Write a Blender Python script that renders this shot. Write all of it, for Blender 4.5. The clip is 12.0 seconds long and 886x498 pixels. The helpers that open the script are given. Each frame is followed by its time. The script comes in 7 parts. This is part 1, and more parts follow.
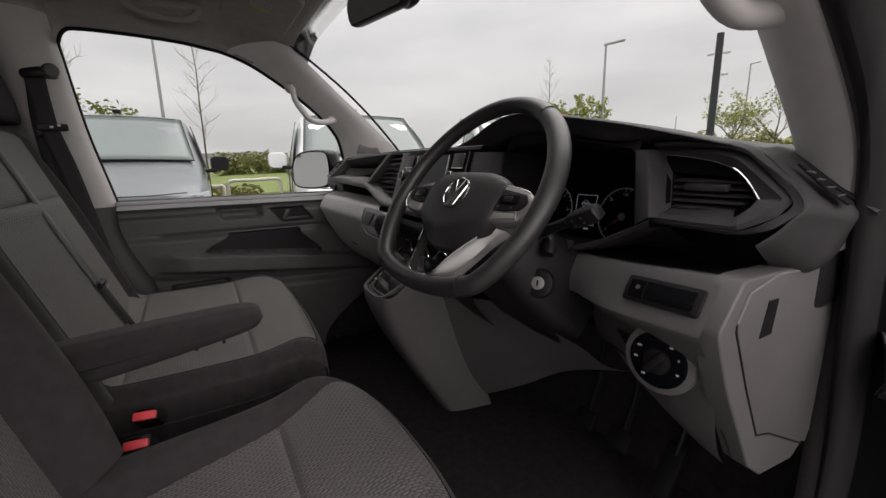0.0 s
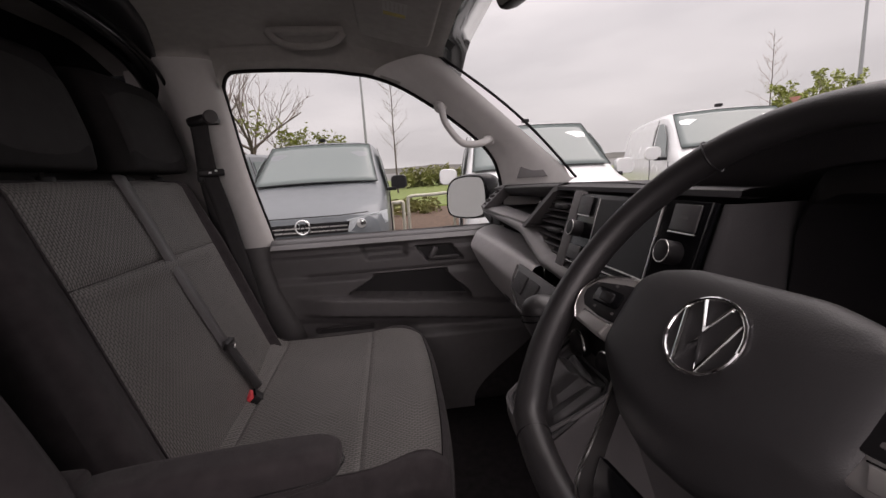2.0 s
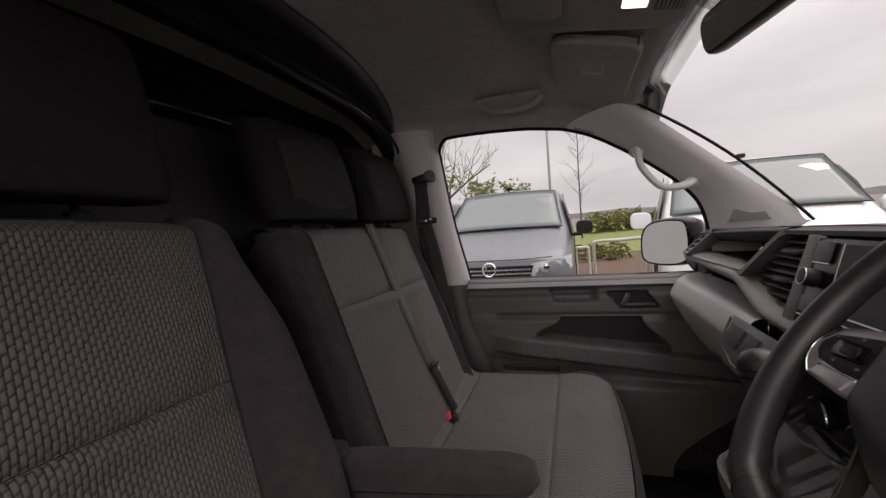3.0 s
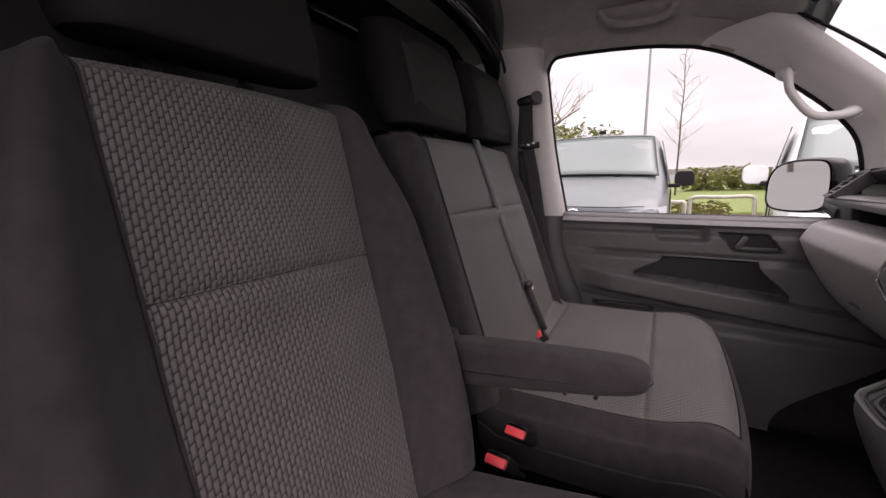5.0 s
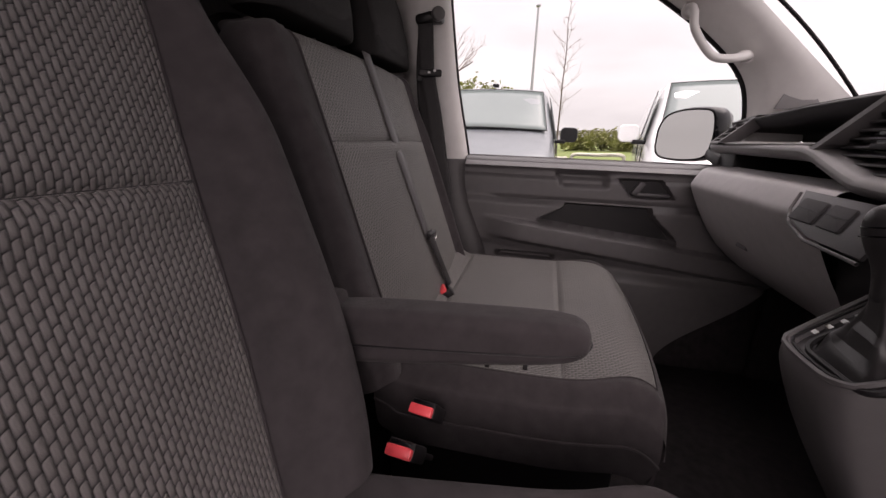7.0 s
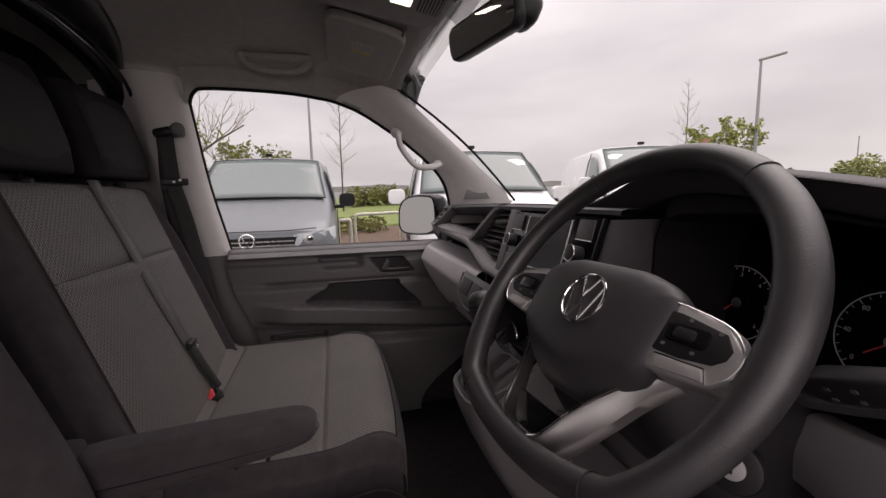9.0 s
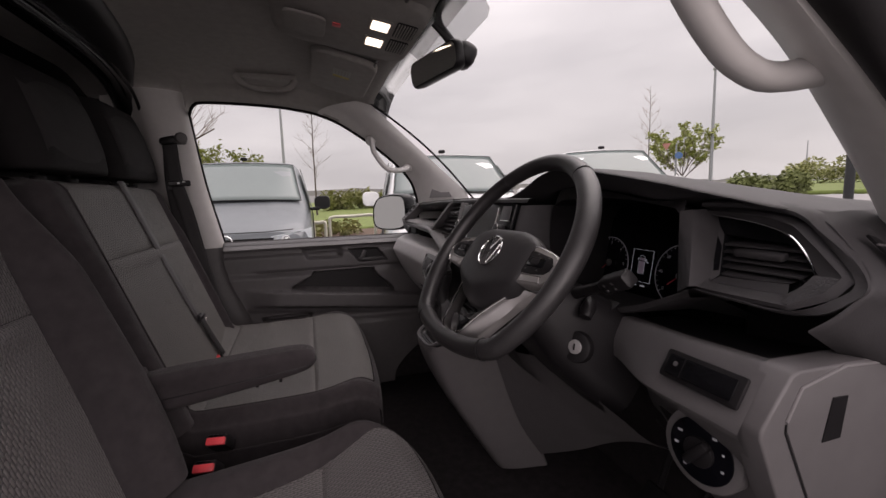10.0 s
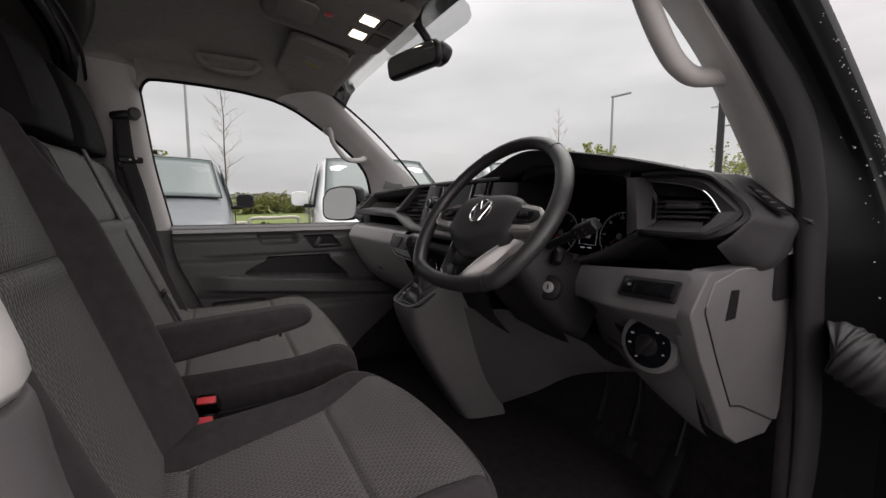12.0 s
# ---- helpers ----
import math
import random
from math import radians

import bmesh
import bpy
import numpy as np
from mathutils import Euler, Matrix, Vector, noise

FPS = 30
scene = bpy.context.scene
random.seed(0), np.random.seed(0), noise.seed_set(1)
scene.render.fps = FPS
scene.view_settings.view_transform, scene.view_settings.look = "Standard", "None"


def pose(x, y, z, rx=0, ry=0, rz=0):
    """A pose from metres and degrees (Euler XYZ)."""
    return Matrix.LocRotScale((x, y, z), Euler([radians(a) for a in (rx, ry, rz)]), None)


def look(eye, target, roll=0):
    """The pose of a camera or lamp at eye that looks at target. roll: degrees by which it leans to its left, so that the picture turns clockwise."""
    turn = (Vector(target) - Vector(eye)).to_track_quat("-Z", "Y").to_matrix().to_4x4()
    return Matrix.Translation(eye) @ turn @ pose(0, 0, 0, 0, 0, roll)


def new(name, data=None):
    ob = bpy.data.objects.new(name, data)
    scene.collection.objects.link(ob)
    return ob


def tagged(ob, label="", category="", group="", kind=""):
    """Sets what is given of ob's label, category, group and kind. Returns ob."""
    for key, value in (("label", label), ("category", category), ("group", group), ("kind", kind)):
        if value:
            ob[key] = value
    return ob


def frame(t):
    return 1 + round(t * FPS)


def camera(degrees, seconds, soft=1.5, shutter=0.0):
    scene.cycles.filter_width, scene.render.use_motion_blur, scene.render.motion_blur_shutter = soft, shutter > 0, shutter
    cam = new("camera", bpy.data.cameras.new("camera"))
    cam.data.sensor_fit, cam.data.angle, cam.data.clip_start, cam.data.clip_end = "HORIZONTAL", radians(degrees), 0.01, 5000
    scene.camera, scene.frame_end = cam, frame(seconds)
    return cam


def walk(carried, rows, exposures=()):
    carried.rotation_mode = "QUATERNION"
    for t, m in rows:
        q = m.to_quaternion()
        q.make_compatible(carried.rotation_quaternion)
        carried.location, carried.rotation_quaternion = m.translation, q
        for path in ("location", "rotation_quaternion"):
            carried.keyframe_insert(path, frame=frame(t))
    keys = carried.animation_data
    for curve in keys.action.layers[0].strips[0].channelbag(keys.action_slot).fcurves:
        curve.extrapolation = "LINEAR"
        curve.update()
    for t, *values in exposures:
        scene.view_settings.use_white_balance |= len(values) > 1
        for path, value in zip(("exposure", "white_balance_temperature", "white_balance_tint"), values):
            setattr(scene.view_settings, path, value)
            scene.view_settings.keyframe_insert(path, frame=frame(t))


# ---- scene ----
cam = camera(93.7, 12.0)
PATH = [
    (0, (1.061, 0.004, 1.383), (-0.633, 0.986, 0.975), -1.0),
    (0.5, (1.006, 0.106, 1.412), (-0.731, 0.99, 0.963), -1.5),
    (1, (0.889, 0.14, 1.445), (-0.904, 0.895, 0.98), -1.9),
    (1.5, (0.737, 0.164, 1.441), (-1.133, 0.723, 1.006), -2.7),
    (2, (0.69, 0.187, 1.453), (-1.268, 0.405, 1.11), -3.7),
    (2.5, (0.723, 0.177, 1.456), (-1.256, -0.026, 1.248), -4.2),
    (3, (0.772, 0.162, 1.455), (-1.131, -0.448, 1.385), -4.1),
    (3.2, (0.791, 0.165, 1.451), (-1.059, -0.593, 1.432), -3.9),
    (4.8, (0.844, 0.104, 1.386), (-0.894, -0.854, 1.137), -0.5),
    (5, (0.822, 0.086, 1.375), (-0.922, -0.841, 1.062), -0.3),
    (5.5, (0.767, 0.044, 1.348), (-0.996, -0.794, 0.908), 0.4),
    (6, (0.71, 0.021, 1.325), (-1.074, -0.717, 0.802), 1.0),
    (6.5, (0.671, 0.011, 1.313), (-1.153, -0.601, 0.765), 1.8),
    (7, (0.65, 0.012, 1.313), (-1.233, -0.425, 0.8), 2.1),
    (7.5, (0.654, 0.03, 1.342), (-1.285, -0.168, 0.891), 2.0),
    (7.7, (0.663, 0.043, 1.373), (-1.292, -0.034, 0.957), 1.9),
    (9.3, (0.921, 0.143, 1.447), (-0.994, 0.667, 1.202), -1.8),
    (9.5, (0.991, 0.143, 1.441), (-0.921, 0.674, 1.197), -1.9),
    (10, (1.107, 0.094, 1.425), (-0.786, 0.696, 1.183), -1.7),
    (10.5, (1.152, -0.015, 1.378), (-0.695, 0.718, 1.149), -1.2),
    (11, (1.187, -0.097, 1.34), (-0.61, 0.755, 1.13), -0.6),
    (11.5, (1.19, -0.111, 1.34), (-0.572, 0.814, 1.137), -0.3),
    (12, (1.185, -0.11, 1.341), (-0.558, 0.849, 1.137), -0.1),
]
EXPOSURE = [(0, 0, 6700, 14), (2, -.02, 6850, 22), (3.2, 0, 6850, 24), (4.8, .58, 6850, 26), (5.5, .5, 6850, 28), (6, .40, 6850, 28), (6.5, .46, 6900, 27), (7.5, .62, 6950, 24), (9.5, -.08, 6850, 23), (10.5, -.03, 6800, 20), (11.2, -.03, 6700, 14), (12, -.03, 6650, 14)]
walk(cam, [(t, look(eye, target, roll)) for t, eye, target, roll in PATH], EXPOSURE)

# ---- world and light: a bright overcast sky ----
SUN_EL, SUN_AZ = radians(58), radians(-20)
world = bpy.data.worlds.new("overcast_sky")
scene.world = world
world.use_nodes = True
wn, wl = world.node_tree.nodes, world.node_tree.links
wn.clear()
w_out = wn.new("ShaderNodeOutputWorld")
w_bg = wn.new("ShaderNodeBackground")
w_sky = wn.new("ShaderNodeTexSky")
w_sky.sky_type = "NISHITA"
w_sky.sun_disc = False
w_sky.sun_elevation, w_sky.sun_rotation = SUN_EL, SUN_AZ
w_sky.air_density, w_sky.dust_density = 1.0, 4.0
w_dim = wn.new("ShaderNodeMix")
w_dim.data_type, w_dim.blend_type = "RGBA", "MULTIPLY"
w_dim.inputs["Factor"].default_value = 1.0
w_dim.inputs["B"].default_value = (0.1, 0.1, 0.1, 1)
wl.new(w_sky.outputs["Color"], w_dim.inputs["A"])
w_tc = wn.new("ShaderNodeTexCoord")
w_map = wn.new("ShaderNodeMapping")
w_map.inputs["Scale"].default_value = (1.0, 1.0, 4.5)
w_map.inputs["Rotation"].default_value = (0.12, -0.1, 0.6)
wl.new(w_tc.outputs["Generated"], w_map.inputs["Vector"])
w_noise = wn.new("ShaderNodeTexNoise")
w_noise.inputs["Scale"].default_value = 1.5
w_noise.inputs["Detail"].default_value = 5
w_noise.inputs["Roughness"].default_value = 0.52
wl.new(w_map.outputs["Vector"], w_noise.inputs["Vector"])
w_ramp = wn.new("ShaderNodeValToRGB")
w_ramp.color_ramp.elements[0].position, w_ramp.color_ramp.elements[0].color = 0.32, (0.58, 0.575, 0.585, 1)
w_ramp.color_ramp.elements[1].position, w_ramp.color_ramp.elements[1].color = 0.72, (0.86, 0.845, 0.845, 1)
wl.new(w_noise.outputs["Fac"], w_ramp.inputs["Fac"])
w_mix = wn.new("ShaderNodeMix")
w_mix.data_type = "RGBA"
w_mix.inputs["Factor"].default_value = 0.93
wl.new(w_dim.outputs["Result"], w_mix.inputs["A"])
wl.new(w_ramp.outputs["Color"], w_mix.inputs["B"])
wl.new(w_mix.outputs["Result"], w_bg.inputs["Color"])
w_sep = wn.new("ShaderNodeSeparateXYZ")
wl.new(w_tc.outputs["Generated"], w_sep.inputs["Vector"])


def w_math(op, a, b):
    k = wn.new("ShaderNodeMath")
    k.operation = op
    for i, v in enumerate((a, b)):
        if isinstance(v, (int, float)):
            k.inputs[i].default_value = v
        else:
            wl.new(v, k.inputs[i])
    return k.outputs[0]


# an overcast sky is about three times as bright overhead as near the horizon
w_up = w_math("POWER", w_math("MAXIMUM", w_sep.outputs["Z"], 0.0), 2.5)
wl.new(w_math("ADD", 1.05, w_math("MULTIPLY", w_up, 2.6)), w_bg.inputs["Strength"])
wl.new(w_bg.outputs["Background"], w_out.inputs["Surface"])

sun = new("sun", bpy.data.lights.new("sun", "SUN"))
sun.data.energy, sun.data.angle, sun.data.color = 1.4, radians(60), (1.0, 0.96, 0.93)
sun.matrix_world = look((0, 0, 20), (20 * math.cos(SUN_EL) * math.sin(SUN_AZ) * -1, 20 * math.cos(SUN_EL) * math.cos(SUN_AZ) * -1, 20 - 20 * math.sin(SUN_EL)))


# the sky's light through the open driver's doorway
doorway = new("doorway_daylight", bpy.data.lights.new("doorway_daylight", "AREA"))
doorway.data.shape, doorway.data.size, doorway.data.size_y = "RECTANGLE", 1.8, 1.4
doorway.data.energy, doorway.data.color = 27.0, (1.0, 0.95, 0.93)
doorway.matrix_world = look((2.75, 0.10, 2.0), (-0.6, 0.1, 1.12))


# ---- materials ----
def material(name, base, rough=0.5, metal=0.0, var=0.15, scale=40.0, bump=0.0, bump_scale=300.0, spec=0.5, emit=None, coat=0.0, second=None, second_scale=6.0, second_fac=0.3):
    """A principled surface with variation at two scales and fine relief."""
    m = bpy.data.materials.new(name)
    m.use_nodes = True
    n, l = m.node_tree.nodes, m.node_tree.links
    b = n["Principled BSDF"]
    b.inputs["Roughness"].default_value = rough
    b.inputs["Metallic"].default_value = metal
    b.inputs["Specular IOR Level"].default_value = spec
    b.inputs["Coat Weight"].default_value = coat
    b.inputs["Coat Roughness"].default_value = 0.05
    tc = n.new("ShaderNodeTexCoord")
    fine = n.new("ShaderNodeTexNoise")
    fine.inputs["Scale"].default_value, fine.inputs["Detail"].default_value = scale, 4
    l.new(tc.outputs["Object"], fine.inputs["Vector"])
    coarse = n.new("ShaderNodeTexNoise")
    coarse.inputs["Scale"].default_value, coarse.inputs["Detail"].default_value = second_scale, 3
    l.new(tc.outputs["Object"], coarse.inputs["Vector"])
    ramp = n.new("ShaderNodeValToRGB")
    lo = [c * (1 - var) for c in base]
    hi = [min(1, c * (1 + var)) for c in base]
    ramp.color_ramp.elements[0].position, ramp.color_ramp.elements[0].color = 0.3, (*lo, 1)
    ramp.color_ramp.elements[1].position, ramp.color_ramp.elements[1].color = 0.7, (*hi, 1)
    l.new(fine.outputs["Fac"], ramp.inputs["Fac"])
    mix = n.new("ShaderNodeMix")
    mix.data_type = "RGBA"
    mix.inputs["B"].default_value = (*(second or [c * 0.86 for c in base]), 1)
    gain = n.new("ShaderNodeMath")
    gain.operation = "MULTIPLY"
    gain.inputs[1].default_value = second_fac
    l.new(coarse.outputs["Fac"], gain.inputs[0])
    l.new(gain.outputs[0], mix.inputs["Factor"])
    l.new(ramp.outputs["Color"], mix.inputs["A"])
    l.new(mix.outputs["Result"], b.inputs["Base Color"])
    if rough > 0.12:
        mr = n.new("ShaderNodeMapRange")
        mr.inputs["To Min"].default_value, mr.inputs["To Max"].default_value = max(0.03, rough - 0.07), min(1, rough + 0.07)
        l.new(coarse.outputs["Fac"], mr.inputs["Value"])
        l.new(mr.outputs["Result"], b.inputs["Roughness"])
    if bump:
        grain = n.new("ShaderNodeTexNoise")
        grain.inputs["Scale"].default_value, grain.inputs["Detail"].default_value = bump_scale, 2
        l.new(tc.outputs["Object"], grain.inputs["Vector"])
        bp = n.new("ShaderNodeBump")
        bp.inputs["Strength"].default_value, bp.inputs["Distance"].default_value = bump, 0.001
        l.new(grain.outputs["Fac"], bp.inputs["Height"])
        l.new(bp.outputs["Normal"], b.inputs["Normal"])
    if emit:
        b.inputs["Emission Color"].default_value = (*emit[0], 1)
        b.inputs["Emission Strength"].default_value = emit[1]
    return m


def glass(name, tint=(0.93, 0.96, 0.95), gloss=0.012):
    """A thin pane: clear, with a faint reflection."""
    m = bpy.data.materials.new(name)
    m.use_nodes = True
    n, l = m.node_tree.nodes, m.node_tree.links
    n.clear()
    out, mix = n.new("ShaderNodeOutputMaterial"), n.new("ShaderNodeMixShader")
    clear, shine = n.new("ShaderNodeBsdfTransparent"), n.new("ShaderNodeBsdfGlossy")
    clear.inputs["Color"].default_value = (*tint, 1)
    shine.inputs["Roughness"].default_value = 0.01
    mix.inputs["Fac"].default_value = gloss
    l.new(clear.outputs["BSDF"], mix.inputs[1])
    l.new(shine.outputs["BSDF"], mix.inputs[2])
    l.new(mix.outputs["Shader"], out.inputs["Surface"])
    return m


def weave(name, dark, light, row=0.0062, length=0.0136, depth=1.0, rough=0.55):
    """Seat cloth of staggered raised stitches; the mesh's UV map is in metres."""
    m = bpy.data.materials.new(name)
    m.use_nodes = True
    n, l = m.node_tree.nodes, m.node_tree.links
    b = n["Principled BSDF"]
    b.inputs["Roughness"].default_value = rough
    b.inputs["Specular IOR Level"].default_value = 0.45
    b.inputs["Sheen Weight"].default_value = 0.1
    uv = n.new("ShaderNodeTexCoord")
    sw = n.new("ShaderNodeSeparateXYZ")
    l.new(uv.outputs["UV"], sw.inputs["Vector"])

    def math_node(op, a, bv):
        k = n.new("ShaderNodeMath")
        k.operation = op
        for i, v in enumerate((a, bv)):
            if isinstance(v, (int, float)):
                k.inputs[i].default_value = v
            elif v is not None:
                l.new(v, k.inputs[i])
        return k.outputs[0]

    col = math_node("DIVIDE", sw.outputs["X"], row)
    idx = math_node("FLOOR", col, None)
    fu = math_node("SUBTRACT", math_node("FRACT", col, None), 0.5)
    odd = math_node("MULTIPLY", math_node("MODULO", idx, 2.0), 0.5)
    along = math_node("ADD", math_node("ADD", math_node("DIVIDE", sw.outputs["Y"], length), odd), math_node("MULTIPLY", fu, 0.16))
    fv = math_node("SUBTRACT", math_node("FRACT", along, None), 0.5)
    du = math_node("POWER", math_node("ABSOLUTE", math_node("MULTIPLY", fu, 2.0), None), 3.0)
    dv = math_node("POWER", math_node("ABSOLUTE", math_node("MULTIPLY", fv, 2.0), None), 9.0)
    pill = math_node("SUBTRACT", 1.0, math_node("MINIMUM", math_node("ADD", du, dv), 1.0))
    # each stitch rises towards its upper end, where it dives under the next
    h = math_node("MULTIPLY", pill, math_node("ADD", 0.75, math_node("MULTIPLY", fv, 0.75)))
    noise_tex = n.new("ShaderNodeTexNoise")
    noise_tex.inputs["Scale"].default_value, noise_tex.inputs["Detail"].default_value = 900, 3
    l.new(uv.outputs["Object"], noise_tex.inputs["Vector"])
    big = n.new("ShaderNodeTexNoise")
    big.inputs["Scale"].default_value = 9
    l.new(uv.outputs["Object"], big.inputs["Vector"])
    ramp = n.new("ShaderNodeValToRGB")
    ramp.color_ramp.elements[0].position, ramp.color_ramp.elements[0].color = 0.05, (*dark, 1)
    ramp.color_ramp.elements[1].position, ramp.color_ramp.elements[1].color = 0.62, (*light, 1)
    l.new(math_node("MULTIPLY", h, math_node("ADD", 0.72, math_node("MULTIPLY", noise_tex.outputs["Fac"], 0.55))), ramp.inputs["Fac"])
    tone = n.new("ShaderNodeMix")
    tone.data_type, tone.blend_type = "RGBA", "MULTIPLY"
    tone.inputs["Factor"].default_value = 0.35
    l.new(ramp.outputs["Color"], tone.inputs["A"])
    l.new(big.outputs["Fac"], tone.inputs["B"])
    l.new(tone.outputs["Result"], b.inputs["Base Color"])
    bp = n.new("ShaderNodeBump")
    bp.inputs["Strength"].default_value, bp.inputs["Distance"].default_value = depth, 0.0022
    l.new(math_node("ADD", h, math_node("MULTIPLY", noise_tex.outputs["Fac"], 0.12)), bp.inputs["Height"])
    l.new(bp.outputs["Normal"], b.inputs["Normal"])
    return m


M_DASH = material("soft_black_plastic", (0.041, 0.0385, 0.0405), 0.62, spec=0.3, bump=0.35, bump_scale=700, var=0.1)
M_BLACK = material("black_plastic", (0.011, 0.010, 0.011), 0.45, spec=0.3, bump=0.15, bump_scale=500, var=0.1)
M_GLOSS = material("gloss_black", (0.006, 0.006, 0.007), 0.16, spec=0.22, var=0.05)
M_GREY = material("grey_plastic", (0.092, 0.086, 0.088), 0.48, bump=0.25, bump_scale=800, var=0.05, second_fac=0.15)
# grey plastic made slightly lighter to replace light missing on the lower panel
M_PANEL = material("lifted_grey_plastic", (0.106, 0.099, 0.101), 0.5, bump=0.25, bump_scale=800, var=0.05, second_fac=0.15)
M_SPOKE = material("satin_spoke", (0.40, 0.385, 0.38), 0.36, metal=1.0, var=0.04)
M_SURROUND = material("satin_surround", (0.60, 0.58, 0.57), 0.42, metal=0.8, var=0.04)
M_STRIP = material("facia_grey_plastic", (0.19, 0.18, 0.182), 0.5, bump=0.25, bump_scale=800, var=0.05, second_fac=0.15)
# the same grey plastic, painted much paler to imitate light on the glove box
M_GLOVE = material("lit_grey_plastic", (0.39, 0.37, 0.371), 0.5, bump=0.25, bump_scale=800, var=0.05, second_fac=0.15)
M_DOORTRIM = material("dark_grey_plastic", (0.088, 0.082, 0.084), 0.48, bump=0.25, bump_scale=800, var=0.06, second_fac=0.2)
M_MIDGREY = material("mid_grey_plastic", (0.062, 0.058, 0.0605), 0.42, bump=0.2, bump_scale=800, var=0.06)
M_PILLAR = material("light_grey_trim", (0.57, 0.552, 0.54), 0.6, bump=0.2, bump_scale=900, var=0.03, second_fac=0.1)
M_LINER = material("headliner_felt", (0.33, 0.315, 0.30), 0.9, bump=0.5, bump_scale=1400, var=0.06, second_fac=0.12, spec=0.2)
M_CLOTH = material("black_seat_cloth", (0.041, 0.0355, 0.0375), 0.85, bump=0.5, bump_scale=1600, var=0.2, spec=0.15)
M_WEAVE = weave("woven_seat_cloth", (0.020, 0.0175, 0.018), (0.158, 0.143, 0.141))
# the same cloth on the bench, paler and greener to imitate window light
M_WEAVE_FINE = weave("bench_woven_seat_cloth", (0.013, 0.012, 0.0115), (0.182, 0.171, 0.162), row=0.0058, length=0.0128)
M_HUB = material("soft_black_cover", (0.026, 0.0245, 0.026), 0.5, bump=0.2, bump_scale=900, var=0.08)
M_LEATHER = material("black_leather", (0.024, 0.0225, 0.0235), 0.38, bump=0.3, bump_scale=900, var=0.15)
M_SATIN = material("satin_chrome", (0.62, 0.6, 0.59), 0.28, metal=1.0, var=0.04)
M_CHROME = material("bright_chrome", (0.8, 0.8, 0.8), 0.1, metal=1.0, var=0.02)
M_RED = material("red_buckle", (0.86, 0.085, 0.10), 0.35, var=0.08)
M_BELT = material("belt_webbing", (0.02, 0.018, 0.019), 0.75, bump=0.6, bump_scale=1200, var=0.2)
M_BELT_GREY = material("grey_belt_webbing", (0.075, 0.07, 0.072), 0.5, bump=0.4, bump_scale=1200, var=0.1)
M_RUBBER = material("black_rubber", (0.008, 0.0075, 0.008), 0.7, spec=0.15, bump=0.5, bump_scale=250, var=0.2)
M_SEAL = material("grey_black_seal", (0.016, 0.0147, 0.0157), 0.6, spec=0.3, bump=0.2, bump_scale=300, var=0.1)
M_FLOOR = material("rubber_floor", (0.027, 0.0235, 0.0245), 0.8, spec=0.1, bump=0.8, bump_scale=180, var=0.25)
M_BULK = material("grey_painted_steel", (0.062, 0.060, 0.062), 0.5, var=0.06, second_fac=0.2)
M_PAINT = material("black_car_paint", (0.006, 0.006, 0.007), 0.16, coat=1.0, var=0.05)
M_JAMB = material("black_jamb_paint", (0.0035, 0.0035, 0.004), 0.42, spec=0.14, var=0.1)
M_KEYSTEEL = material("key_steel", (0.34, 0.33, 0.33), 0.4, metal=0.3, var=0.05)
M_WHITE = material("white_car_paint", (0.8, 0.8, 0.8), 0.25, coat=0.8, var=0.02, second=(0.7, 0.69, 0.67), second_fac=0.2)
M_STEELGREY = material("grey_metallic_paint", (0.13, 0.142, 0.152), 0.38, metal=0.2, coat=0.35, var=0.02, second_fac=0.15)
M_GLASS = glass("window_glass")
# greenish tint; its pale tone stands in for sky reflected in the glass
M_VANGLASS = material("tinted_sky_toned_glass", (0.14, 0.168, 0.164), 0.12, spec=0.35, var=0.03, second=(0.22, 0.25, 0.24), second_fac=0.5, second_scale=1.2)
M_MIRROR = material("mirror_glass", (0.85, 0.87, 0.87), 0.02, metal=1.0, var=0.0)
M_LAMP = material("reading_lamp", (0.9, 0.85, 0.75), 0.4, emit=((1.0, 0.86, 0.68), 2.6))
M_TYRE = material("tyre_rubber", (0.018, 0.018, 0.018), 0.85, bump=0.4, bump_scale=90)
M_ASPHALT = material("asphalt", (0.14, 0.137, 0.133), 0.85, bump=0.9, bump_scale=60, var=0.3, scale=30, second=(0.17, 0.165, 0.16), second_scale=0.4, second_fac=0.6)
M_GRASS = material("grass", (0.15, 0.20, 0.045), 0.9, bump=1.0, bump_scale=25, var=0.4, scale=5, second=(0.12, 0.13, 0.045), second_scale=0.3, second_fac=0.6)
M_SOIL = material("bark_mulch", (0.12, 0.075, 0.05), 0.95, bump=1.0, bump_scale=30, var=0.5, scale=12, second=(0.07, 0.045, 0.032), second_fac=0.6)
M_KERB = material("kerb_stone", (0.36, 0.29, 0.24), 0.9, bump=0.6, bump_scale=60, var=0.15)
M_BARK = material("bark", (0.11, 0.085, 0.07), 0.95, bump=0.8, bump_scale=50, var=0.3, scale=15)
M_TWIG = material("twigs", (0.27, 0.23, 0.21), 0.95, var=0.25, scale=15)
M_LEAF = material("spring_leaves", (0.27, 0.30, 0.07), 0.7, var=0.4, scale=3)
M_HEDGE = material("hedge_leaves", (0.27, 0.29, 0.10), 0.8, var=0.45, scale=2, second=(0.30, 0.25, 0.16), second_fac=0.5)
M_GALV = material("galvanised_steel", (0.4, 0.41, 0.42), 0.5, metal=0.6, var=0.08)
M_POLE = material("dark_painted_steel", (0.03, 0.03, 0.033), 0.5, var=0.1)
M_CREAM = material("cream_painted_tube", (0.7, 0.66, 0.55), 0.45, var=0.06)
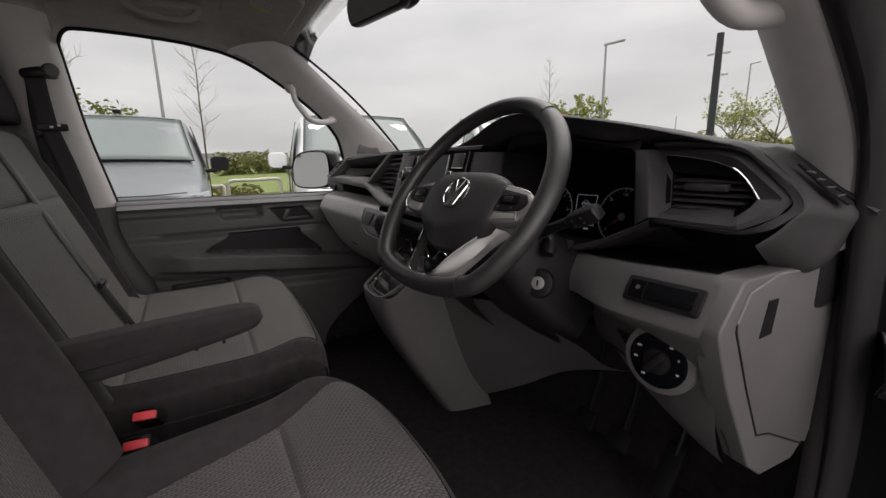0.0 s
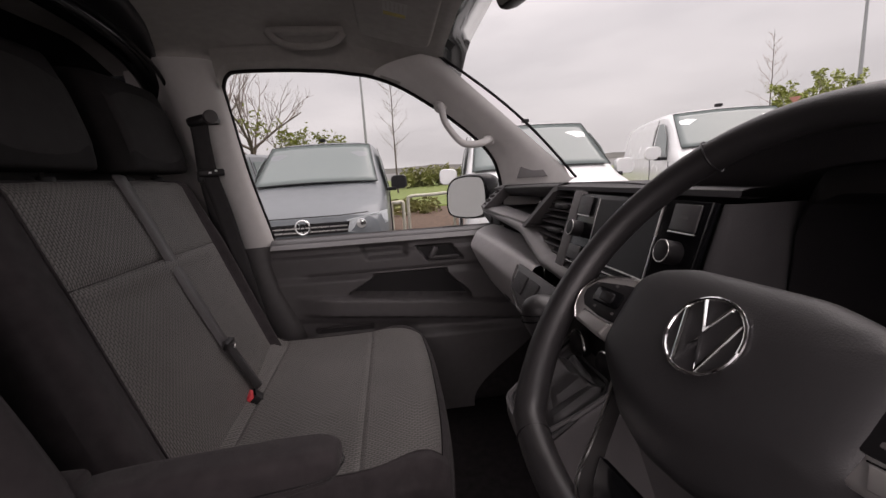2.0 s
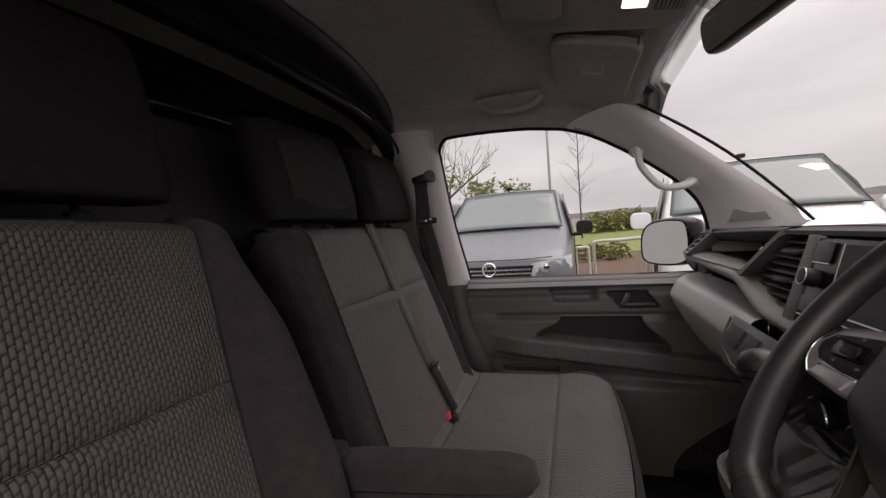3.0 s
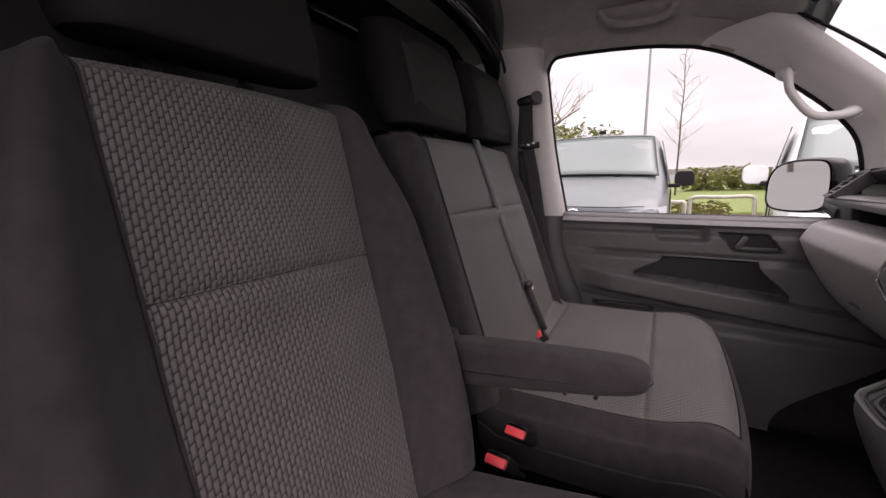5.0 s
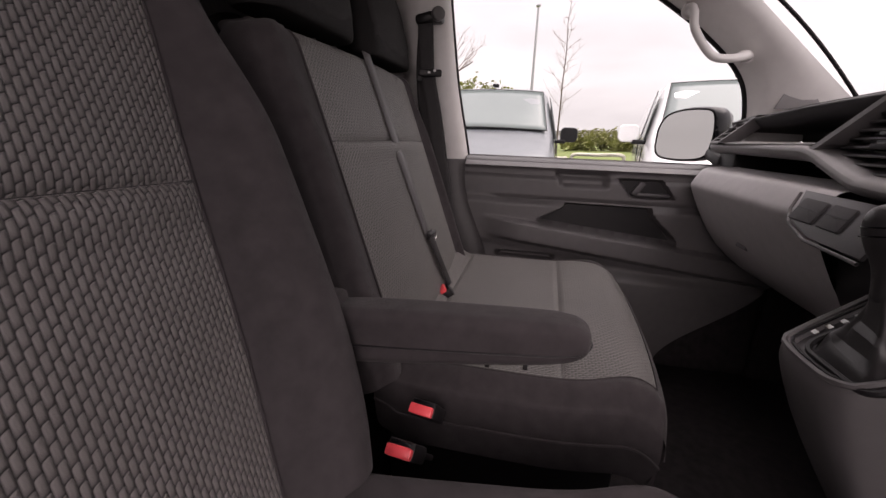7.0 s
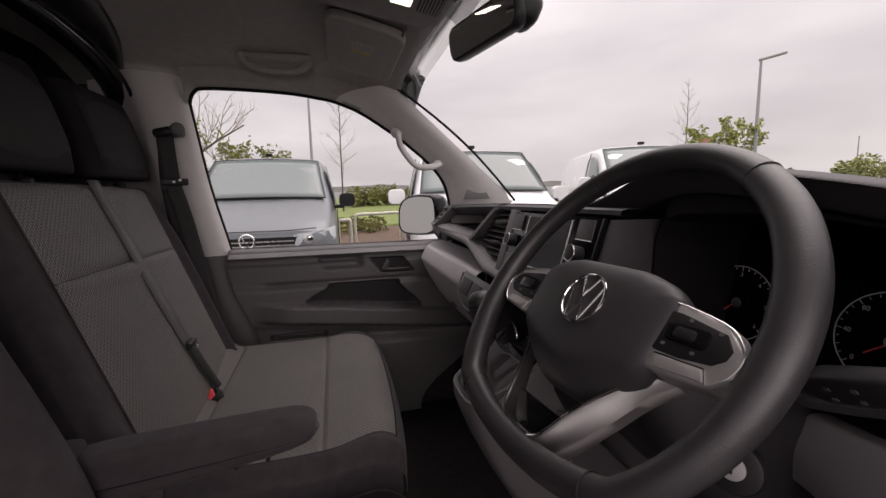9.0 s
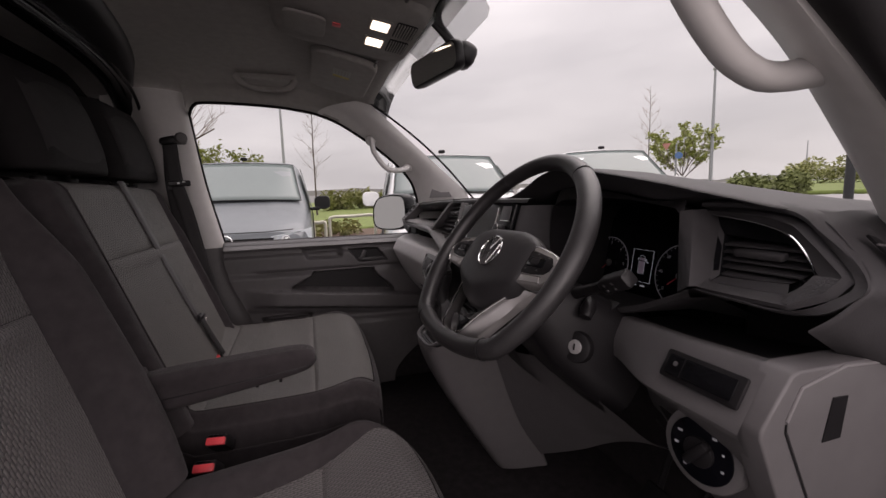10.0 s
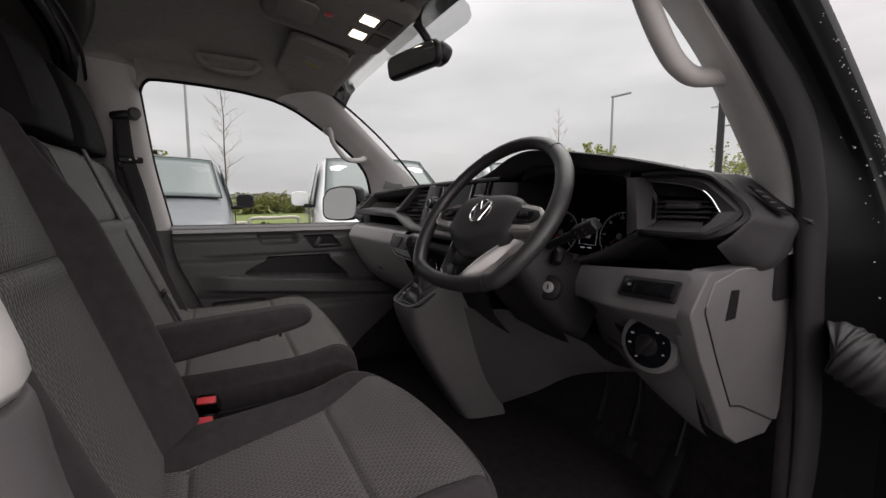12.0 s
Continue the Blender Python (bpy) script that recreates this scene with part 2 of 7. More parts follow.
M_SCREEN = material("dark_screen", (0.004, 0.004, 0.006), 0.15, spec=0.12, var=0.02)
M_MARK = material("white_marking", (0.75, 0.75, 0.75), 0.5, var=0.02)
M_HILL = material("far_woodland", (0.12, 0.115, 0.105), 1.0, var=0.3, scale=0.2)


# brushed nap of the plain seat cloth
nap = M_CLOTH.node_tree.nodes["Principled BSDF"]
nap.inputs["Sheen Weight"].default_value = 0.07
nap.inputs["Sheen Roughness"].default_value = 0.45


# ---- building tools ----
def thing(name, label, category, group="", kind="", loc=(0, 0, 0)):
    ob = new(name)
    ob.empty_display_size = 0.05
    ob.location = loc
    return tagged(ob, label, category, group, kind)


def world_of(ob):
    m = ob.matrix_basis
    return world_of(ob.parent) @ ob.matrix_parent_inverse @ m if ob.parent else m


def part(name, bm, mat, parent=None, label="", smooth=True, mods=()):
    """Links a bmesh as one mesh object under a thing or a part."""
    me = bpy.data.meshes.new(name)
    bmesh.ops.recalc_face_normals(bm, faces=bm.faces)
    bm.to_mesh(me)
    bm.free()
    for mt in (mat if isinstance(mat, (list, tuple)) else [mat]):
        me.materials.append(mt)
    for p in me.polygons:
        p.use_smooth = smooth
    if smooth:
        me.set_sharp_from_angle(angle=radians(38))
    ob = new(name, me)
    if parent is not None:
        ob.parent = parent
        ob.matrix_parent_inverse = world_of(parent).inverted()
    for add in mods:
        add(ob)
    if label:
        ob["label"] = label
    return ob


def structure(name, bm, mat, label, category, smooth=True, mods=()):
    return tagged(part(name, bm, mat, None, "", smooth, mods), label, category, kind="structure")


def SOLID(t, off=-1):
    def add(ob):
        mo = ob.modifiers.new("solidify", "SOLIDIFY")
        mo.thickness, mo.offset = t, off
    return add


def SUBD(k=1):
    def add(ob):
        mo = ob.modifiers.new("subsurf", "SUBSURF")
        mo.levels = mo.render_levels = k
    return add


def box(bm, c, s, bevel=0.0, m=None, seg=2):
    """A block, centre c and size s, with rounded edges, turned by m about its centre."""
    r = bmesh.ops.create_cube(bm, size=1.0)
    vs = r["verts"]
    bmesh.ops.scale(bm, vec=s, verts=vs)
    if bevel:
        es = list({e for v in vs for e in v.link_edges})
        vs = list({v for f in bmesh.ops.bevel(bm, geom=es, offset=bevel, segments=seg, affect="EDGES", profile=0.5)["faces"] for v in f.verts} | {v for v in vs if v.is_valid})
    mat = Matrix.Translation(c) @ (m.to_4x4() if m else Matrix.Identity(4))
    bmesh.ops.transform(bm, matrix=mat, verts=vs)
    return vs


def boxes(*items):
    bm = bmesh.new()
    for it in items:
        box(bm, *it)
    return bm


def turn(rx=0, ry=0, rz=0):
    return Euler((radians(rx), radians(ry), radians(rz))).to_matrix()


def loft(rows, closed=False, cap=False, bm=None):
    """A surface through rows of points; UVs in metres along and across."""
    bm = bm or bmesh.new()
    uvl = bm.loops.layers.uv.verify()
    grid = [[bm.verts.new(p) for p in r] for r in rows]
    n = len(rows[0])
    us = [[0.0] for _ in rows]
    for i, r in enumerate(rows):
        for j in range(1, n + (1 if closed else 0)):
            us[i].append(us[i][-1] + (Vector(r[j % n]) - Vector(r[j - 1])).length)
    mid = n // 2
    vsum = [0.0]
    for i in range(1, len(rows)):
        vsum.append(vsum[-1] + (Vector(rows[i][mid]) - Vector(rows[i - 1][mid])).length)
    for i in range(len(rows) - 1):
        for j in range(n if closed else n - 1):
            k = (j + 1) % n
            f = bm.faces.new((grid[i][j], grid[i][k], grid[i + 1][k], grid[i + 1][j]))
            off0, off1 = us[i][-1] / 2, us[i + 1][-1] / 2
            for lp, uv in zip(f.loops, ((us[i][j] - off0, vsum[i]), (us[i][j + 1] - off0, vsum[i]), (us[i + 1][j + 1] - off1, vsum[i + 1]), (us[i + 1][j] - off1, vsum[i + 1]))):
                lp[uvl].uv = uv
    if cap:
        bm.faces.new(grid[0])
        bm.faces.new(grid[-1])
    return bm


def smooth_line(pts, n):
    """n points evenly along a smooth curve through pts (Catmull-Rom)."""
    p = [Vector(a) for a in pts]
    p = [p[0] * 2 - p[1]] + p + [p[-1] * 2 - p[-2]]
    out = []
    seg = len(p) - 3
    for i in range(n):
        t = i * seg / (n - 1)
        k = min(int(t), seg - 1)
        u = t - k
        a, b, c, d = p[k:k + 4]
        out.append(0.5 * ((2 * b) + (c - a) * u + (2 * a - 5 * b + 4 * c - d) * u * u + (3 * b - a - 3 * c + d) * u ** 3))
    return out


def follow(pts, n=60):
    """A smooth function of one number through the given pairs."""
    line = smooth_line([(a, b, 0) for a, b in pts], n)
    xs, ys = [p.x for p in line], [p.y for p in line]
    return lambda v: float(np.interp(v, xs, ys))


def sweep(pts, radius, seg=10, closed=False, bm=None, flat=1.0, side=None):
    """A tube along pts; radius a number or one per point; flat squashes it across side."""
    bm = bm or bmesh.new()
    p = [Vector(a) for a in pts]
    n = len(p)
    rows = []
    ref = Vector(side) if side is not None else None
    for i in range(n):
        d = (p[(i + 1) % n] - p[i - 1]) if closed else (p[min(i + 1, n - 1)] - p[max(i - 1, 0)])
        d.normalize()
        if ref is None:
            ref = d.orthogonal()
        a = ref - d * ref.dot(d)
        a = a.normalized() if a.length > 1e-6 else d.orthogonal().normalized()
        if side is None:
            ref = a
        b = d.cross(a)
        r = radius[i] if isinstance(radius, (list, tuple)) else radius
        rows.append([p[i] + a * (math.cos(2 * math.pi * k / seg) * r * flat) + b * (math.sin(2 * math.pi * k / seg) * r) for k in range(seg)])
    if closed:
        rows.append(rows[0])
    loft(rows, True, not closed, bm)
    if closed:
        bmesh.ops.remove_doubles(bm, verts=bm.verts, dist=1e-5)
    return bm


def prism(outline, depth, m, bevel=0.0, bm=None, seg=2):
    """A flat outline (x, y) of some depth along z, set by the matrix m."""
    bm = bm or bmesh.new()
    vs = [bm.verts.new((x, y, 0)) for x, y in outline]
    f = bm.faces.new(vs)
    r = bmesh.ops.extrude_face_region(bm, geom=[f])
    top = [v for v in r["geom"] if isinstance(v, bmesh.types.BMVert)]
    bmesh.ops.translate(bm, vec=(0, 0, depth), verts=top)
    allv = vs + top
    if bevel:
        es = list({e for v in top for e in v.link_edges if e.other_vert(v) in top})
        res = bmesh.ops.bevel(bm, geom=es, offset=bevel, segments=seg, affect="EDGES", profile=0.5)
        allv = list({v for v in allv if v.is_valid} | set(res["verts"]))
    bmesh.ops.transform(bm, matrix=m, verts=allv)
    return bm


def disc(m, radius, depth, seg=32, bevel=0.0, bm=None, squash=1.0):
    return prism([(radius * math.cos(2 * math.pi * k / seg), radius * squash * math.sin(2 * math.pi * k / seg)) for k in range(seg)], depth, m, bevel, bm)


def ring(m, radius, tube, seg=32, bm=None):
    return sweep([m @ Vector((radius * math.cos(2 * math.pi * k / seg), radius * math.sin(2 * math.pi * k / seg), 0)) for k in range(seg)], tube, 8, True, bm)


def frame_of(o, x, y):
    """A matrix with its origin at o, x and y along the two given ways."""
    x, y = Vector(x).normalized(), Vector(y)
    z = x.cross(y).normalized()
    y = z.cross(x)
    return Matrix(((x.x, y.x, z.x, o[0]), (x.y, y.y, z.y, o[1]), (x.z, y.z, z.z, o[2]), (0, 0, 0, 1)))


def ss(a, b, x):
    t = min(1, max(0, (x - a) / (b - a)))
    return t * t * (3 - 2 * t)


def rounded(w, h, r, seg=4):
    """The outline of a rounded rectangle about the origin."""
    out = []
    for cx, cy, a0 in ((w / 2 - r, h / 2 - r, 0), (-w / 2 + r, h / 2 - r, 90), (-w / 2 + r, -h / 2 + r, 180), (w / 2 - r, -h / 2 + r, 270)):
        for k in range(seg + 1):
            a = radians(a0 + 90 * k / seg)
            out.append((cx + r * math.cos(a), cy + r * math.sin(a)))
    return out


def text_part(name, body, size, m, mat, parent, label=""):
    cu = bpy.data.curves.new(name, "FONT")
    cu.body, cu.size, cu.align_x, cu.align_y = body, size, "CENTER", "CENTER"
    tmp = bpy.data.objects.new(name, cu)
    scene.collection.objects.link(tmp)
    me = bpy.data.meshes.new_from_object(tmp.evaluated_get(bpy.context.evaluated_depsgraph_get()))
    bpy.data.objects.remove(tmp)
    bm = bmesh.new()
    bm.from_mesh(me)
    bmesh.ops.transform(bm, matrix=m, verts=bm.verts)
    return part(name, bm, mat, parent, label, smooth=False)


# ---- the cab: floor, roof, bulkhead, pillars, windows ----
structure("floor", boxes(((0, 0.35, 0.53), (1.72, 2.0, 0.04), 0.01)), M_FLOOR, "black ribbed rubber cab floor", "floor")
# toe board below the windscreen and the front wall behind the dashboard
bm = bmesh.new()
box(bm, (0, 1.10, 0.76), (1.80, 0.04, 0.60), 0.01, turn(-22))
box(bm, (0, 1.13, 1.14), (1.80, 0.04, 0.38), 0.01)
structure("wall_front", bm, M_FLOOR, "dark carpeted toe board under the dashboard", "wall")
# bulkhead between the cab and the load space, with pressed panels
bm = bmesh.new()
rows = []
for i in range(41):
    z = 0.5 + 1.52 * i / 40
    row = []
    for j in range(61):
        x = -0.9 + 1.8 * j / 60
        d = 0.012 * (ss(0.02, 0.05, abs(((x + 0.9) % 0.45) - 0.225)) * ss(0.6, 0.7, z) * (1 - ss(1.42, 1.46, z)))
        lean = -0.60 - 0.10 * ss(1.35, 1.75, z)
        row.append((x, lean - d, z))
    rows.append(row)
structure("wall_back", loft(rows), M_BULK, "grey painted steel bulkhead with pressed panels", "wall", mods=[SOLID(0.02)])
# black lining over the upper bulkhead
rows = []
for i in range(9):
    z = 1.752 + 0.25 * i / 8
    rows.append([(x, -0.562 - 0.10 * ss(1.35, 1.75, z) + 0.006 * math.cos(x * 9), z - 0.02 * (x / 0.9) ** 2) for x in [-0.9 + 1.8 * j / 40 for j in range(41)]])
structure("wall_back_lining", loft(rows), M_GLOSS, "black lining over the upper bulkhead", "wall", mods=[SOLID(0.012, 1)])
# dark beam where the bulkhead meets the roof
bm = sweep(smooth_line([(0.93, -0.60, 1.60), (0.80, -0.55, 1.80), (0.5, -0.50, 1.875), (0, -0.48, 1.885), (-0.5, -0.50, 1.875), (-0.80, -0.54, 1.80), (-0.90, -0.56, 1.60)], 40), 0.035, 10)
sweep(smooth_line([(0.86, -0.53, 1.62), (0.75, -0.49, 1.79), (0.45, -0.44, 1.85), (0, -0.43, 1.86), (-0.45, -0.44, 1.85), (-0.75, -0.48, 1.79), (-0.85, -0.50, 1.62)], 40), 0.006, 6, bm=bm)
structure("trim_bulkhead", bm, M_GLOSS, "black trim beam along the top of the bulkhead", "trim")


def roof_z(x, y):
    z = 1.93 - 0.085 * ss(0.02, 0.42, y) - 0.03 * ss(-0.2, -0.6, y)
    return z - 0.055 * ss(0.60, 0.86, abs(x)) ** 1.3 - 0.015 * (x / 0.8) ** 2


rows = [[(x, y, roof_z(x, y)) for x in [(-0.82 + 1.64 * j / 48) for j in range(49)]] for y in [(-0.74 + 1.12 * i / 44) for i in range(45)]]
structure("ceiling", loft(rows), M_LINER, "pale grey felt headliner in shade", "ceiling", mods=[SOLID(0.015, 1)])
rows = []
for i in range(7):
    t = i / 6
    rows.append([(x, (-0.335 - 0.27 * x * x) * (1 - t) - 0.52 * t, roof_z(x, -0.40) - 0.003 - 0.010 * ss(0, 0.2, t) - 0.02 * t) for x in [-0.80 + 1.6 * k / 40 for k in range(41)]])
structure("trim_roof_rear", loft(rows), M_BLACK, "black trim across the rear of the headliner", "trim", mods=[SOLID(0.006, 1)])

# windscreen: edges run up from the dashboard to the roof's front edge
WS_TOP = [(-0.70, 0.345, 1.845), (-0.35, 0.385, 1.868), (0, 0.40, 1.876), (0.35, 0.385, 1.868), (0.70, 0.345, 1.845)]
WS_LOW = [(-0.79, 0.86, 1.42), (-0.42, 1.02, 1.40), (0, 1.08, 1.395), (0.42, 1.02, 1.40), (0.79, 0.86, 1.42)]
top, low = smooth_line(WS_TOP, 25), smooth_line(WS_LOW, 25)
rows = [[low[j].lerp(top[j], i / 14) + Vector((0, 0.02, 0.02)) * math.sin(math.pi * i / 14) for j in range(25)] for i in range(15)]
ob = structure("window_1", loft(rows), M_GLASS, "clear laminated windscreen with a dark sticker", "windscreen")
ob.visible_shadow = False
# black frit line along the glass edge
bm = bmesh.new()
sweep([r[0] + Vector((0.006, -0.002, 0)) for r in rows], 0.005, 6, bm=bm)
sweep([r[-1] + Vector((-0.006, -0.002, 0)) for r in rows], 0.005, 6, bm=bm)
part("windscreen_seal", bm, M_RUBBER, ob, "black rubber edge")
m = frame_of((-0.668, 0.400, 1.850), (0.9, 0.12, 0.03), (0.1, 0.62, -0.50))
bm = prism([(-0.028, -0.03), (0.028, -0.03), (0.028, 0.012), (-0.028, 0.012)], 0.001, m)
part("windscreen_sticker", bm, M_BLACK, ob, "dark grey sticker", smooth=False)
# front header trim between the headliner and the glass
rows = [[(p.x, p.y + dy, p.z + dz) for p in top] for dy, dz in ((-0.03, 0.03), (-0.012, -0.002), (0.0, -0.008), (0.012, 0.0), (0.02, 0.02))]
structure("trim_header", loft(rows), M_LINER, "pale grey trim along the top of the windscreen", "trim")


# window line of the front doors, from the rear lower corner round to the front lower corner (y, z)
WIN = [(-0.270, 1.245), (-0.282, 1.32), (-0.313, 1.51), (-0.335, 1.75), (-0.334, 1.79), (-0.316, 1.821), (-0.28, 1.833), (-0.14, 1.833), (0.0, 1.826), (0.083, 1.815), (0.150, 1.803), (0.245, 1.767), (0.36, 1.698), (0.42, 1.656), (0.51, 1.583), (0.572, 1.512), (0.600, 1.44), (0.611, 1.37), (0.616, 1.25)]


def glass_x(z):
    return 0.935 - 0.11 * max(0.0, z - 1.25) / 0.57 - 0.015 * max(0.0, z - 1.25)


WINL = smooth_line([(0, a, b) for a, b in WIN], 91)


def side_shell(s):
    """Trim between the window line and the roof, bulkhead and windscreen, on side s (-1 or 1)."""
    # A-pillar trim
    k0, k1 = 50, 90 if s < 0 else 56
    rows = []
    for i in range(k0, k1 + 1):
        w = WINL[i]
        t = (i - k0) / 40
        e = Vector(((-0.70 - 0.09 * t) * -s, 0.345 + 0.515 * t, 1.845 - 0.425 * t))
        a = Vector((s * (glass_x(w.z) - 0.012), w.y, w.z))
        b = Vector((s * (glass_x(w.z) - 0.045), w.y + 0.012, w.z + 0.008))
        if t > 0.93:
            e.z = min(e.z, 1.42)
        c = b.lerp(e, 0.45) + Vector((-s * 0.022, -0.012, 0.0))
        d = e + Vector((-s * 0.006, -0.014, -0.006))
        rows.append([a, b, b.lerp(c, 0.5) + Vector((-s * 0.01, -0.006, 0)), c, c.lerp(d, 0.55) + Vector((-s * 0.008, -0.006, 0)), d, e])
    name = "trim_a_pillar_left" if s < 0 else "trim_a_pillar_right"
    structure(name, loft(rows), M_PILLAR, "light grey moulded windscreen pillar trim", "pillar trim", mods=[SUBD(1)])
    # roof rail above the window
    rows = []
    for i in range(16, 56):
        w = WINL[i]
        y = w.y if i > 28 else min(w.y, -0.27)
        a = Vector((s * (glass_x(w.z) - 0.012), w.y, w.z))
        b = Vector((s * (glass_x(w.z) - 0.05), w.y, w.z + 0.012))
        c = Vector((s * 0.74, y, roof_z(0.74, y) - 0.002))
        rows.append([a, b, b.lerp(c, 0.5) + Vector((s * 0.004, 0, 0.012)), c])
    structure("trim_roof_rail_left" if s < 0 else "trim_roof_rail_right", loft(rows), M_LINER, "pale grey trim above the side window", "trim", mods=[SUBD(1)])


side_shell(-1)
side_shell(1)

# passenger B-pillar with its trim
rows = []
edge = follow([(b, a) for a, b in WIN[:4]] + [(1.84, -0.345)])
for i in range(21):
    z = 1.24 + 0.62 * i / 20
    w = edge(z)
    gx = glass_x(z)
    wide = 0.025 * ss(1.72, 1.86, z)
    rows.append([(-gx + 0.010, w + 0.004, z), (-gx + 0.030, w - 0.003, z), (-gx + 0.050, w - 0.016, z), (-gx + 0.072, w - 0.05, z), (-gx + 0.088, w - 0.09 - wide, z), (-gx + 0.080, w - 0.128 - wide, z), (-gx + 0.060, w - 0.150 - wide, z), (-gx + 0.030, w - 0.165 - wide, z), (-gx + 0.015, -0.62, z)])
structure("trim_b_pillar_upper", loft(rows), M_PILLAR, "light grey upper door pillar trim", "pillar trim", mods=[SUBD(1)])
rows = []
for i in range(15):
    z = 0.52 + 0.725 * i / 14
    f = -0.262 + 0.10 * ss(1.2, 0.85, z)
    rows.append([(-0.885, f + 0.004, z), (-0.855, f, z), (-0.84, f - 0.03, z), (-0.83, f - 0.1, z), (-0.84, -0.5, z), (-0.90, -0.62, z)])
structure("trim_b_pillar_lower", loft(rows), M_DOORTRIM, "dark grey lower door pillar trim", "pillar trim", mods=[SUBD(1)])

# driver's B-pillar: two-piece trim beside the seat, seen from the open doorway
rows = []
for i in range(17):
    z = 1.245 + 0.60 * i / 16
    w = -0.200 - 0.30 * (z - 1.245)
    gx = 0.915 - 0.06 * (z - 1.245)
    rows.append([(gx + 0.05, w - 0.06, z), (gx + 0.03, w - 0.012, z), (gx, w, z), (gx - 0.05, w - 0.012, z), (gx - 0.075, w - 0.06, z), (gx - 0.07, -0.5, z), (gx - 0.04, -0.62, z)])
structure("trim_b_pillar_upper_right", loft(rows), M_PILLAR, "light grey upper door pillar trim beside the seat", "pillar trim", mods=[SOLID(0.012), SUBD(1)])
rows = []
for i in range(17):
    z = 0.50 + 0.737 * i / 16
    w = -0.212 + 0.07 * ss(1.24, 0.9, z)
    rows.append([(0.935, w - 0.07, z), (0.915, w - 0.014, z), (0.885, w, z), (0.83, w - 0.012, z), (0.80, w - 0.06, z), (0.80, -0.5, z), (0.84, -0.62, z)])
structure("trim_b_pillar_lower_right", loft(rows), M_PANEL, "grey lower door pillar trim beside the seat", "pillar trim", mods=[SOLID(0.012), SUBD(1)])

# glass of the passenger door
front = follow([(z, y) for y, z in WIN[:9:-1]] + [(1.84, 0.10)])
rows = []
for i in range(12):
    t = i / 11
    row = []
    for j in range(20):
        u = j / 19
        z = 1.235 + 0.60 * t
        row.append((-glass_x(z), -0.37 + (0.375 + front(z)) * u, z))
    rows.append(row)
ob = structure("window_2", loft(rows), M_GLASS, "clear side window of the passenger door", "window")
ob.visible_shadow = False
# dark rubber run channel round the opening
path = [Vector((-glass_x(w.z) + 0.006, w.y, w.z)) for w in WINL]
bm = sweep(path, 0.009, 8)
part("window_seal", bm, M_RUBBER, ob, "black rubber seal")

# outer body: roof skin, sill and rear quarter walls close the cab
rows = []
for y in (-0.76, -0.3, 0.0, 0.2, 0.36, 0.46):
    rows.append([(x, y, roof_z(x * 0.97, y) + 0.045 - (0.03 if y > 0.4 else 0)) for x in [(-0.86 + 1.72 * j / 24) for j in range(25)]])
structure("roof_panel", loft(rows), M_PAINT, "black painted steel roof panel", "roof", mods=[SOLID(0.004, 1)])
for s, nm in ((-1, "wall_left"), (1, "wall_right")):
    bm = boxes(((s * 0.925, -0.68, 1.18), (0.05, 0.24, 1.36), 0.01))
    structure(nm, bm, M_PAINT, "black painted body side behind the door", "wall")
bm = boxes(((0.905, 0.3, 0.47), (0.10, 1.2, 0.10), 0.02), ((-0.905, 0.3, 0.47), (0.10, 1.2, 0.10), 0.02))
structure("trim_sill", bm, M_BLACK, "black plastic step sill", "sill")
structure("wall_underbody", boxes(((0, 0.2, 0.40), (1.76, 2.0, 0.10), 0.02)), M_BLACK, "black underbody below the cab floor", "underbody")

# driver's doorway: pillar trim, rubber seal and painted aperture
N = 44
INNER = smooth_line([(0.700, 0.335, 1.852), (0.722, 0.42, 1.765), (0.745, 0.518, 1.665), (0.760, 0.616, 1.578), (0.772, 0.69, 1.485), (0.785, 0.75, 1.395), (0.80, 0.77, 1.32), (0.805, 0.78, 1.27)], N)
OUTER = smooth_line([(0.815, 0.13, 1.815), (0.824, 0.22, 1.772), (0.838, 0.32, 1.695), (0.856, 0.43, 1.605), (0.860, 0.52, 1.542), (0.862, 0.637, 1.462), (0.866, 0.70, 1.38), (0.864, 0.715, 1.31), (0.863, 0.722, 1.26)], N)
rows = []
for k in range(N):
    a, b = OUTER[k], INNER[k]
    d = (b - a).normalized()
    up = Vector((-0.3, -0.75, -0.35)).normalized()
    rows.append([a + Vector((0.004, 0.014, 0.004)), a, a.lerp(b, 0.12) + up * 0.006, a.lerp(b, 0.4) + up * 0.012, a.lerp(b, 0.72) + up * 0.010, a.lerp(b, 0.93) + up * 0.004, b, b + Vector((0.012, 0.03, 0.015))])
structure("trim_driver_pillar", loft(rows), M_PILLAR, "light grey moulded driver's windscreen pillar trim", "pillar trim", mods=[SUBD(1)])
SEALL = smooth_line([(0.86, 0.14, 1.83), (0.868, 0.24, 1.785), (0.88, 0.34, 1.70), (0.895, 0.453, 1.596), (0.90, 0.573, 1.520), (0.90, 0.653, 1.453), (0.90, 0.715, 1.33), (0.90, 0.735, 1.20), (0.90, 0.775, 0.918), (0.89, 0.77, 0.75), (0.88, 0.72, 0.55)], 66)
TRIML = smooth_line([tuple(OUTER[0])] + [tuple(OUTER[k]) for k in (8, 16, 24, 30, 35, 39, 43)] + [(0.868, 0.75, 1.04), (0.868, 0.76, 0.90), (0.866, 0.755, 0.72), (0.86, 0.71, 0.55)], 66)
rows = []
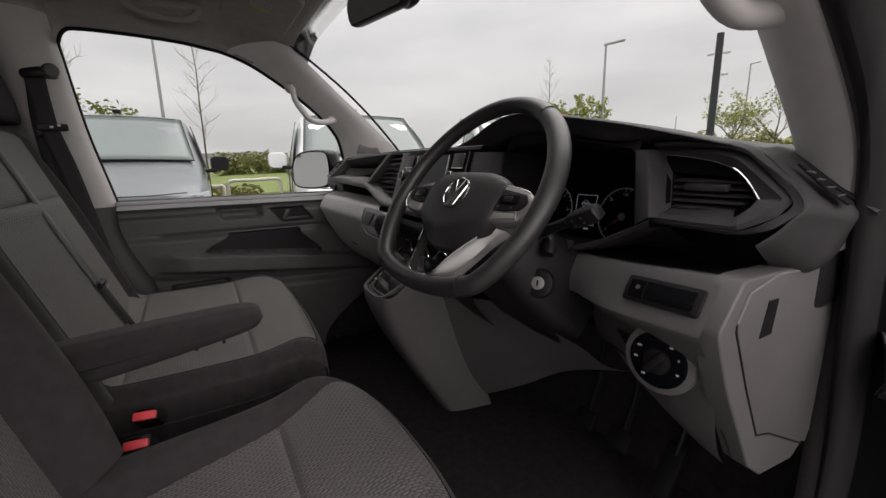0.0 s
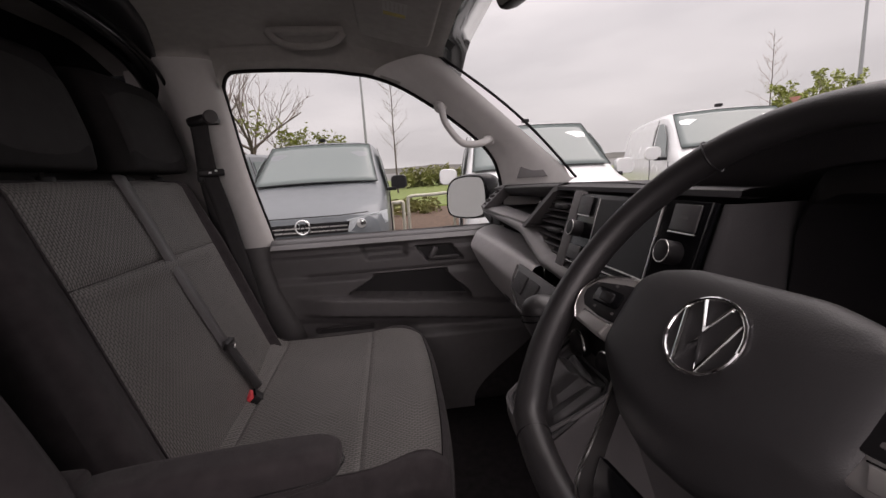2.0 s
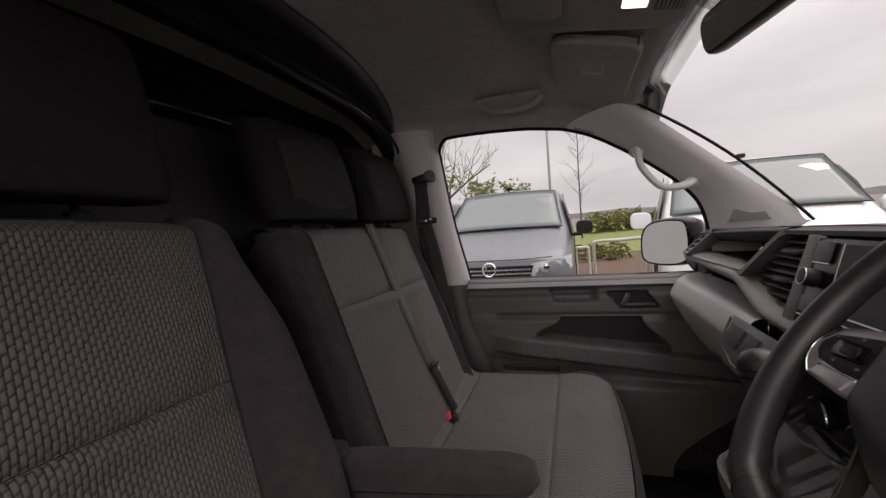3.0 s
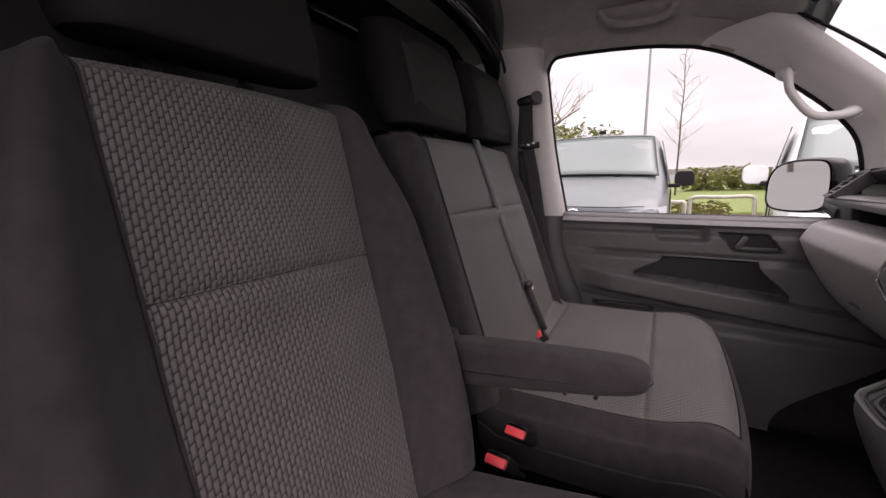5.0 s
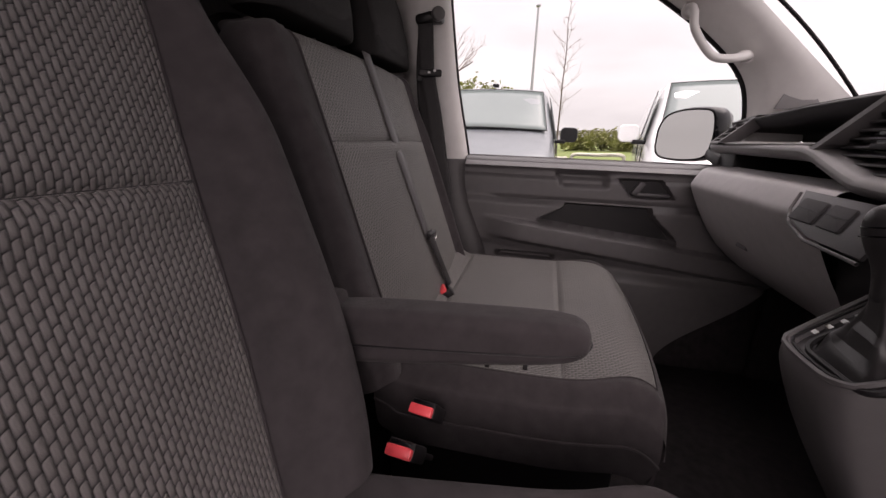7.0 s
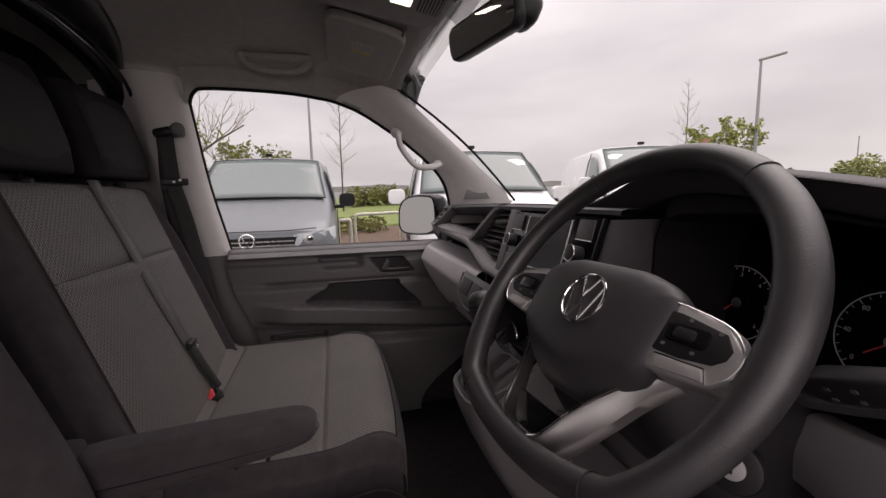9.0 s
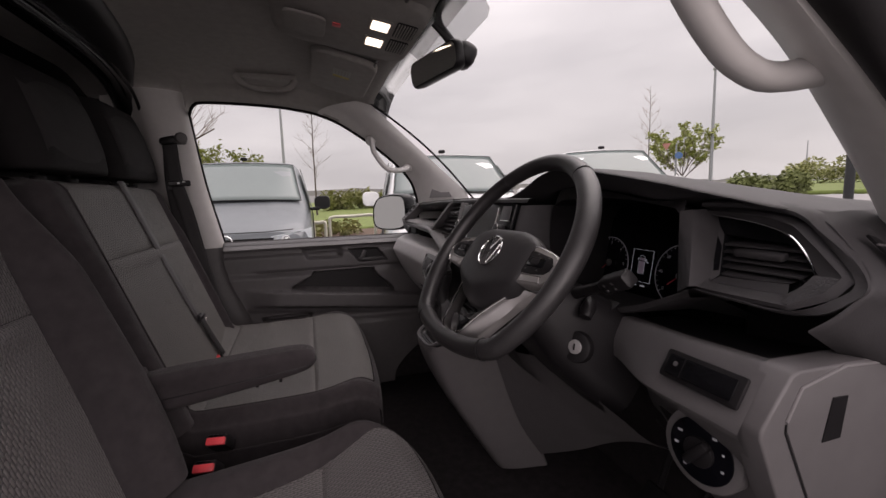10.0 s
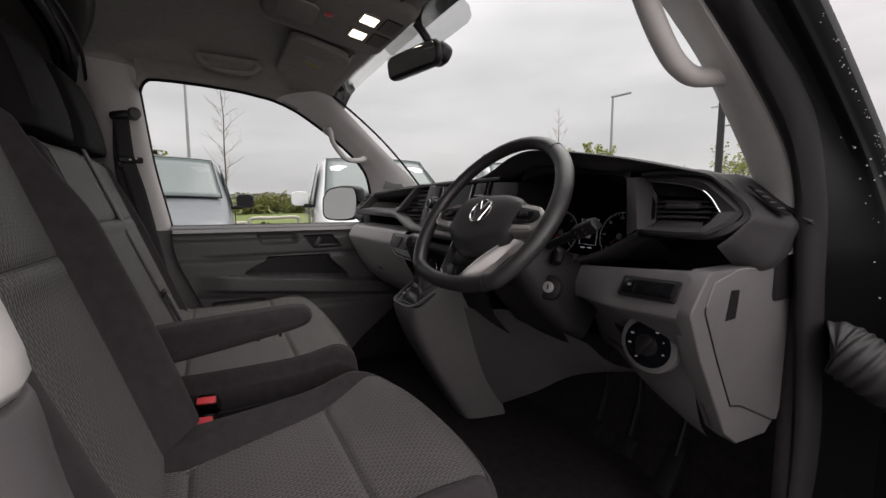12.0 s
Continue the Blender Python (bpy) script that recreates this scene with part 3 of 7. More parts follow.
for a, b in zip(TRIML, SEALL):
    m1 = a.lerp(b, 0.5)
    rows.append([a + Vector((0.002, 0.022, 0)), a + Vector((0.001, 0.004, 0.0)), a.lerp(b, 0.25) + Vector((0.002, -0.007, -0.003)), m1 + Vector((0.004, -0.008, -0.003)), a.lerp(b, 0.8) + Vector((0.003, -0.003, 0)), b + Vector((0.004, 0.010, 0.004)), b + Vector((0.002, 0.03, 0.01))])
structure("trim_door_seal", loft(rows), M_SEAL, "black rubber seal round the open doorway", "door seal", mods=[SUBD(1)])
EDGE = smooth_line([(0.90, 0.20, 1.84), (0.908, 0.30, 1.765), (0.92, 0.41, 1.672), (0.93, 0.528, 1.588), (0.93, 0.684, 1.495), (0.93, 0.869, 1.372), (0.945, 0.97, 1.24), (0.96, 1.01, 1.10), (0.965, 1.02, 0.9), (0.965, 1.0, 0.7), (0.96, 0.95, 0.52)], 66)
rows = []
for a, b in zip(SEALL, EDGE):
    rows.append([a + Vector((0.002, 0.012, 0.003)), a.lerp(b, 0.25) + Vector((-0.004, 0.02, 0.0)), a.lerp(b, 0.55) + Vector((-0.004, 0.014, 0)), a.lerp(b, 0.72), a.lerp(b, 0.78) + Vector((0.004, -0.003, 0)), a.lerp(b, 0.93), b, b + Vector((0.010, 0.012, 0.010)), b + Vector((0.006, 0.05, 0.012))])
ap = structure("wall_hinge_pillar", loft(rows), M_JAMB, "glossy black painted door aperture", "body", mods=[SUBD(1)])
M_DROP = material("water_drops", (0.42, 0.43, 0.45), 0.05, spec=0.8, var=0.02)
rnd = random.Random(4)
bm = bmesh.new()
for k in range(120):
    i = rnd.uniform(3, 32)
    p = EDGE[int(i)].lerp(EDGE[int(i) + 1], i % 1) + Vector((0.003 + rnd.uniform(0, 0.009), rnd.uniform(-0.004, 0.012), rnd.uniform(0, 0.010)))
    q = bmesh.ops.create_icosphere(bm, subdivisions=1, radius=rnd.uniform(0.0005, 0.0014), matrix=Matrix.Translation(p))
for k in range(26):
    i = rnd.uniform(30, 56)
    p = SEALL[int(i)].lerp(EDGE[int(i)], rnd.uniform(0.3, 0.95)) + Vector((0.004, -0.002, 0))
    bmesh.ops.create_icosphere(bm, subdivisions=1, radius=rnd.uniform(0.0006, 0.0020), matrix=Matrix.Translation(p))
part("water_drops", bm, M_DROP, ap, "rain drops on the wet paint")
# footwell sides
for s, nm in ((-1, "trim_kick_panel_left"), (1, "trim_kick_panel_right")):
    structure(nm, boxes(((s * 0.862, 0.96, 0.90), (0.03, 0.40, 0.88), 0.01), *([((-0.905, 0.45, 0.74), (0.03, 0.94, 0.62), 0.01)] if s < 0 else [])), M_FLOOR, "dark carpeted footwell side", "footwell trim")


# ---- passenger door: moulded trim panel ----
def door_x(y, z):
    """How far the panel stands from the centre line."""
    x = 0.825
    x += 0.075 * ss(1.228, 1.262, z)                                   # top roll towards the glass
    x += 0.012 * ss(1.19, 1.205, z) * (1 - ss(1.222, 1.232, z))          # shadow line under the top roll
    slope = 1.045 - 0.105 * (y - 0.0)                                    # the ledge falls towards the front
    ledge = slope - 0.012
    x -= 0.030 * (1 - ss(ledge - 0.002, ledge + 0.012, z)) * ss(ledge - 0.075, ledge - 0.055, z) * ss(-0.20, -0.05, y)
    x -= 0.012 * (1 - ss(1.10, 1.13, z))
    x += 0.010 * ss(ledge - 0.075, ledge - 0.10, z)
    # map pocket behind the ledge
    front = 0.455 - 0.085 * ss(1.0, 1.11, z)
    rear = 0.0 + 0.09 * ss(1.045, 1.11, z)
    inside = ss(rear, rear + 0.012, y) * (1 - ss(front - 0.012, front, y)) * ss(slope - 0.006, slope + 0.004, z) * (1 - ss(1.108, 1.118, z))
    x += 0.05 * inside
    # crease above the pocket
    x += 0.008 * (1 - ss(1.122, 1.134, z)) * ss(1.10, 1.118, z) * ss(-0.19, -0.12, y) * (1 - inside)
    # grip hollow beside the handle
    g = ss(0.045, 0.06, y - (1.22 - z) * 0.5) * (1 - ss(0.20, 0.235, y)) * ss(1.168, 1.180, z) * (1 - ss(1.210, 1.222, z))
    x += 0.022 * g
    # handle recess
    hl = 0.254 + (1.206 - z) * 0.8
    hr = 0.386 + (1.206 - z) * 0.75
    hdl = ss(hl - 0.004, hl + 0.004, y) * (1 - ss(hr - 0.004, hr + 0.004, y)) * ss(1.146, 1.152, z) * (1 - ss(1.200, 1.207, z))
    x += 0.03 * hdl
    # lower bin with a slot at its rear
    slot = ss(-0.135, -0.12, y) * (1 - ss(0.06, 0.08, y)) * ss(0.905, 0.912, z) * (1 - ss(0.922, 0.93, z))
    x += 0.04 * slot
    x -= 0.03 * (1 - ss(0.86, 0.90, z))
    return x, max(inside, hdl, slot)


bm = bmesh.new()
NY, NZ = 150, 130
grid = []
for i in range(NZ + 1):
    z = 0.56 + 0.703 * i / NZ
    fade = 1.0 - 0.30 * ss(0.92, 0.58, z)
    grid.append([])
    for j in range(NY + 1):
        y = -0.262 + 1.0 * fade * j / NY + 0.10 * ss(1.2, 0.85, z) * (1 - j / NY)
        d, dark = door_x(y, z)
        v = bm.verts.new((-d, y, z))
        grid[-1].append((v, dark))
for i in range(NZ):
    for j in range(NY):
        q = (grid[i][j], grid[i][j + 1], grid[i + 1][j + 1], grid[i + 1][j])
        f = bm.faces.new([a[0] for a in q])
door = structure("door_1", bm, [M_DOORTRIM, M_BLACK], "closed passenger door with dark grey moulded trim", "van door")
# flat black sheets set into the map pocket and the handle recess
m = frame_of((-0.8585, 0, 0), (0, 1, 0), (0, 0, 1))
part("pocket_sheet", prism([(0.016, 1.050), (0.095, 1.1075), (0.362, 1.1075), (0.440, 1.008)], 0.002, m), M_BLACK, door, "black sheet in the map pocket", smooth=False)
part("recess_sheet", prism([(0.262, 1.199), (0.384, 1.199), (0.424, 1.153), (0.300, 1.153)], 0.002, frame_of((-0.845, 0, 0), (0, 1, 0), (0, 0, 1))), M_BLACK, door, "black sheet in the handle recess", smooth=False)
# top capping under the glass
rows = []
for j in range(41):
    y = -0.268 + 0.90 * j / 40
    rows.append([(-0.930, y, 1.254), (-0.915, y, 1.2585), (-0.89, y, 1.259), (-0.868, y, 1.254), (-0.855, y, 1.240), (-0.848, y, 1.222), (-0.852, y, 1.212)])
part("door_capping", loft(rows), M_MIDGREY, door, "darker grey top capping", mods=[SUBD(1)])
# pale wedge of the grip hollow and the release lever
m = frame_of((-0.840, 0.345, 1.176), (0, 1, 0), (0, 0, 1))
bm = bmesh.new()
box(bm, (-0.832, 0.318, 1.176), (0.014, 0.022, 0.050), 0.005, turn(-32))
box(bm, (-0.830, 0.365, 1.158), (0.014, 0.10, 0.012), 0.004)
part("release_lever", bm, M_MIDGREY, door, "dark grey release lever")
part("window_slot", boxes(((-0.905, 0.42, 1.2605), (0.014, 0.10, 0.004), 0.001)), M_BLACK, door, "black slot in the capping")
part("door_outer", boxes(((-0.955, 0.18, 0.90), (0.02, 1.15, 0.70), 0.008)), M_PAINT, door, "black painted outer skin")

# mirror outside the passenger window
mir = thing("door_mirror", "black passenger door mirror on its short arm", "wing mirror", loc=(-1.0, 0.60, 1.26))
m = frame_of((-1.105, 0.505, 1.355), (0.80, 0.60, 0), (0.02, -0.04, 1))
MIRO = [(-0.128, -0.045), (-0.120, 0.030), (-0.085, 0.078), (-0.020, 0.096), (0.060, 0.097), (0.105, 0.085), (0.118, 0.030), (0.112, -0.040), (0.085, -0.080), (0.0, -0.092), (-0.085, -0.088), (-0.118, -0.072)]
ol = [Vector(v) for v in smooth_line([(x, y, 0) for x, y in MIRO + MIRO[:1]], 49)[:-1]]
rows = []
for sc, d in ((0.90, -0.004), (0.97, 0.004), (1.0, -0.002), (1.03, -0.02), (1.01, -0.06), (0.90, -0.10), (0.65, -0.125), (0.3, -0.135)):
    rows.append([m @ Vector((p.x * sc, p.y * sc, d)) for p in ol])
part("shell", loft(rows, True, True), M_GLOSS, mir, "black mirror housing")
part("reflector", prism([(p.x * 0.91, p.y * 0.91) for p in ol], 0.003, m), M_MIRROR, mir, "mirror glass", smooth=False)
part("mirror_arm", boxes(((-0.985, 0.60, 1.285), (0.15, 0.08, 0.04), 0.012, turn(0, 12, 0))), M_BLACK, mir)


# ---- seats ----
REC = 0.357


def back_y(z):
    return -0.347 - REC * (z - 1.255)


def seat_back(parent, z0, z1, outer, panel, bol, thick, seam_z, cloth, label_insert, corner=0.05, lift=0.0):
    """A reclined backrest: woven insert between rounded plain bolsters, rounded top and hollow back. outer and panel: functions of height and side that give the edges."""
    nrm = Vector((0, 0.9418, 0.3362))

    def at(x, z, d):
        return Vector((x, back_y(z), z)) + nrm * (d + lift)

    def round_top(z):
        return 0.055 * ss(z1 - corner, z1, z) ** 2.2

    def edge(z, s):
        return outer(z, s) - s * corner * 0.9 * ss(z1 - corner * 1.3, z1, z) ** 2.0

    def groove(z):
        if z >= seam_z:
            return -0.008 * math.exp(-(z - seam_z) / 0.010)
        return -0.007 * math.exp(-(seam_z - z) / 0.003) + 0.0065 * math.exp(-((seam_z - z - 0.018) / 0.020) ** 2)

    zs = [z0 + (z1 - z0) * i / 30 for i in range(31)] + [z1 - k for k in (0.005, 0.010, 0.016, 0.025)]
    zs = sorted(zs + [seam_z + k for k in (-0.04, -0.030, -0.022, -0.016, -0.011, -0.007, -0.004, -0.002, -0.0005, 0, 0.002, 0.005, 0.009, 0.014, 0.02)])
    rows = []
    for z in [z for z in zs if z < z1 - 0.008]:
        a, b = panel(z, -1), panel(z, 1)
        rows.append([at(a + (b - a) * j / 24, z, 0.010 * math.sin(math.pi * j / 24) + groove(z) * math.sin(math.pi * j / 24) ** 0.3 - round_top(z)) for j in range(25)])
    part("backrest_insert", loft(rows), cloth, parent, label_insert)
    a, b = panel(seam_z, -1), panel(seam_z, 1)
    part("cross_seam", sweep([at(a + (b - a) * j / 24, seam_z - 0.0005, 0.0108 * math.sin(math.pi * j / 24) - 0.0085 * math.sin(math.pi * j / 24) ** 0.3) for j in range(25)], 0.0020, 6), M_BELT, parent, "sewn seam")
    for s in (-1, 1):
        rows = []
        for z in zs:
            p, h = panel(z, s), edge(z, s)
            swell = bol * (0.45 + 0.55 * ss(z1 - 0.06, z1 - 0.24, z))
            r = [at(p + (h - p) * u, z, swell * ss(0, 0.62, u) - 0.026 * ss(0.66, 1.0, u) ** 1.6 - 0.004 * (1 - ss(0, 0.06, u)) - round_top(z)) for u in [k / 16 for k in range(17)]]
            e = r[-1]
            k = 1 - ss(z1 - 0.05, z1, z) * 0.7
            r += [e + Vector((s * a, 0, 0)) - nrm * b * k * thick / 0.12 for a, b in ((0.007, 0.015), (0.010, 0.04), (0.006, 0.08), (-0.015, 0.115))]
            rows.append(r)
        part("bolster", loft(rows), M_CLOTH, parent, "plain black cloth side bolster", mods=[SUBD(1)])
        part("seam", sweep([at(panel(z, s), z, -0.001 - round_top(z)) for z in zs if z < z1 - 0.01], 0.0022, 6), M_CLOTH, parent)
    rows = []
    for z in zs:
        a, b = edge(z, -1), edge(z, 1)
        k = 1 - ss(z1 - 0.05, z1, z) * 0.7
        rows.append([at(a + (b - a) * j / 12, z, -thick * k - 0.01 * math.sin(math.pi * j / 12) - round_top(z)) for j in range(13)])
    part("back_shell", loft(rows), M_BLACK, parent, "black back panel")
    rows = []
    for j in range(25):
        a, b = edge(z1 - 0.009, -1), edge(z1 - 0.009, 1)
        p = at(a + (b - a) * j / 24, z1 - 0.009, -round_top(z1 - 0.009))
        rows.append([p, p + Vector((0, -0.014, 0.008)), p + Vector((0, -0.045, 0.010)), p + Vector((0, -0.080, 0.0)), p + Vector((0, -0.10, -0.03))])
    part("top_roll", loft(rows), M_CLOTH, parent, "plain black cloth top edge", mods=[SUBD(1)])
    return at


# headrests: the black seat cloth darkened to imitate shade at the cab's upper rear
M_HEAD = material("shaded_head_cloth", (0.014, 0.0125, 0.013), 0.8, bump=0.4, bump_scale=1500, var=0.12, spec=0.2)
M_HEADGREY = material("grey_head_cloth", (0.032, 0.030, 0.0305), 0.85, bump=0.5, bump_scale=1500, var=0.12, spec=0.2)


def headrest(parent, xc, w, z0, z1, insert, fwd):
    """A padded headrest: rounded block with a plain or a grey face, on two short posts."""
    y = back_y(z0) - 0.012 + fwd
    deep = 0.125
    rows = []
    n = 14
    for i in range(n + 1):
        a = -math.pi / 2 + math.pi * i / n
        z = (z0 + z1) / 2 + (z1 - z0) / 2 * math.copysign(abs(math.sin(a)) ** 0.55, math.sin(a))
        k = 0.55 + 0.45 * max(0.0, math.cos(a)) ** 0.5
        dy = -0.26 * (z - z0)
        rows.append([Vector((xc + px, y + dy - deep / 2 + py + 0.012 * (1 - (2 * px / w) ** 2) * (1 if py > 0 else 0), z)) for px, py in rounded(w * (0.80 + 0.20 * k), deep * k, min(0.055, deep * k * 0.48), 5)])
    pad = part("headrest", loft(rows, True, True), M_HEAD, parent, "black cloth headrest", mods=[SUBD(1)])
    if insert:
        rows = []
        for i in range(11):
            t = i / 10
            z = z0 + 0.014 + (z1 - z0 - 0.035) * t
            hw = w * 0.40
            dy = -0.26 * (z - z0)
            sink = 0.020 * (abs(2 * t - 1) ** 4)
            rows.append([Vector((xc + hw * u, y + dy + 0.0155 - 0.012 * u * u - sink, z)) for u in [(-1 + k / 6) for k in range(13)]])
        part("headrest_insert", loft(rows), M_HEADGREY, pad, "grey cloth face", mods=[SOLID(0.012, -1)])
    for s in (-1, 1):
        a = Vector((xc + s * 0.07, back_y(z0 - 0.03) - 0.055, z0 - 0.05))
        part("headrest_post", sweep([a, a + Vector((0, -0.02, 0.08))], 0.006, 8), M_BLACK, pad)
        part("post_sleeve", disc(pose(a.x, a.y - 0.008, z0 - 0.024), 0.016, 0.016, 12, 0.003), M_BLACK, pad)


drv = thing("driver_seat", "black and grey woven cloth driver's seat with an armrest", "car seat", "front seats", loc=(0.445, -0.05, 0.55))
D_IN = follow([(0.90, 0.348), (0.95, 0.340), (1.10, 0.312), (1.265, 0.292), (1.40, 0.270), (1.53, 0.254)])
D_OUT = follow([(0.90, 0.622), (1.10, 0.626), (1.26, 0.622), (1.45, 0.617), (1.53, 0.615)])
D_RIM = follow([(0.90, 0.225), (0.95, 0.195), (1.02, 0.175), (1.10, 0.167), (1.26, 0.174), (1.42, 0.196), (1.53, 0.206)])
D_WING = follow([(0.90, 0.73), (1.02, 0.762), (1.10, 0.770), (1.26, 0.752), (1.42, 0.698), (1.53, 0.665)])
seat_back(drv, 0.90, 1.525, lambda z, s: D_RIM(z) if s < 0 else D_WING(z), lambda z, s: D_IN(z) if s < 0 else D_OUT(z), 0.056, 0.13, 1.258, M_WEAVE, "grey and black woven cloth", 0.055, 0.013)
headrest(drv, 0.442, 0.350, 1.532, 1.795, False, 0.058)


def cushion(parent, xc, half, panel, mid, y0, y1, seam_y, rear_y, edge, bow, drop, front_h, cloth, label_insert, lean=0.0):
    """A seat cushion: woven top in three pieces, plain rounded sides and front. half and panel: half widths along the depth; mid: height of the middle line."""
    hmax = half(0.1)

    def groove(y, a, p):
        k = 1 - ss(p - 0.012, p, a)
        return -0.008 * k * (math.exp(-((y - seam_y) / 0.006) ** 2) + math.exp(-((y - rear_y) / 0.006) ** 2))

    def spot(x, y):
        a, p, h = abs(x), panel(y), half(y)
        z = mid(y) - lean * x
        z += edge * ss(p - 0.01, p + 0.055, a) * (1 - 0.6 * ss(y1 - 0.10, y1, y))
        z -= 0.040 * ss(h - 0.045, h, a) ** 2
        z += groove(y, a, p)
        return Vector((xc + x, y - bow * (a / hmax) ** 2.6 * ss(0.10, y1, y), z))

    ys = sorted([y0 + (y1 - y0) * i / 36 for i in range(37)] + [c + k for c in (seam_y, rear_y) for k in (-0.012, -0.006, -0.003, 0, 0.003, 0.006, 0.012)] + [y1 - 0.006])
    rows = [[spot(-panel(y) + 2 * panel(y) * j / 28, y) for j in range(29)] for y in ys if y < y1 - 0.012]
    part("cushion_insert", loft(rows), cloth, parent, label_insert)
    for s in (-1, 1):
        rows = []
        for y in ys:
            p, h = panel(y), half(y)
            r = [spot(s * (p + (h - p) * j / 12), y) for j in range(13)]
            e = r[-1]
            r += [e + Vector((s * 0.007, 0, -0.025)), e + Vector((s * 0.006, 0, -0.055)), e + Vector((s * 0.002, 0, -0.062)), e + Vector((s * 0.003, 0, -0.070)), e + Vector((-s * 0.010, 0, -drop))]
            rows.append(r)
        part("cushion_bolster", loft(rows), M_CLOTH, parent, "plain black cloth cushion side", mods=[SUBD(1)])
        part("seam", sweep([spot(s * panel(y), y) + Vector((0, 0, -0.0005)) for y in ys if y < y1 - 0.012], 0.0022, 6), M_CLOTH, parent)
        part("piping", sweep([spot(s * half(y), y) + Vector((s * 0.0065, 0, -0.060)) for y in ys], 0.0026, 6), M_CLOTH, parent, "sewn piping")
    rows, pipe = [], []
    for j in range(41):
        w = half(y1 - 0.012)
        x = -w + 2 * w * j / 40
        e = spot(x, y1 - 0.012)
        rows.append([e, e + Vector((0, 0.012, -0.012)), e + Vector((0, 0.020, -0.035)), e + Vector((0, 0.019, -0.055)), e + Vector((0, 0.015, -0.060)), e + Vector((0, 0.016, -0.068)), e + Vector((0, -0.012, -front_h))])
        pipe.append(e + Vector((0, 0.0185, -0.060)))
    part("cushion_front", loft(rows), M_CLOTH, parent, "plain black cloth cushion front", mods=[SUBD(1)])
    part("piping", sweep(pipe, 0.0026, 6), M_CLOTH, parent, "sewn piping")


XC = 0.462
cushion(drv, XC, follow([(-0.26, 0.235), (-0.15, 0.245), (0.0, 0.262), (0.15, 0.272), (0.24, 0.262), (0.29, 0.225)]), follow([(-0.26, 0.100), (-0.17, 0.110), (-0.06, 0.145), (0.084, 0.182), (0.16, 0.205), (0.22, 0.222), (0.29, 0.205)]),
        follow([(-0.26, 0.892), (-0.20, 0.878), (-0.16, 0.874), (0.0, 0.880), (0.084, 0.890), (0.15, 0.912), (0.20, 0.926), (0.24, 0.926), (0.275, 0.908), (0.29, 0.888)]), -0.26, 0.292, 0.084, -0.172, 0.034, 0.045, 0.15, 0.18, M_WEAVE, "grey and black woven cloth")
part("seat_base", boxes(((XC, -0.03, 0.66), (0.44, 0.46, 0.24), 0.02)), M_BLACK, drv, "black plastic plinth")
# armrest hinged on the inner side of the backrest
rows, low = [], []
for y, zb, zt, w in ((-0.272, 1.022, 1.070, 0.046), (-0.260, 1.010, 1.085, 0.060), (-0.235, 1.008, 1.092, 0.066), (-0.12, 1.024, 1.099, 0.068), (0.0, 1.043, 1.105, 0.068), (0.045, 1.051, 1.107, 0.067), (0.070, 1.057, 1.105, 0.062), (0.082, 1.064, 1.099, 0.052), (0.087, 1.074, 1.091, 0.034)):
    r = min(0.017, (zt - zb) * 0.45, w * 0.45)
    rows.append([Vector((0.155 + a, y, (zb + zt) / 2 + b)) for a, b in rounded(w, zt - zb, r, 4)])
arm = part("armrest", loft(rows, True, True), M_CLOTH, drv, "black cloth folding armrest", mods=[SUBD(1)])
part("armrest_seam", sweep(smooth_line([(0.1885, -0.250, 1.040), (0.1892, -0.12, 1.052), (0.1892, 0.0, 1.064), (0.187, 0.05, 1.069), (0.180, 0.077, 1.073), (0.155, 0.0895, 1.076), (0.128, 0.077, 1.073)], 40), 0.0013, 6), M_BLACK, arm)
for yy in (-0.035, 0.012):
    part("armrest_catch", boxes(((0.170, yy, 1.041 + 0.09 * (yy + 0.035)), (0.020, 0.006, 0.010), 0.001)), M_BLACK, arm)
part("armrest_hinge", boxes(((0.165, -0.265, 1.065), (0.06, 0.05, 0.08), 0.012)), M_CLOTH, arm)

bench = thing("passenger_bench", "two-person bench seat in grey woven cloth with black edges", "car seat", "front seats", loc=(-0.33, -0.05, 0.55))
B_RIM = follow([(0.90, 0.072), (1.06, 0.072), (1.25, 0.062), (1.48, 0.050), (1.52, 0.045)])
B_IN = follow([(0.90, -0.036), (1.03, -0.040), (1.3, -0.052), (1.51, -0.056)])
seat_back(bench, 0.90, 1.512, lambda z, s: B_RIM(z) if s > 0 else -0.668, lambda z, s: B_IN(z) if s > 0 else -0.628, 0.020, 0.12, 1.302, M_WEAVE_FINE, "grey woven cloth", 0.045)
for xc in (-0.162, -0.560):
    headrest(bench, xc, 0.340, 1.512, 1.755, True, 0.030)
cushion(bench, -0.362, lambda y: 0.366 - 0.02 * ss(0.15, 0.28, y), lambda y: 0.328 - 0.034 * ss(0.10, 0.26, y), follow([(-0.26, 0.950), (-0.22, 0.935), (-0.195, 0.925), (0.0, 0.925), (0.078, 0.928), (0.16, 0.937), (0.21, 0.936), (0.245, 0.922), (0.27, 0.900)]), -0.26, 0.270, 0.078, -0.198, 0.008, 0.025, 0.13, 0.15, M_WEAVE_FINE, "grey woven cloth", 0.055)
part("seat_base", boxes(((-0.35, -0.03, 0.66), (0.62, 0.44, 0.24), 0.02)), M_BLACK, bench, "black plastic plinth")


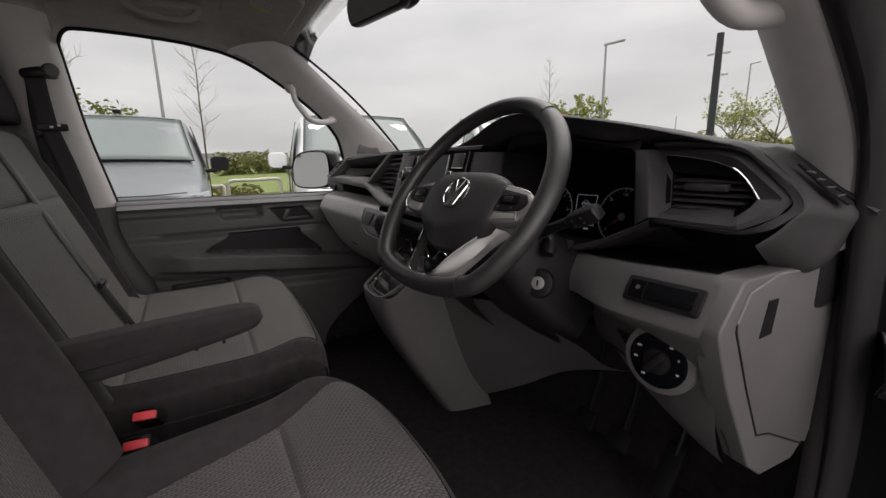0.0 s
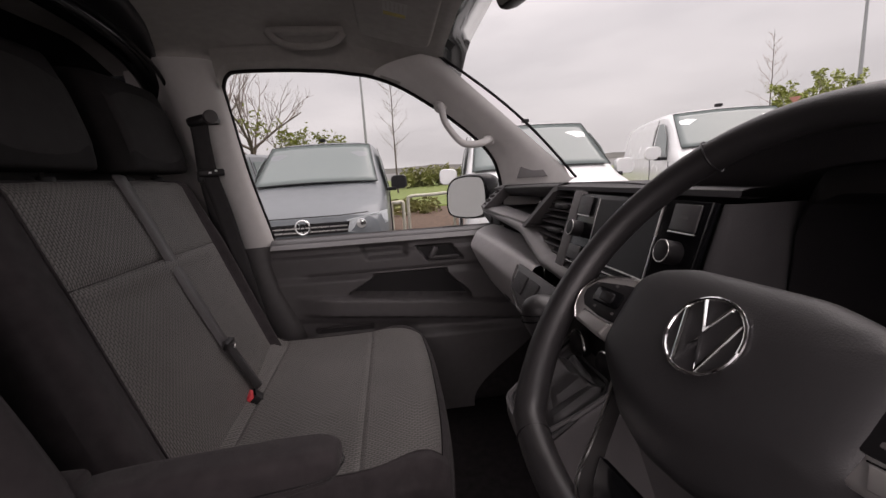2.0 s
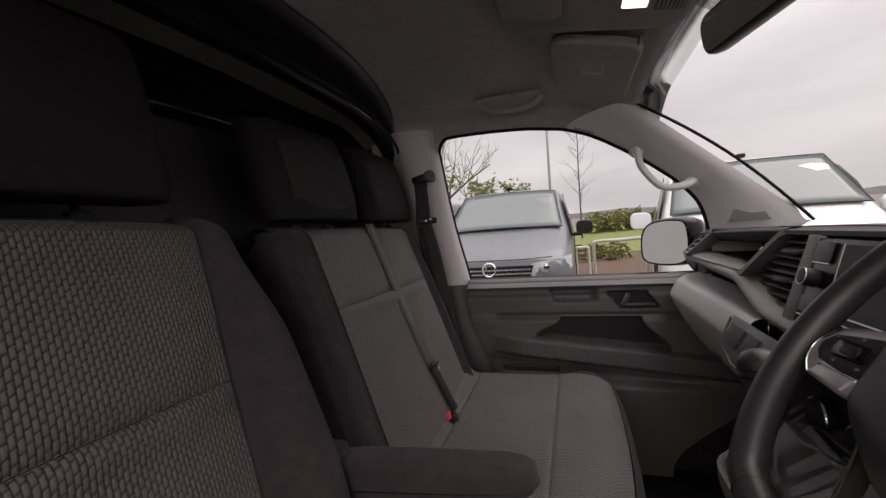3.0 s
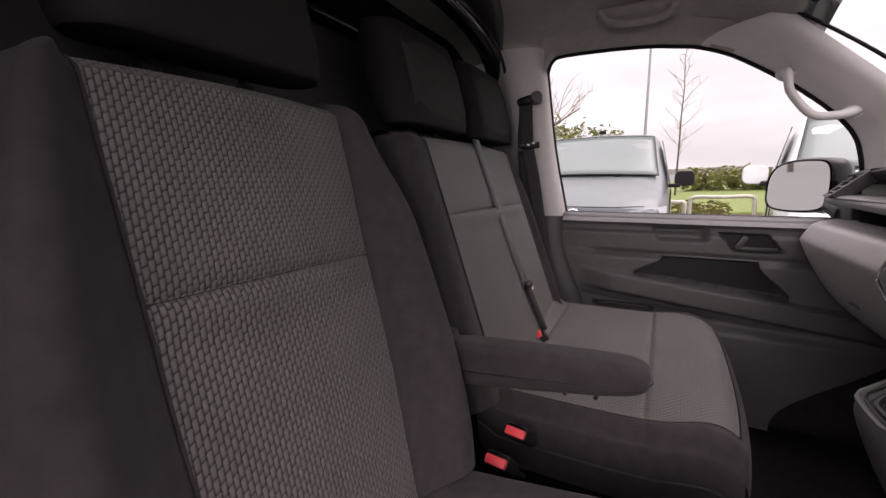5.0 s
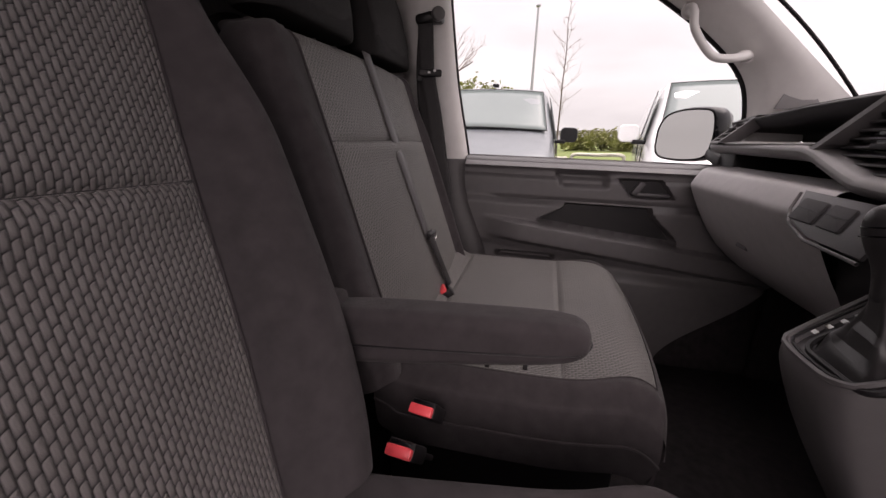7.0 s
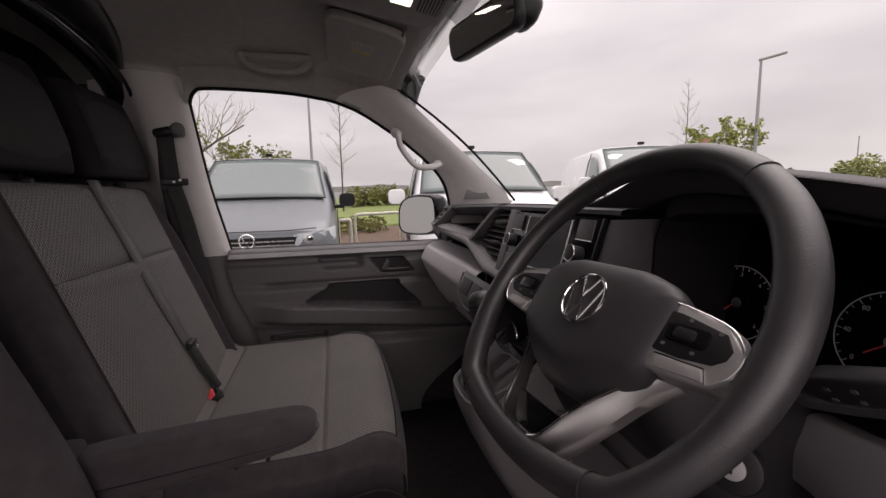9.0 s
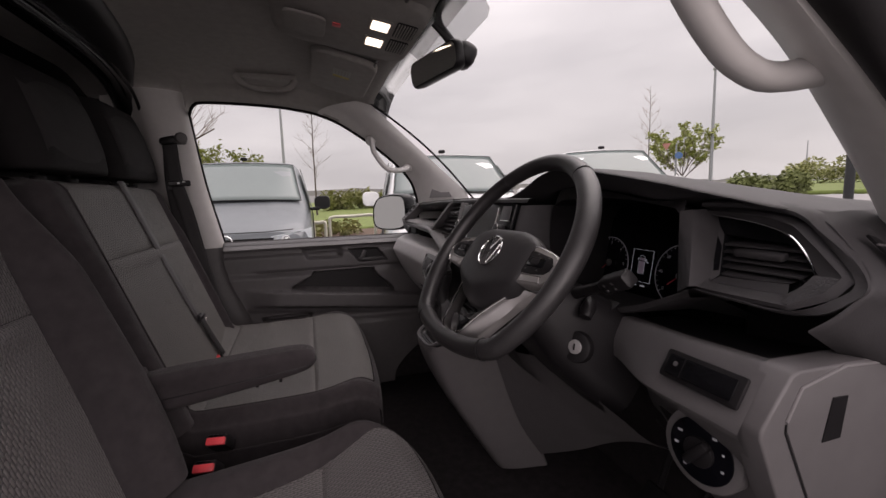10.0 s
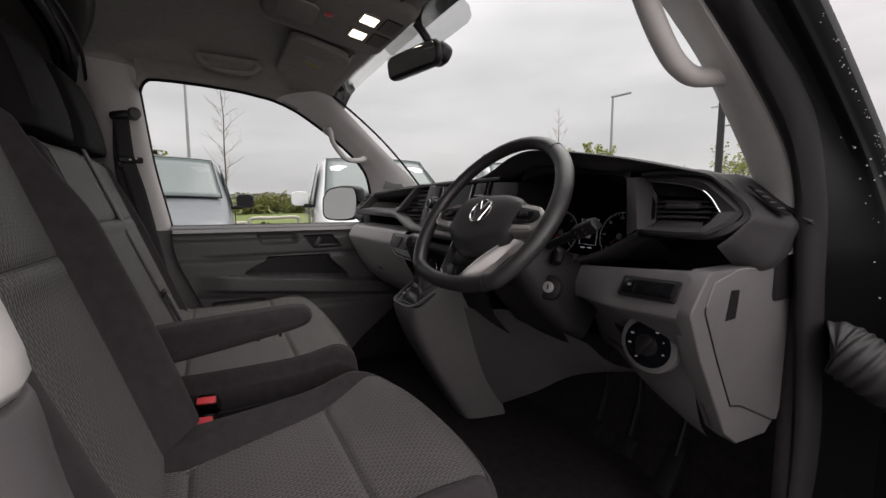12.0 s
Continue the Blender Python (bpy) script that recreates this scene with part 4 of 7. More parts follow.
# ---- belts, handles, visors, mirror ----
pb = thing("seat_belt", "black seat belt hanging from the door pillar", "seat belt", "seat belts", loc=(-0.72, -0.38, 1.5))
part("belt_anchor", boxes(((-0.715, -0.385, 1.668), (0.05, 0.062, 0.030), 0.012, turn(12))), M_BLACK, pb, "black belt anchor")
part("anchor_bolt", disc(frame_of((-0.700, -0.345, 1.676), (-0.6, 0.8, 0), (0, 0, 1)), 0.021, 0.016, 20, 0.006), M_GREY, pb, "grey bolt cap")
part("anchor_arm", boxes(((-0.735, -0.360, 1.672), (0.05, 0.05, 0.026), 0.010)), M_BLACK, pb)


def strap(pts, w, mat, parent, label):
    """A length of belt webbing along pts, turned a little towards the cab."""
    rows = [[p + Vector((-0.35 * w * k, 0.94 * w * k, 0)) for k in (-0.5, -0.25, 0, 0.25, 0.5)] for p in smooth_line(pts, 26)]
    return part("webbing", loft(rows), mat, parent, label, mods=[SOLID(0.002, 0)])


strap([(-0.706, -0.384, 1.664), (-0.704, -0.379, 1.57), (-0.702, -0.372, 1.50), (-0.700, -0.345, 1.38), (-0.700, -0.312, 1.18), (-0.700, -0.285, 1.02), (-0.704, -0.262, 0.93)], 0.048, M_BELT, pb, "black webbing")
strap([(-0.722, -0.386, 1.664), (-0.735, -0.395, 1.50), (-0.745, -0.375, 1.30), (-0.755, -0.345, 1.10), (-0.765, -0.31, 0.90)], 0.046, M_BELT, pb, "black webbing")
g = part("belt_guide", boxes(((-0.692, -0.362, 1.510), (0.018, 0.074, 0.022), 0.005, turn(0, 0, 20)), ((-0.690, -0.395, 1.500), (0.014, 0.018, 0.034), 0.004, turn(0, 0, 20))), M_BLACK, pb, "black sliding belt stop")
for k in range(2):
    part("guide_mark", boxes(((-0.6815, -0.362 + 0.018 * k, 1.510 + 0.005 * k), (0.001, 0.008, 0.006), 0, turn(0, 0, 20))), M_MARK, g, smooth=False)

mb = thing("seat_belt", "grey lap and shoulder belt lying over the bench backrest", "seat belt", "seat belts", loc=(-0.37, -0.33, 1.25))
def bench_back(x, z, up=0.006):
    n = Vector((0, 0.9418, 0.3362))
    return Vector((x, back_y(z), z)) + n * (0.010 + up)
cl = [(-0.340, 1.497), (-0.347, 1.42), (-0.352, 1.30), (-0.360, 1.18), (-0.368, 1.10), (-0.372, 1.065)]
rows = []
for x, _, z in smooth_line([(a, 0, b) for a, b in cl], 26):
    rows.append([bench_back(x + dx, z, u) for dx, u in ((-0.023, 0.003), (0, 0.005), (0.023, 0.003))])
part("webbing", loft(rows), M_BELT_GREY, mb, "grey webbing", mods=[SOLID(0.0016, 0)])
rows = []
for x, _, z in smooth_line([(-0.372, 0, 1.075), (-0.378, 0, 1.02), (-0.392, 0, 0.96), (-0.40, 0, 0.925)], 10):
    rows.append([bench_back(x + dx, z, u) for dx, u in ((-0.020, 0.010), (0, 0.016), (0.020, 0.010))])
part("webbing", loft(rows), M_BELT, mb, "black webbing", mods=[SOLID(0.0016, 0)])
p = bench_back(-0.372, 1.062, 0.012)
tg = part("tongue", boxes((tuple(p), (0.052, 0.010, 0.020), 0.004, turn(-20))), M_BLACK, mb, "black belt tongue")
part("tongue_plate", boxes((tuple(p + Vector((-0.012, 0.006, -0.018))), (0.020, 0.003, 0.030), 0.002, turn(-20, 0, 10))), M_SATIN, tg, "steel tongue plate")


def buckle(x, y, z, rx, rz, lab):
    b = thing("seat_belt_buckle", lab, "belt buckle", "belt buckles", loc=(x, y, z))
    m = Matrix.Translation((x, y, z)) @ turn(rx, 0, rz).to_4x4()
    bm = boxes(((0, 0, -0.030), (0.046, 0.026, 0.062), 0.005))
    bmesh.ops.transform(bm, matrix=m, verts=bm.verts)
    part("case", bm, M_BLACK, b, "black buckle case")
    bm = boxes(((0, -0.004, 0.003), (0.041, 0.017, 0.012), 0.003))
    bmesh.ops.transform(bm, matrix=m, verts=bm.verts)
    part("button", bm, M_RED, b, "red release button")
    bm = boxes(((0, 0.0085, 0.0015), (0.032, 0.004, 0.006), 0.001))
    bmesh.ops.transform(bm, matrix=m, verts=bm.verts)
    part("slot", bm, M_GLOSS, b)
    bm = boxes(((0, 0, -0.10), (0.022, 0.010, 0.09), 0.003))
    bmesh.ops.transform(bm, matrix=m, verts=bm.verts)
    part("stem", bm, M_BLACK, b)


buckle(0.073, -0.147, 0.880, 47, 80, "red-buttoned seat belt buckle beside the bench")
buckle(0.163, -0.154, 0.872, 47, 82, "red-buttoned seat belt buckle beside the driver's seat")
buckle(-0.352, -0.212, 0.932, 40, 20, "red-buttoned seat belt buckle between the bench places")
part_metal = thing("buckle_bracket", "bright steel bracket beside the driver's seat", "bracket", loc=(0.19, -0.2, 0.83))
part("bracket_plate", boxes(((0.200, -0.218, 0.868), (0.014, 0.036, 0.05), 0.004, turn(30, 15, 0)), ((0.196, -0.232, 0.84), (0.010, 0.02, 0.05), 0.003, turn(20, 10, 0))), M_GALV, part_metal)


def grab(pts, r, label, grp):
    h = thing("grab_handle", label, "grab handle", grp, loc=tuple(pts[0]))
    part("grip", sweep(smooth_line(pts, 28), [r * (1.0 + 0.5 * (abs(k - 13.5) / 13.5) ** 5) for k in range(28)], 14, flat=0.8), M_PILLAR, h, "light grey grip")
    for p, q in ((pts[0], pts[1]), (pts[-1], pts[-2])):
        d = (Vector(q) - Vector(p)).normalized()
        part("mount", disc(frame_of(p, d.orthogonal(), d.cross(d.orthogonal())), r * 1.75, 0.006, 20, 0.002), M_PILLAR, h, "light grey mounting foot")
    return h


grab([(-0.800, 0.376, 1.692), (-0.762, 0.372, 1.688), (-0.746, 0.374, 1.668), (-0.743, 0.382, 1.630), (-0.738, 0.418, 1.577), (-0.738, 0.448, 1.556), (-0.743, 0.495, 1.556), (-0.758, 0.522, 1.565), (-0.812, 0.545, 1.575)], 0.0135, "light grey grab handle on the windscreen pillar", "pillar grab handles")
grab([(0.825, 0.32, 1.745), (0.805, 0.335, 1.735), (0.798, 0.36, 1.70), (0.797, 0.417, 1.620), (0.796, 0.464, 1.570), (0.798, 0.50, 1.543), (0.805, 0.54, 1.533), (0.832, 0.60, 1.545)], 0.0165, "light grey grab handle on the driver's windscreen pillar", "pillar grab handles")
h = thing("grab_handle", "grey folding grab handle on the roof above the passenger window", "grab handle", loc=(-0.68, -0.03, 1.86))
part("grip", sweep(smooth_line([(-0.668, -0.135, 1.905), (-0.664, -0.115, 1.878), (-0.660, -0.075, 1.862), (-0.660, -0.03, 1.858), (-0.662, 0.02, 1.860), (-0.668, 0.055, 1.872), (-0.674, 0.075, 1.898)], 28), [0.010 + 0.006 * (abs(k - 13.5) / 13.5) ** 4 for k in range(28)], 12), M_LINER, h, "grey grip")
part("backing", boxes(((-0.675, -0.03, 1.905), (0.04, 0.22, 0.02), 0.008)), M_LINER, h)

# overhead console with two lit reading lamps
oc = thing("overhead_console", "grey roof console with two lit reading lamps", "roof console", loc=(0.0, 0.2, 1.88))
m = frame_of((0.0, 0.20, 1.862), (1, 0, 0), (0, -0.985, 0.17))
rows = []
for sc, d in ((1.06, -0.06), (1.03, -0.012), (0.98, 0.004), (0.93, 0.009)):
    rows.append([m @ Vector((x * sc, y * sc, d)) for x, y in rounded(0.36, 0.36, 0.05, 5)])
part("console_body", loft(rows, True, True), M_LINER, oc, "grey console moulding")
for s in (-1, 1):
    lm = frame_of((0.008 + s * 0.052, 0.274, 1.8385), (1, 0, 0), (0, -0.985, 0.17))
    fr = part("lamp_frame", prism(rounded(0.062, 0.056, 0.006), 0.003, lm @ Matrix.Translation((0, 0, -0.001)), 0.001), M_LINER, oc)
    part("reading_lamp", prism(rounded(0.047, 0.042, 0.003), 0.002, lm @ Matrix.Translation((0, 0, 0.002))), M_LAMP, fr, "lit reading lamp", smooth=False)
    gm = frame_of((0.008 + s * 0.052, 0.334, 1.829), (1, 0, 0), (0, -0.985, 0.17))
    gr = part("grille", prism(rounded(0.085, 0.050, 0.006), 0.002, gm, 0.001), M_BLACK, oc, "dark speaker grille")
    for k in range(7):
        part("grille_bar", boxes(((0.008 + s * 0.052, 0.314 + 0.0066 * k, 1.8298 - 0.00115 * k), (0.078, 0.0028, 0.003))), M_LINER, gr, smooth=False)
part("emergency_button", prism(rounded(0.020, 0.020, 0.003), 0.003, frame_of((0.02, 0.174, 1.8475), (1, 0, 0), (0, -0.985, 0.17)), 0.001), M_RED, oc, "small red button")
part("console_cover", prism(rounded(0.12, 0.10, 0.02), 0.006, frame_of((-0.02, 0.10, 1.862), (1, 0, 0), (0, -0.985, 0.17)), 0.002), M_LINER, oc)

oc.location = oc.location + Vector((-0.008, 0.013, 0.006))

# sun visors folded against the roof
for s in (-1, 1):
    v = thing("sun_visor", "grey cloth sun visor folded up against the roof", "sun visor", "sun visors", loc=(s * 0.42, 0.23, 1.87))
    m = frame_of((s * 0.425, 0.232, 1.868), (1, 0, 0), (0, 0.965, -0.24 if s < 0 else -0.20))
    m = m @ Matrix.Rotation(math.pi, 4, "X")
    bm = prism(rounded(0.40, 0.205, 0.05, 6), 0.020, m, 0.008, seg=3)
    part("visor_panel", bm, M_LINER, v, "grey cloth panel")
    part("visor_rod", sweep([(s * 0.20, 0.318, 1.840), (s * 0.62, 0.312, 1.842)], 0.0045, 8), M_GREY, v, "pale hinge rod")
    if s < 0:
        lm = m @ Matrix.Translation((0.05, 0.0, 0.0205))
        M_WARN = material("label_paper", (0.34, 0.33, 0.31), 0.6, var=0.05)
        lab = part("warning_label", prism(rounded(0.085, 0.058, 0.002), 0.0006, lm), M_WARN, v, "pale warning label", smooth=False)
        part("label_band", prism(rounded(0.020, 0.054, 0.001), 0.0006, lm @ Matrix.Translation((-0.030, 0, 0.0008))), material("label_yellow", (0.42, 0.33, 0.08), 0.6), lab, smooth=False)
        for k in range(5):
            part("label_line", prism(rounded(0.045, 0.004, 0.0005), 0.0004, lm @ Matrix.Translation((0.012, -0.02 + 0.010 * k, 0.0008))), M_LINER, lab, smooth=False)

# interior mirror on its stalk
im = thing("rear_view_mirror", "black interior mirror on a curved stalk", "rear-view mirror", loc=(-0.06, 0.46, 1.80))
mm = frame_of((0.006, 0.432, 1.775), (0.955, 0.29, 0.04), (0.02, -0.10, 1))
rows = []
for sc, d in ((0.96, 0.004), (1.0, 0.0), (1.02, -0.010), (0.97, -0.024), (0.80, -0.036), (0.5, -0.042)):
    rows.append([mm @ Vector((x * sc, y * sc, d)) for x, y in rounded(0.225, 0.070, 0.024, 6)])
part("mirror_case", loft(rows, True, True), M_BLACK, im, "black mirror case")
part("mirror_glass", prism(rounded(0.212, 0.060, 0.020, 6), 0.001, mm @ Matrix.Translation((0, 0, 0.0042))), M_MIRROR, im, "mirror glass", smooth=False)
part("stalk", sweep(smooth_line([(0.030, 0.462, 1.785), (0.042, 0.478, 1.808), (0.050, 0.455, 1.838), (0.052, 0.425, 1.866)], 16), 0.015, 10, flat=0.7), M_BLACK, im, "black stalk")
bm = bmesh.new()
box(bm, (0.075, 0.492, 1.782), (0.070, 0.055, 0.058), 0.02, turn(-25), 3)
part("sensor_cover", bm, M_BLACK, im, "black sensor cover")
# grey film on the glass behind the mirror
M_FILM = glass("grey_film", (0.74, 0.74, 0.74), 0.04)
film = [(-0.17, 0.0), (0.280, 0.0), (0.280, 0.070), (0.262, 0.093), (0.235, 0.102), (-0.12, 0.107), (-0.155, 0.098), (-0.17, 0.07)]
ob = part("shade_film", prism(film, 0.0008, frame_of((0.0, 0.402, 1.866), (1, 0, 0), (0, 0.812, -0.570)) @ Matrix.Translation((0, 0, 0.004))), M_FILM, bpy.data.objects["window_1"], "grey shade film", smooth=False)
ob.visible_shadow = False

# tweeter panel at the foot of the passenger pillar
tw = prism([(-0.06, 0.0), (0.05, 0.0), (0.015, 0.060), (-0.035, 0.070)], 0.003, frame_of((-0.793, 0.70, 1.43), (0.25, 1, 0), (0.12, 0, 1)), 0.001)
part("tweeter_panel", tw, M_STRIP, bpy.data.objects["trim_a_pillar_left"], "grey tweeter cover")

# rubber wiring boot from the hinge pillar to the open door
M_BOOT = material("grey_black_rubber", (0.015, 0.0137, 0.0145), 0.55, bump=0.3, bump_scale=300, var=0.15)
bt = thing("wiring_boot", "ribbed black rubber wiring boot at the door hinge", "wiring boot", loc=(0.94, 0.78, 1.1))
path = smooth_line([(0.918, 0.752, 1.112), (0.930, 0.755, 1.113), (0.955, 0.755, 1.100), (0.990, 0.765, 1.078), (1.03, 0.80, 1.05), (1.06, 0.88, 1.02)], 96)
part("boot", sweep(path, [(0.043 if k > 3 else 0.036) + 0.0016 * math.sin(k * 0.95) for k in range(96)], 20), M_BOOT, bt, "ribbed rubber")

# open driver's door, swung forward
dm = pose(0.955, 0.93, 0, 0, 0, 0) @ Matrix.Rotation(radians(72), 4, "Z")
bm = bmesh.new()
out = [(-1.02, 0.50), (0.0, 0.50), (0.02, 0.62), (0.02, 1.26), (-1.02, 1.26)]
od = structure("door_2", prism(out, 0.10, dm @ frame_of((0, 0, 0), (0, 1, 0), (0, 0, 1)), 0.012), M_PAINT, "open black driver's door", "van door")
part("door_frame", sweep([dm @ Vector((0.05, y, z)) for y, z in ((0.0, 1.26), (-0.30, 1.62), (-0.50, 1.80), (-0.95, 1.82), (-1.02, 1.26))], 0.022, 8), M_PAINT, od, "black window frame")
gl = part("door_glass", prism([(0.0, 1.26), (-0.30, 1.62), (-0.50, 1.80), (-0.95, 1.82), (-1.02, 1.26)], 0.004, dm @ Matrix.Translation((0.05, 0, 0)) @ frame_of((0, 0, 0), (0, 1, 0), (0, 0, 1))), M_GLASS, od, "clear glass", smooth=False)
gl.visible_shadow = False


# ---- dashboard ----
dash = thing("dashboard", "black and grey moulded dashboard with vents and instruments", "dashboard", loc=(0, 0.75, 0.9))
HOOD = [(-0.92, 1.404), (-0.60, 1.414), (-0.30, 1.422), (0.0, 1.425), (0.12, 1.424), (0.22, 1.45), (0.34, 1.478), (0.43, 1.474), (0.52, 1.459), (0.58, 1.448), (0.64, 1.435), (0.69, 1.422), (0.75, 1.404), (0.785, 1.393), (0.82, 1.372), (0.85, 1.348), (0.895, 1.318)]
HOODL = smooth_line([(x, 0, z) for x, z in HOOD], 90)


def hood_z(x):
    for a, b in zip(HOODL, HOODL[1:]):
        if a.x <= x <= b.x:
            return a.z + (b.z - a.z) * (x - a.x) / (b.x - a.x)
    return HOODL[0].z if x < 0 else HOODL[-1].z


def lip_y(x):
    return 0.557 + 0.022 * ss(-0.45, -0.85, x) + 0.038 * ss(0.05, 0.25, x) - 0.02 * ss(0.1, 0.3, x) + 0.005 * ss(0.35, 0.56, x) + 0.012 * ss(0.56, 0.66, x) + 0.03 * ss(0.66, 0.74, x) + 0.078 * ss(0.74, 0.80, x)


def lip_drop(x):
    return 1 - 0.72 * ss(0.56, 0.69, x)


# top pad, from the glass to the lip, rising into the hood over the instruments
rows = []
for j in range(91):
    x = -0.915 + 1.81 * j / 90
    h = hood_z(x)
    ly = lip_y(x)
    wy = 1.07 - 0.25 * (x / 0.85) ** 2
    crest = ly + 0.16 * ss(0.08, 0.3, x) * (1 - 0.6 * ss(0.6, 0.9, x))
    low = min(1.402, h - 0.004)
    peak = ss(0.18, 0.30, x)
    thin = lip_drop(x)
    rows.append([(x, wy, low), (x, wy * 0.6 + crest * 0.4, low * 0.55 + h * 0.45), (x, crest + 0.02, h - 0.003 - 0.007 * peak), (x, (crest + ly) / 2 + 0.02, h - 0.004 * peak), (x, ly + 0.022, h - 0.003 + 0.003 * peak), (x, ly + 0.006, h - 0.006 + 0.0055 * peak), (x, ly + 0.001, h - 0.010 + 0.007 * peak), (x, ly + 0.003 + 0.004 * peak, h - 0.015 + 0.009 * peak), (x, ly + 0.020 + 0.008 * peak, h - 0.032 * thin + 0.012 * peak * thin), (x, ly + 0.035 + 0.008 * peak, h - 0.039 * thin), (x, ly + 0.06, h - 0.042 * thin), (x, wy - 0.03, min(low, h) - 0.045)])
part("dash_top", loft(rows), M_DASH, dash, "soft black dashboard top", mods=[SUBD(1)])
part("speaker_mark", boxes(((0.836, 0.72, 1.375), (0.012, 0.006, 0.004), 0.001)), M_BLACK, dash)
part("dash_core", boxes(((-0.05, 0.93, 1.18), (1.58, 0.28, 0.40), 0.02), ((-0.875, 0.68, 1.26), (0.12, 0.22, 0.14), 0.01)), M_BLACK, dash)


def facia_y(z):
    return 0.502 + 0.31 * (z - 1.27)


# open tray in front of the passenger
rows = []
for j in range(21):
    x = -0.79 + 0.55 * j / 20
    rows.append([(x, 0.505, 1.328), (x, 0.56, 1.324), (x, 0.70, 1.322), (x, 0.725, 1.34), (x, 0.72, 1.385), (x, 0.66, 1.392), (x, 0.585, 1.390)])
part("tray", loft(rows), M_BLACK, dash, "black open tray")
# chunky strip that runs under the tray, dips under the centre vents and passes behind the wheel
PATHS = [(-0.925, 0.545, 1.318), (-0.895, 0.523, 1.324), (-0.62, 0.506, 1.322), (-0.33, 0.492, 1.318), (-0.285, 0.490, 1.310), (-0.17, 0.481, 1.276), (-0.135, 0.479, 1.268), (0.0, 0.478, 1.262), (0.20, 0.482, 1.256), (0.36, 0.52, 1.242)]
pl = []
for a, b in zip(PATHS, PATHS[1:]):
    for k in range(6):
        pl.append(Vector(a).lerp(Vector(b), k / 6))
pl.append(Vector(PATHS[-1]))
prof = [(0.070, 0.014), (0.030, 0.012), (0.012, 0.009), (0.003, 0.004), (0.0, -0.003), (0.003, -0.012), (0.014, -0.020), (0.07, -0.026)]
part("facia_strip", loft([[p + Vector((0, dy, dz)) for dy, dz in prof] for p in pl]), M_STRIP, dash, "grey moulded facia strip", mods=[SUBD(1)])

# slanted bar between the tray and the centre vents, and the edge that runs on above them
def beam(pts, w, d):
    """A bevelled bar along pts, w high and d deep."""
    rows = []
    p = [Vector(a) for a in pts]
    for i, a in enumerate(p):
        along = (p[min(i + 1, len(p) - 1)] - p[max(i - 1, 0)]).normalized()
        side = along.cross(Vector((0, -0.95, 0.3))).normalized()
        back = Vector((0, 1, 0))
        rows.append([a + side * x * w + back * y * d for x, y in ((-0.5, 1), (-0.5, 0.25), (-0.32, 0.0), (0.32, 0.0), (0.5, 0.25), (0.5, 1))])
    return loft(rows)


part("facia_divider", beam([(-0.305, 0.497, 1.314), (-0.275, 0.506, 1.338), (-0.235, 0.524, 1.376), (-0.203, 0.540, 1.408), (-0.19, 0.546, 1.413)], 0.020, 0.05), M_GREY, dash)
part("facia_top_edge", beam([(-0.21, 0.545, 1.412), (-0.06, 0.548, 1.413), (0.12, 0.55, 1.414), (0.285, 0.556, 1.414)], 0.012, 0.04), M_DASH, dash, "soft black edge above the radio")


def vent(parent, name, x0, x1, z0, z1, n, left=None, right=None, ztop=None, yf=facia_y, tab=None, slope=0.0):
    """A ventilation outlet: dark box, horizontal slats and a tab on one of them."""
    v = part(name, boxes((((x0 + x1) / 2, yf((z0 + z1) / 2) + 0.075, (z0 + z1) / 2), (x1 - x0, 0.02, z1 - z0 + 0.02), 0.002)), M_GLOSS, parent, "black air outlet")
    for i in range(n):
        z = z0 + (z1 - z0) * (i + 0.5) / n
        a = x0 if left is None else left(z)
        b = x1 if right is None else right(z)
        if b - a < 0.012:
            continue
        bm = bmesh.new()
        box(bm, ((a + b) / 2, yf(z) + 0.022, z), (b - a, 0.034, 0.0045), 0.0018, turn(12, slope, 0))
        part("slat", bm, M_MIDGREY, v)
    if tab:
        for tx, tz in tab:
            part("tab", boxes(((tx, yf(tz) + 0.004, tz), (0.05, 0.018, 0.010), 0.004)), M_DASH, v, "adjusting tab")
    return v


vent(dash, "centre_vent", -0.285, -0.076, 1.278, 1.404, 9, left=lambda z: -0.280 + (z - 1.312) * 0.86 if z > 1.312 else -0.280 + (1.312 - z) * 3.1, tab=[(-0.150, 1.376), (-0.155, 1.326)])
# passenger's side outlet: a slanted frame with four slats, closing the tray's end
VA, VB, VC, VD = (Vector(p) for p in ((-0.897, 0.524, 1.332), (-0.884, 0.598, 1.402), (-0.752, 0.578, 1.405), (-0.785, 0.508, 1.332)))
bm = bmesh.new()
bm.faces.new([bm.verts.new(p + Vector((0, 0.05, 0))) for p in (VA, VD, VC, VB)])
pv = part("passenger_vent", bm, M_GLOSS, dash, "black air outlet")
for k in range(4):
    t = 0.16 + 0.22 * k
    a, b = VA.lerp(VB, t), VD.lerp(VC, t)
    rows = [[p + Vector((0, dy, dz)) for dy, dz in ((0.034, 0.004), (0.004, 0.002), (0.002, 0.0), (0.004, -0.002), (0.034, -0.001))] for p in (a, a.lerp(b, 0.5), b)]
    part("slat", loft(rows), M_MIDGREY, pv)
part("tab", boxes((tuple(VA.lerp(VC, 0.55) + Vector((0, -0.004, 0))), (0.03, 0.012, 0.008), 0.003)), M_DASH, pv, "adjusting tab")
for k, (a, b) in enumerate(((VA, VB), (VB, VC), (VC, VD), (VD, VA))):
    part("vent_surround", beam([a, a.lerp(b, 0.5), b], 0.011, 0.05), M_GREY, dash)

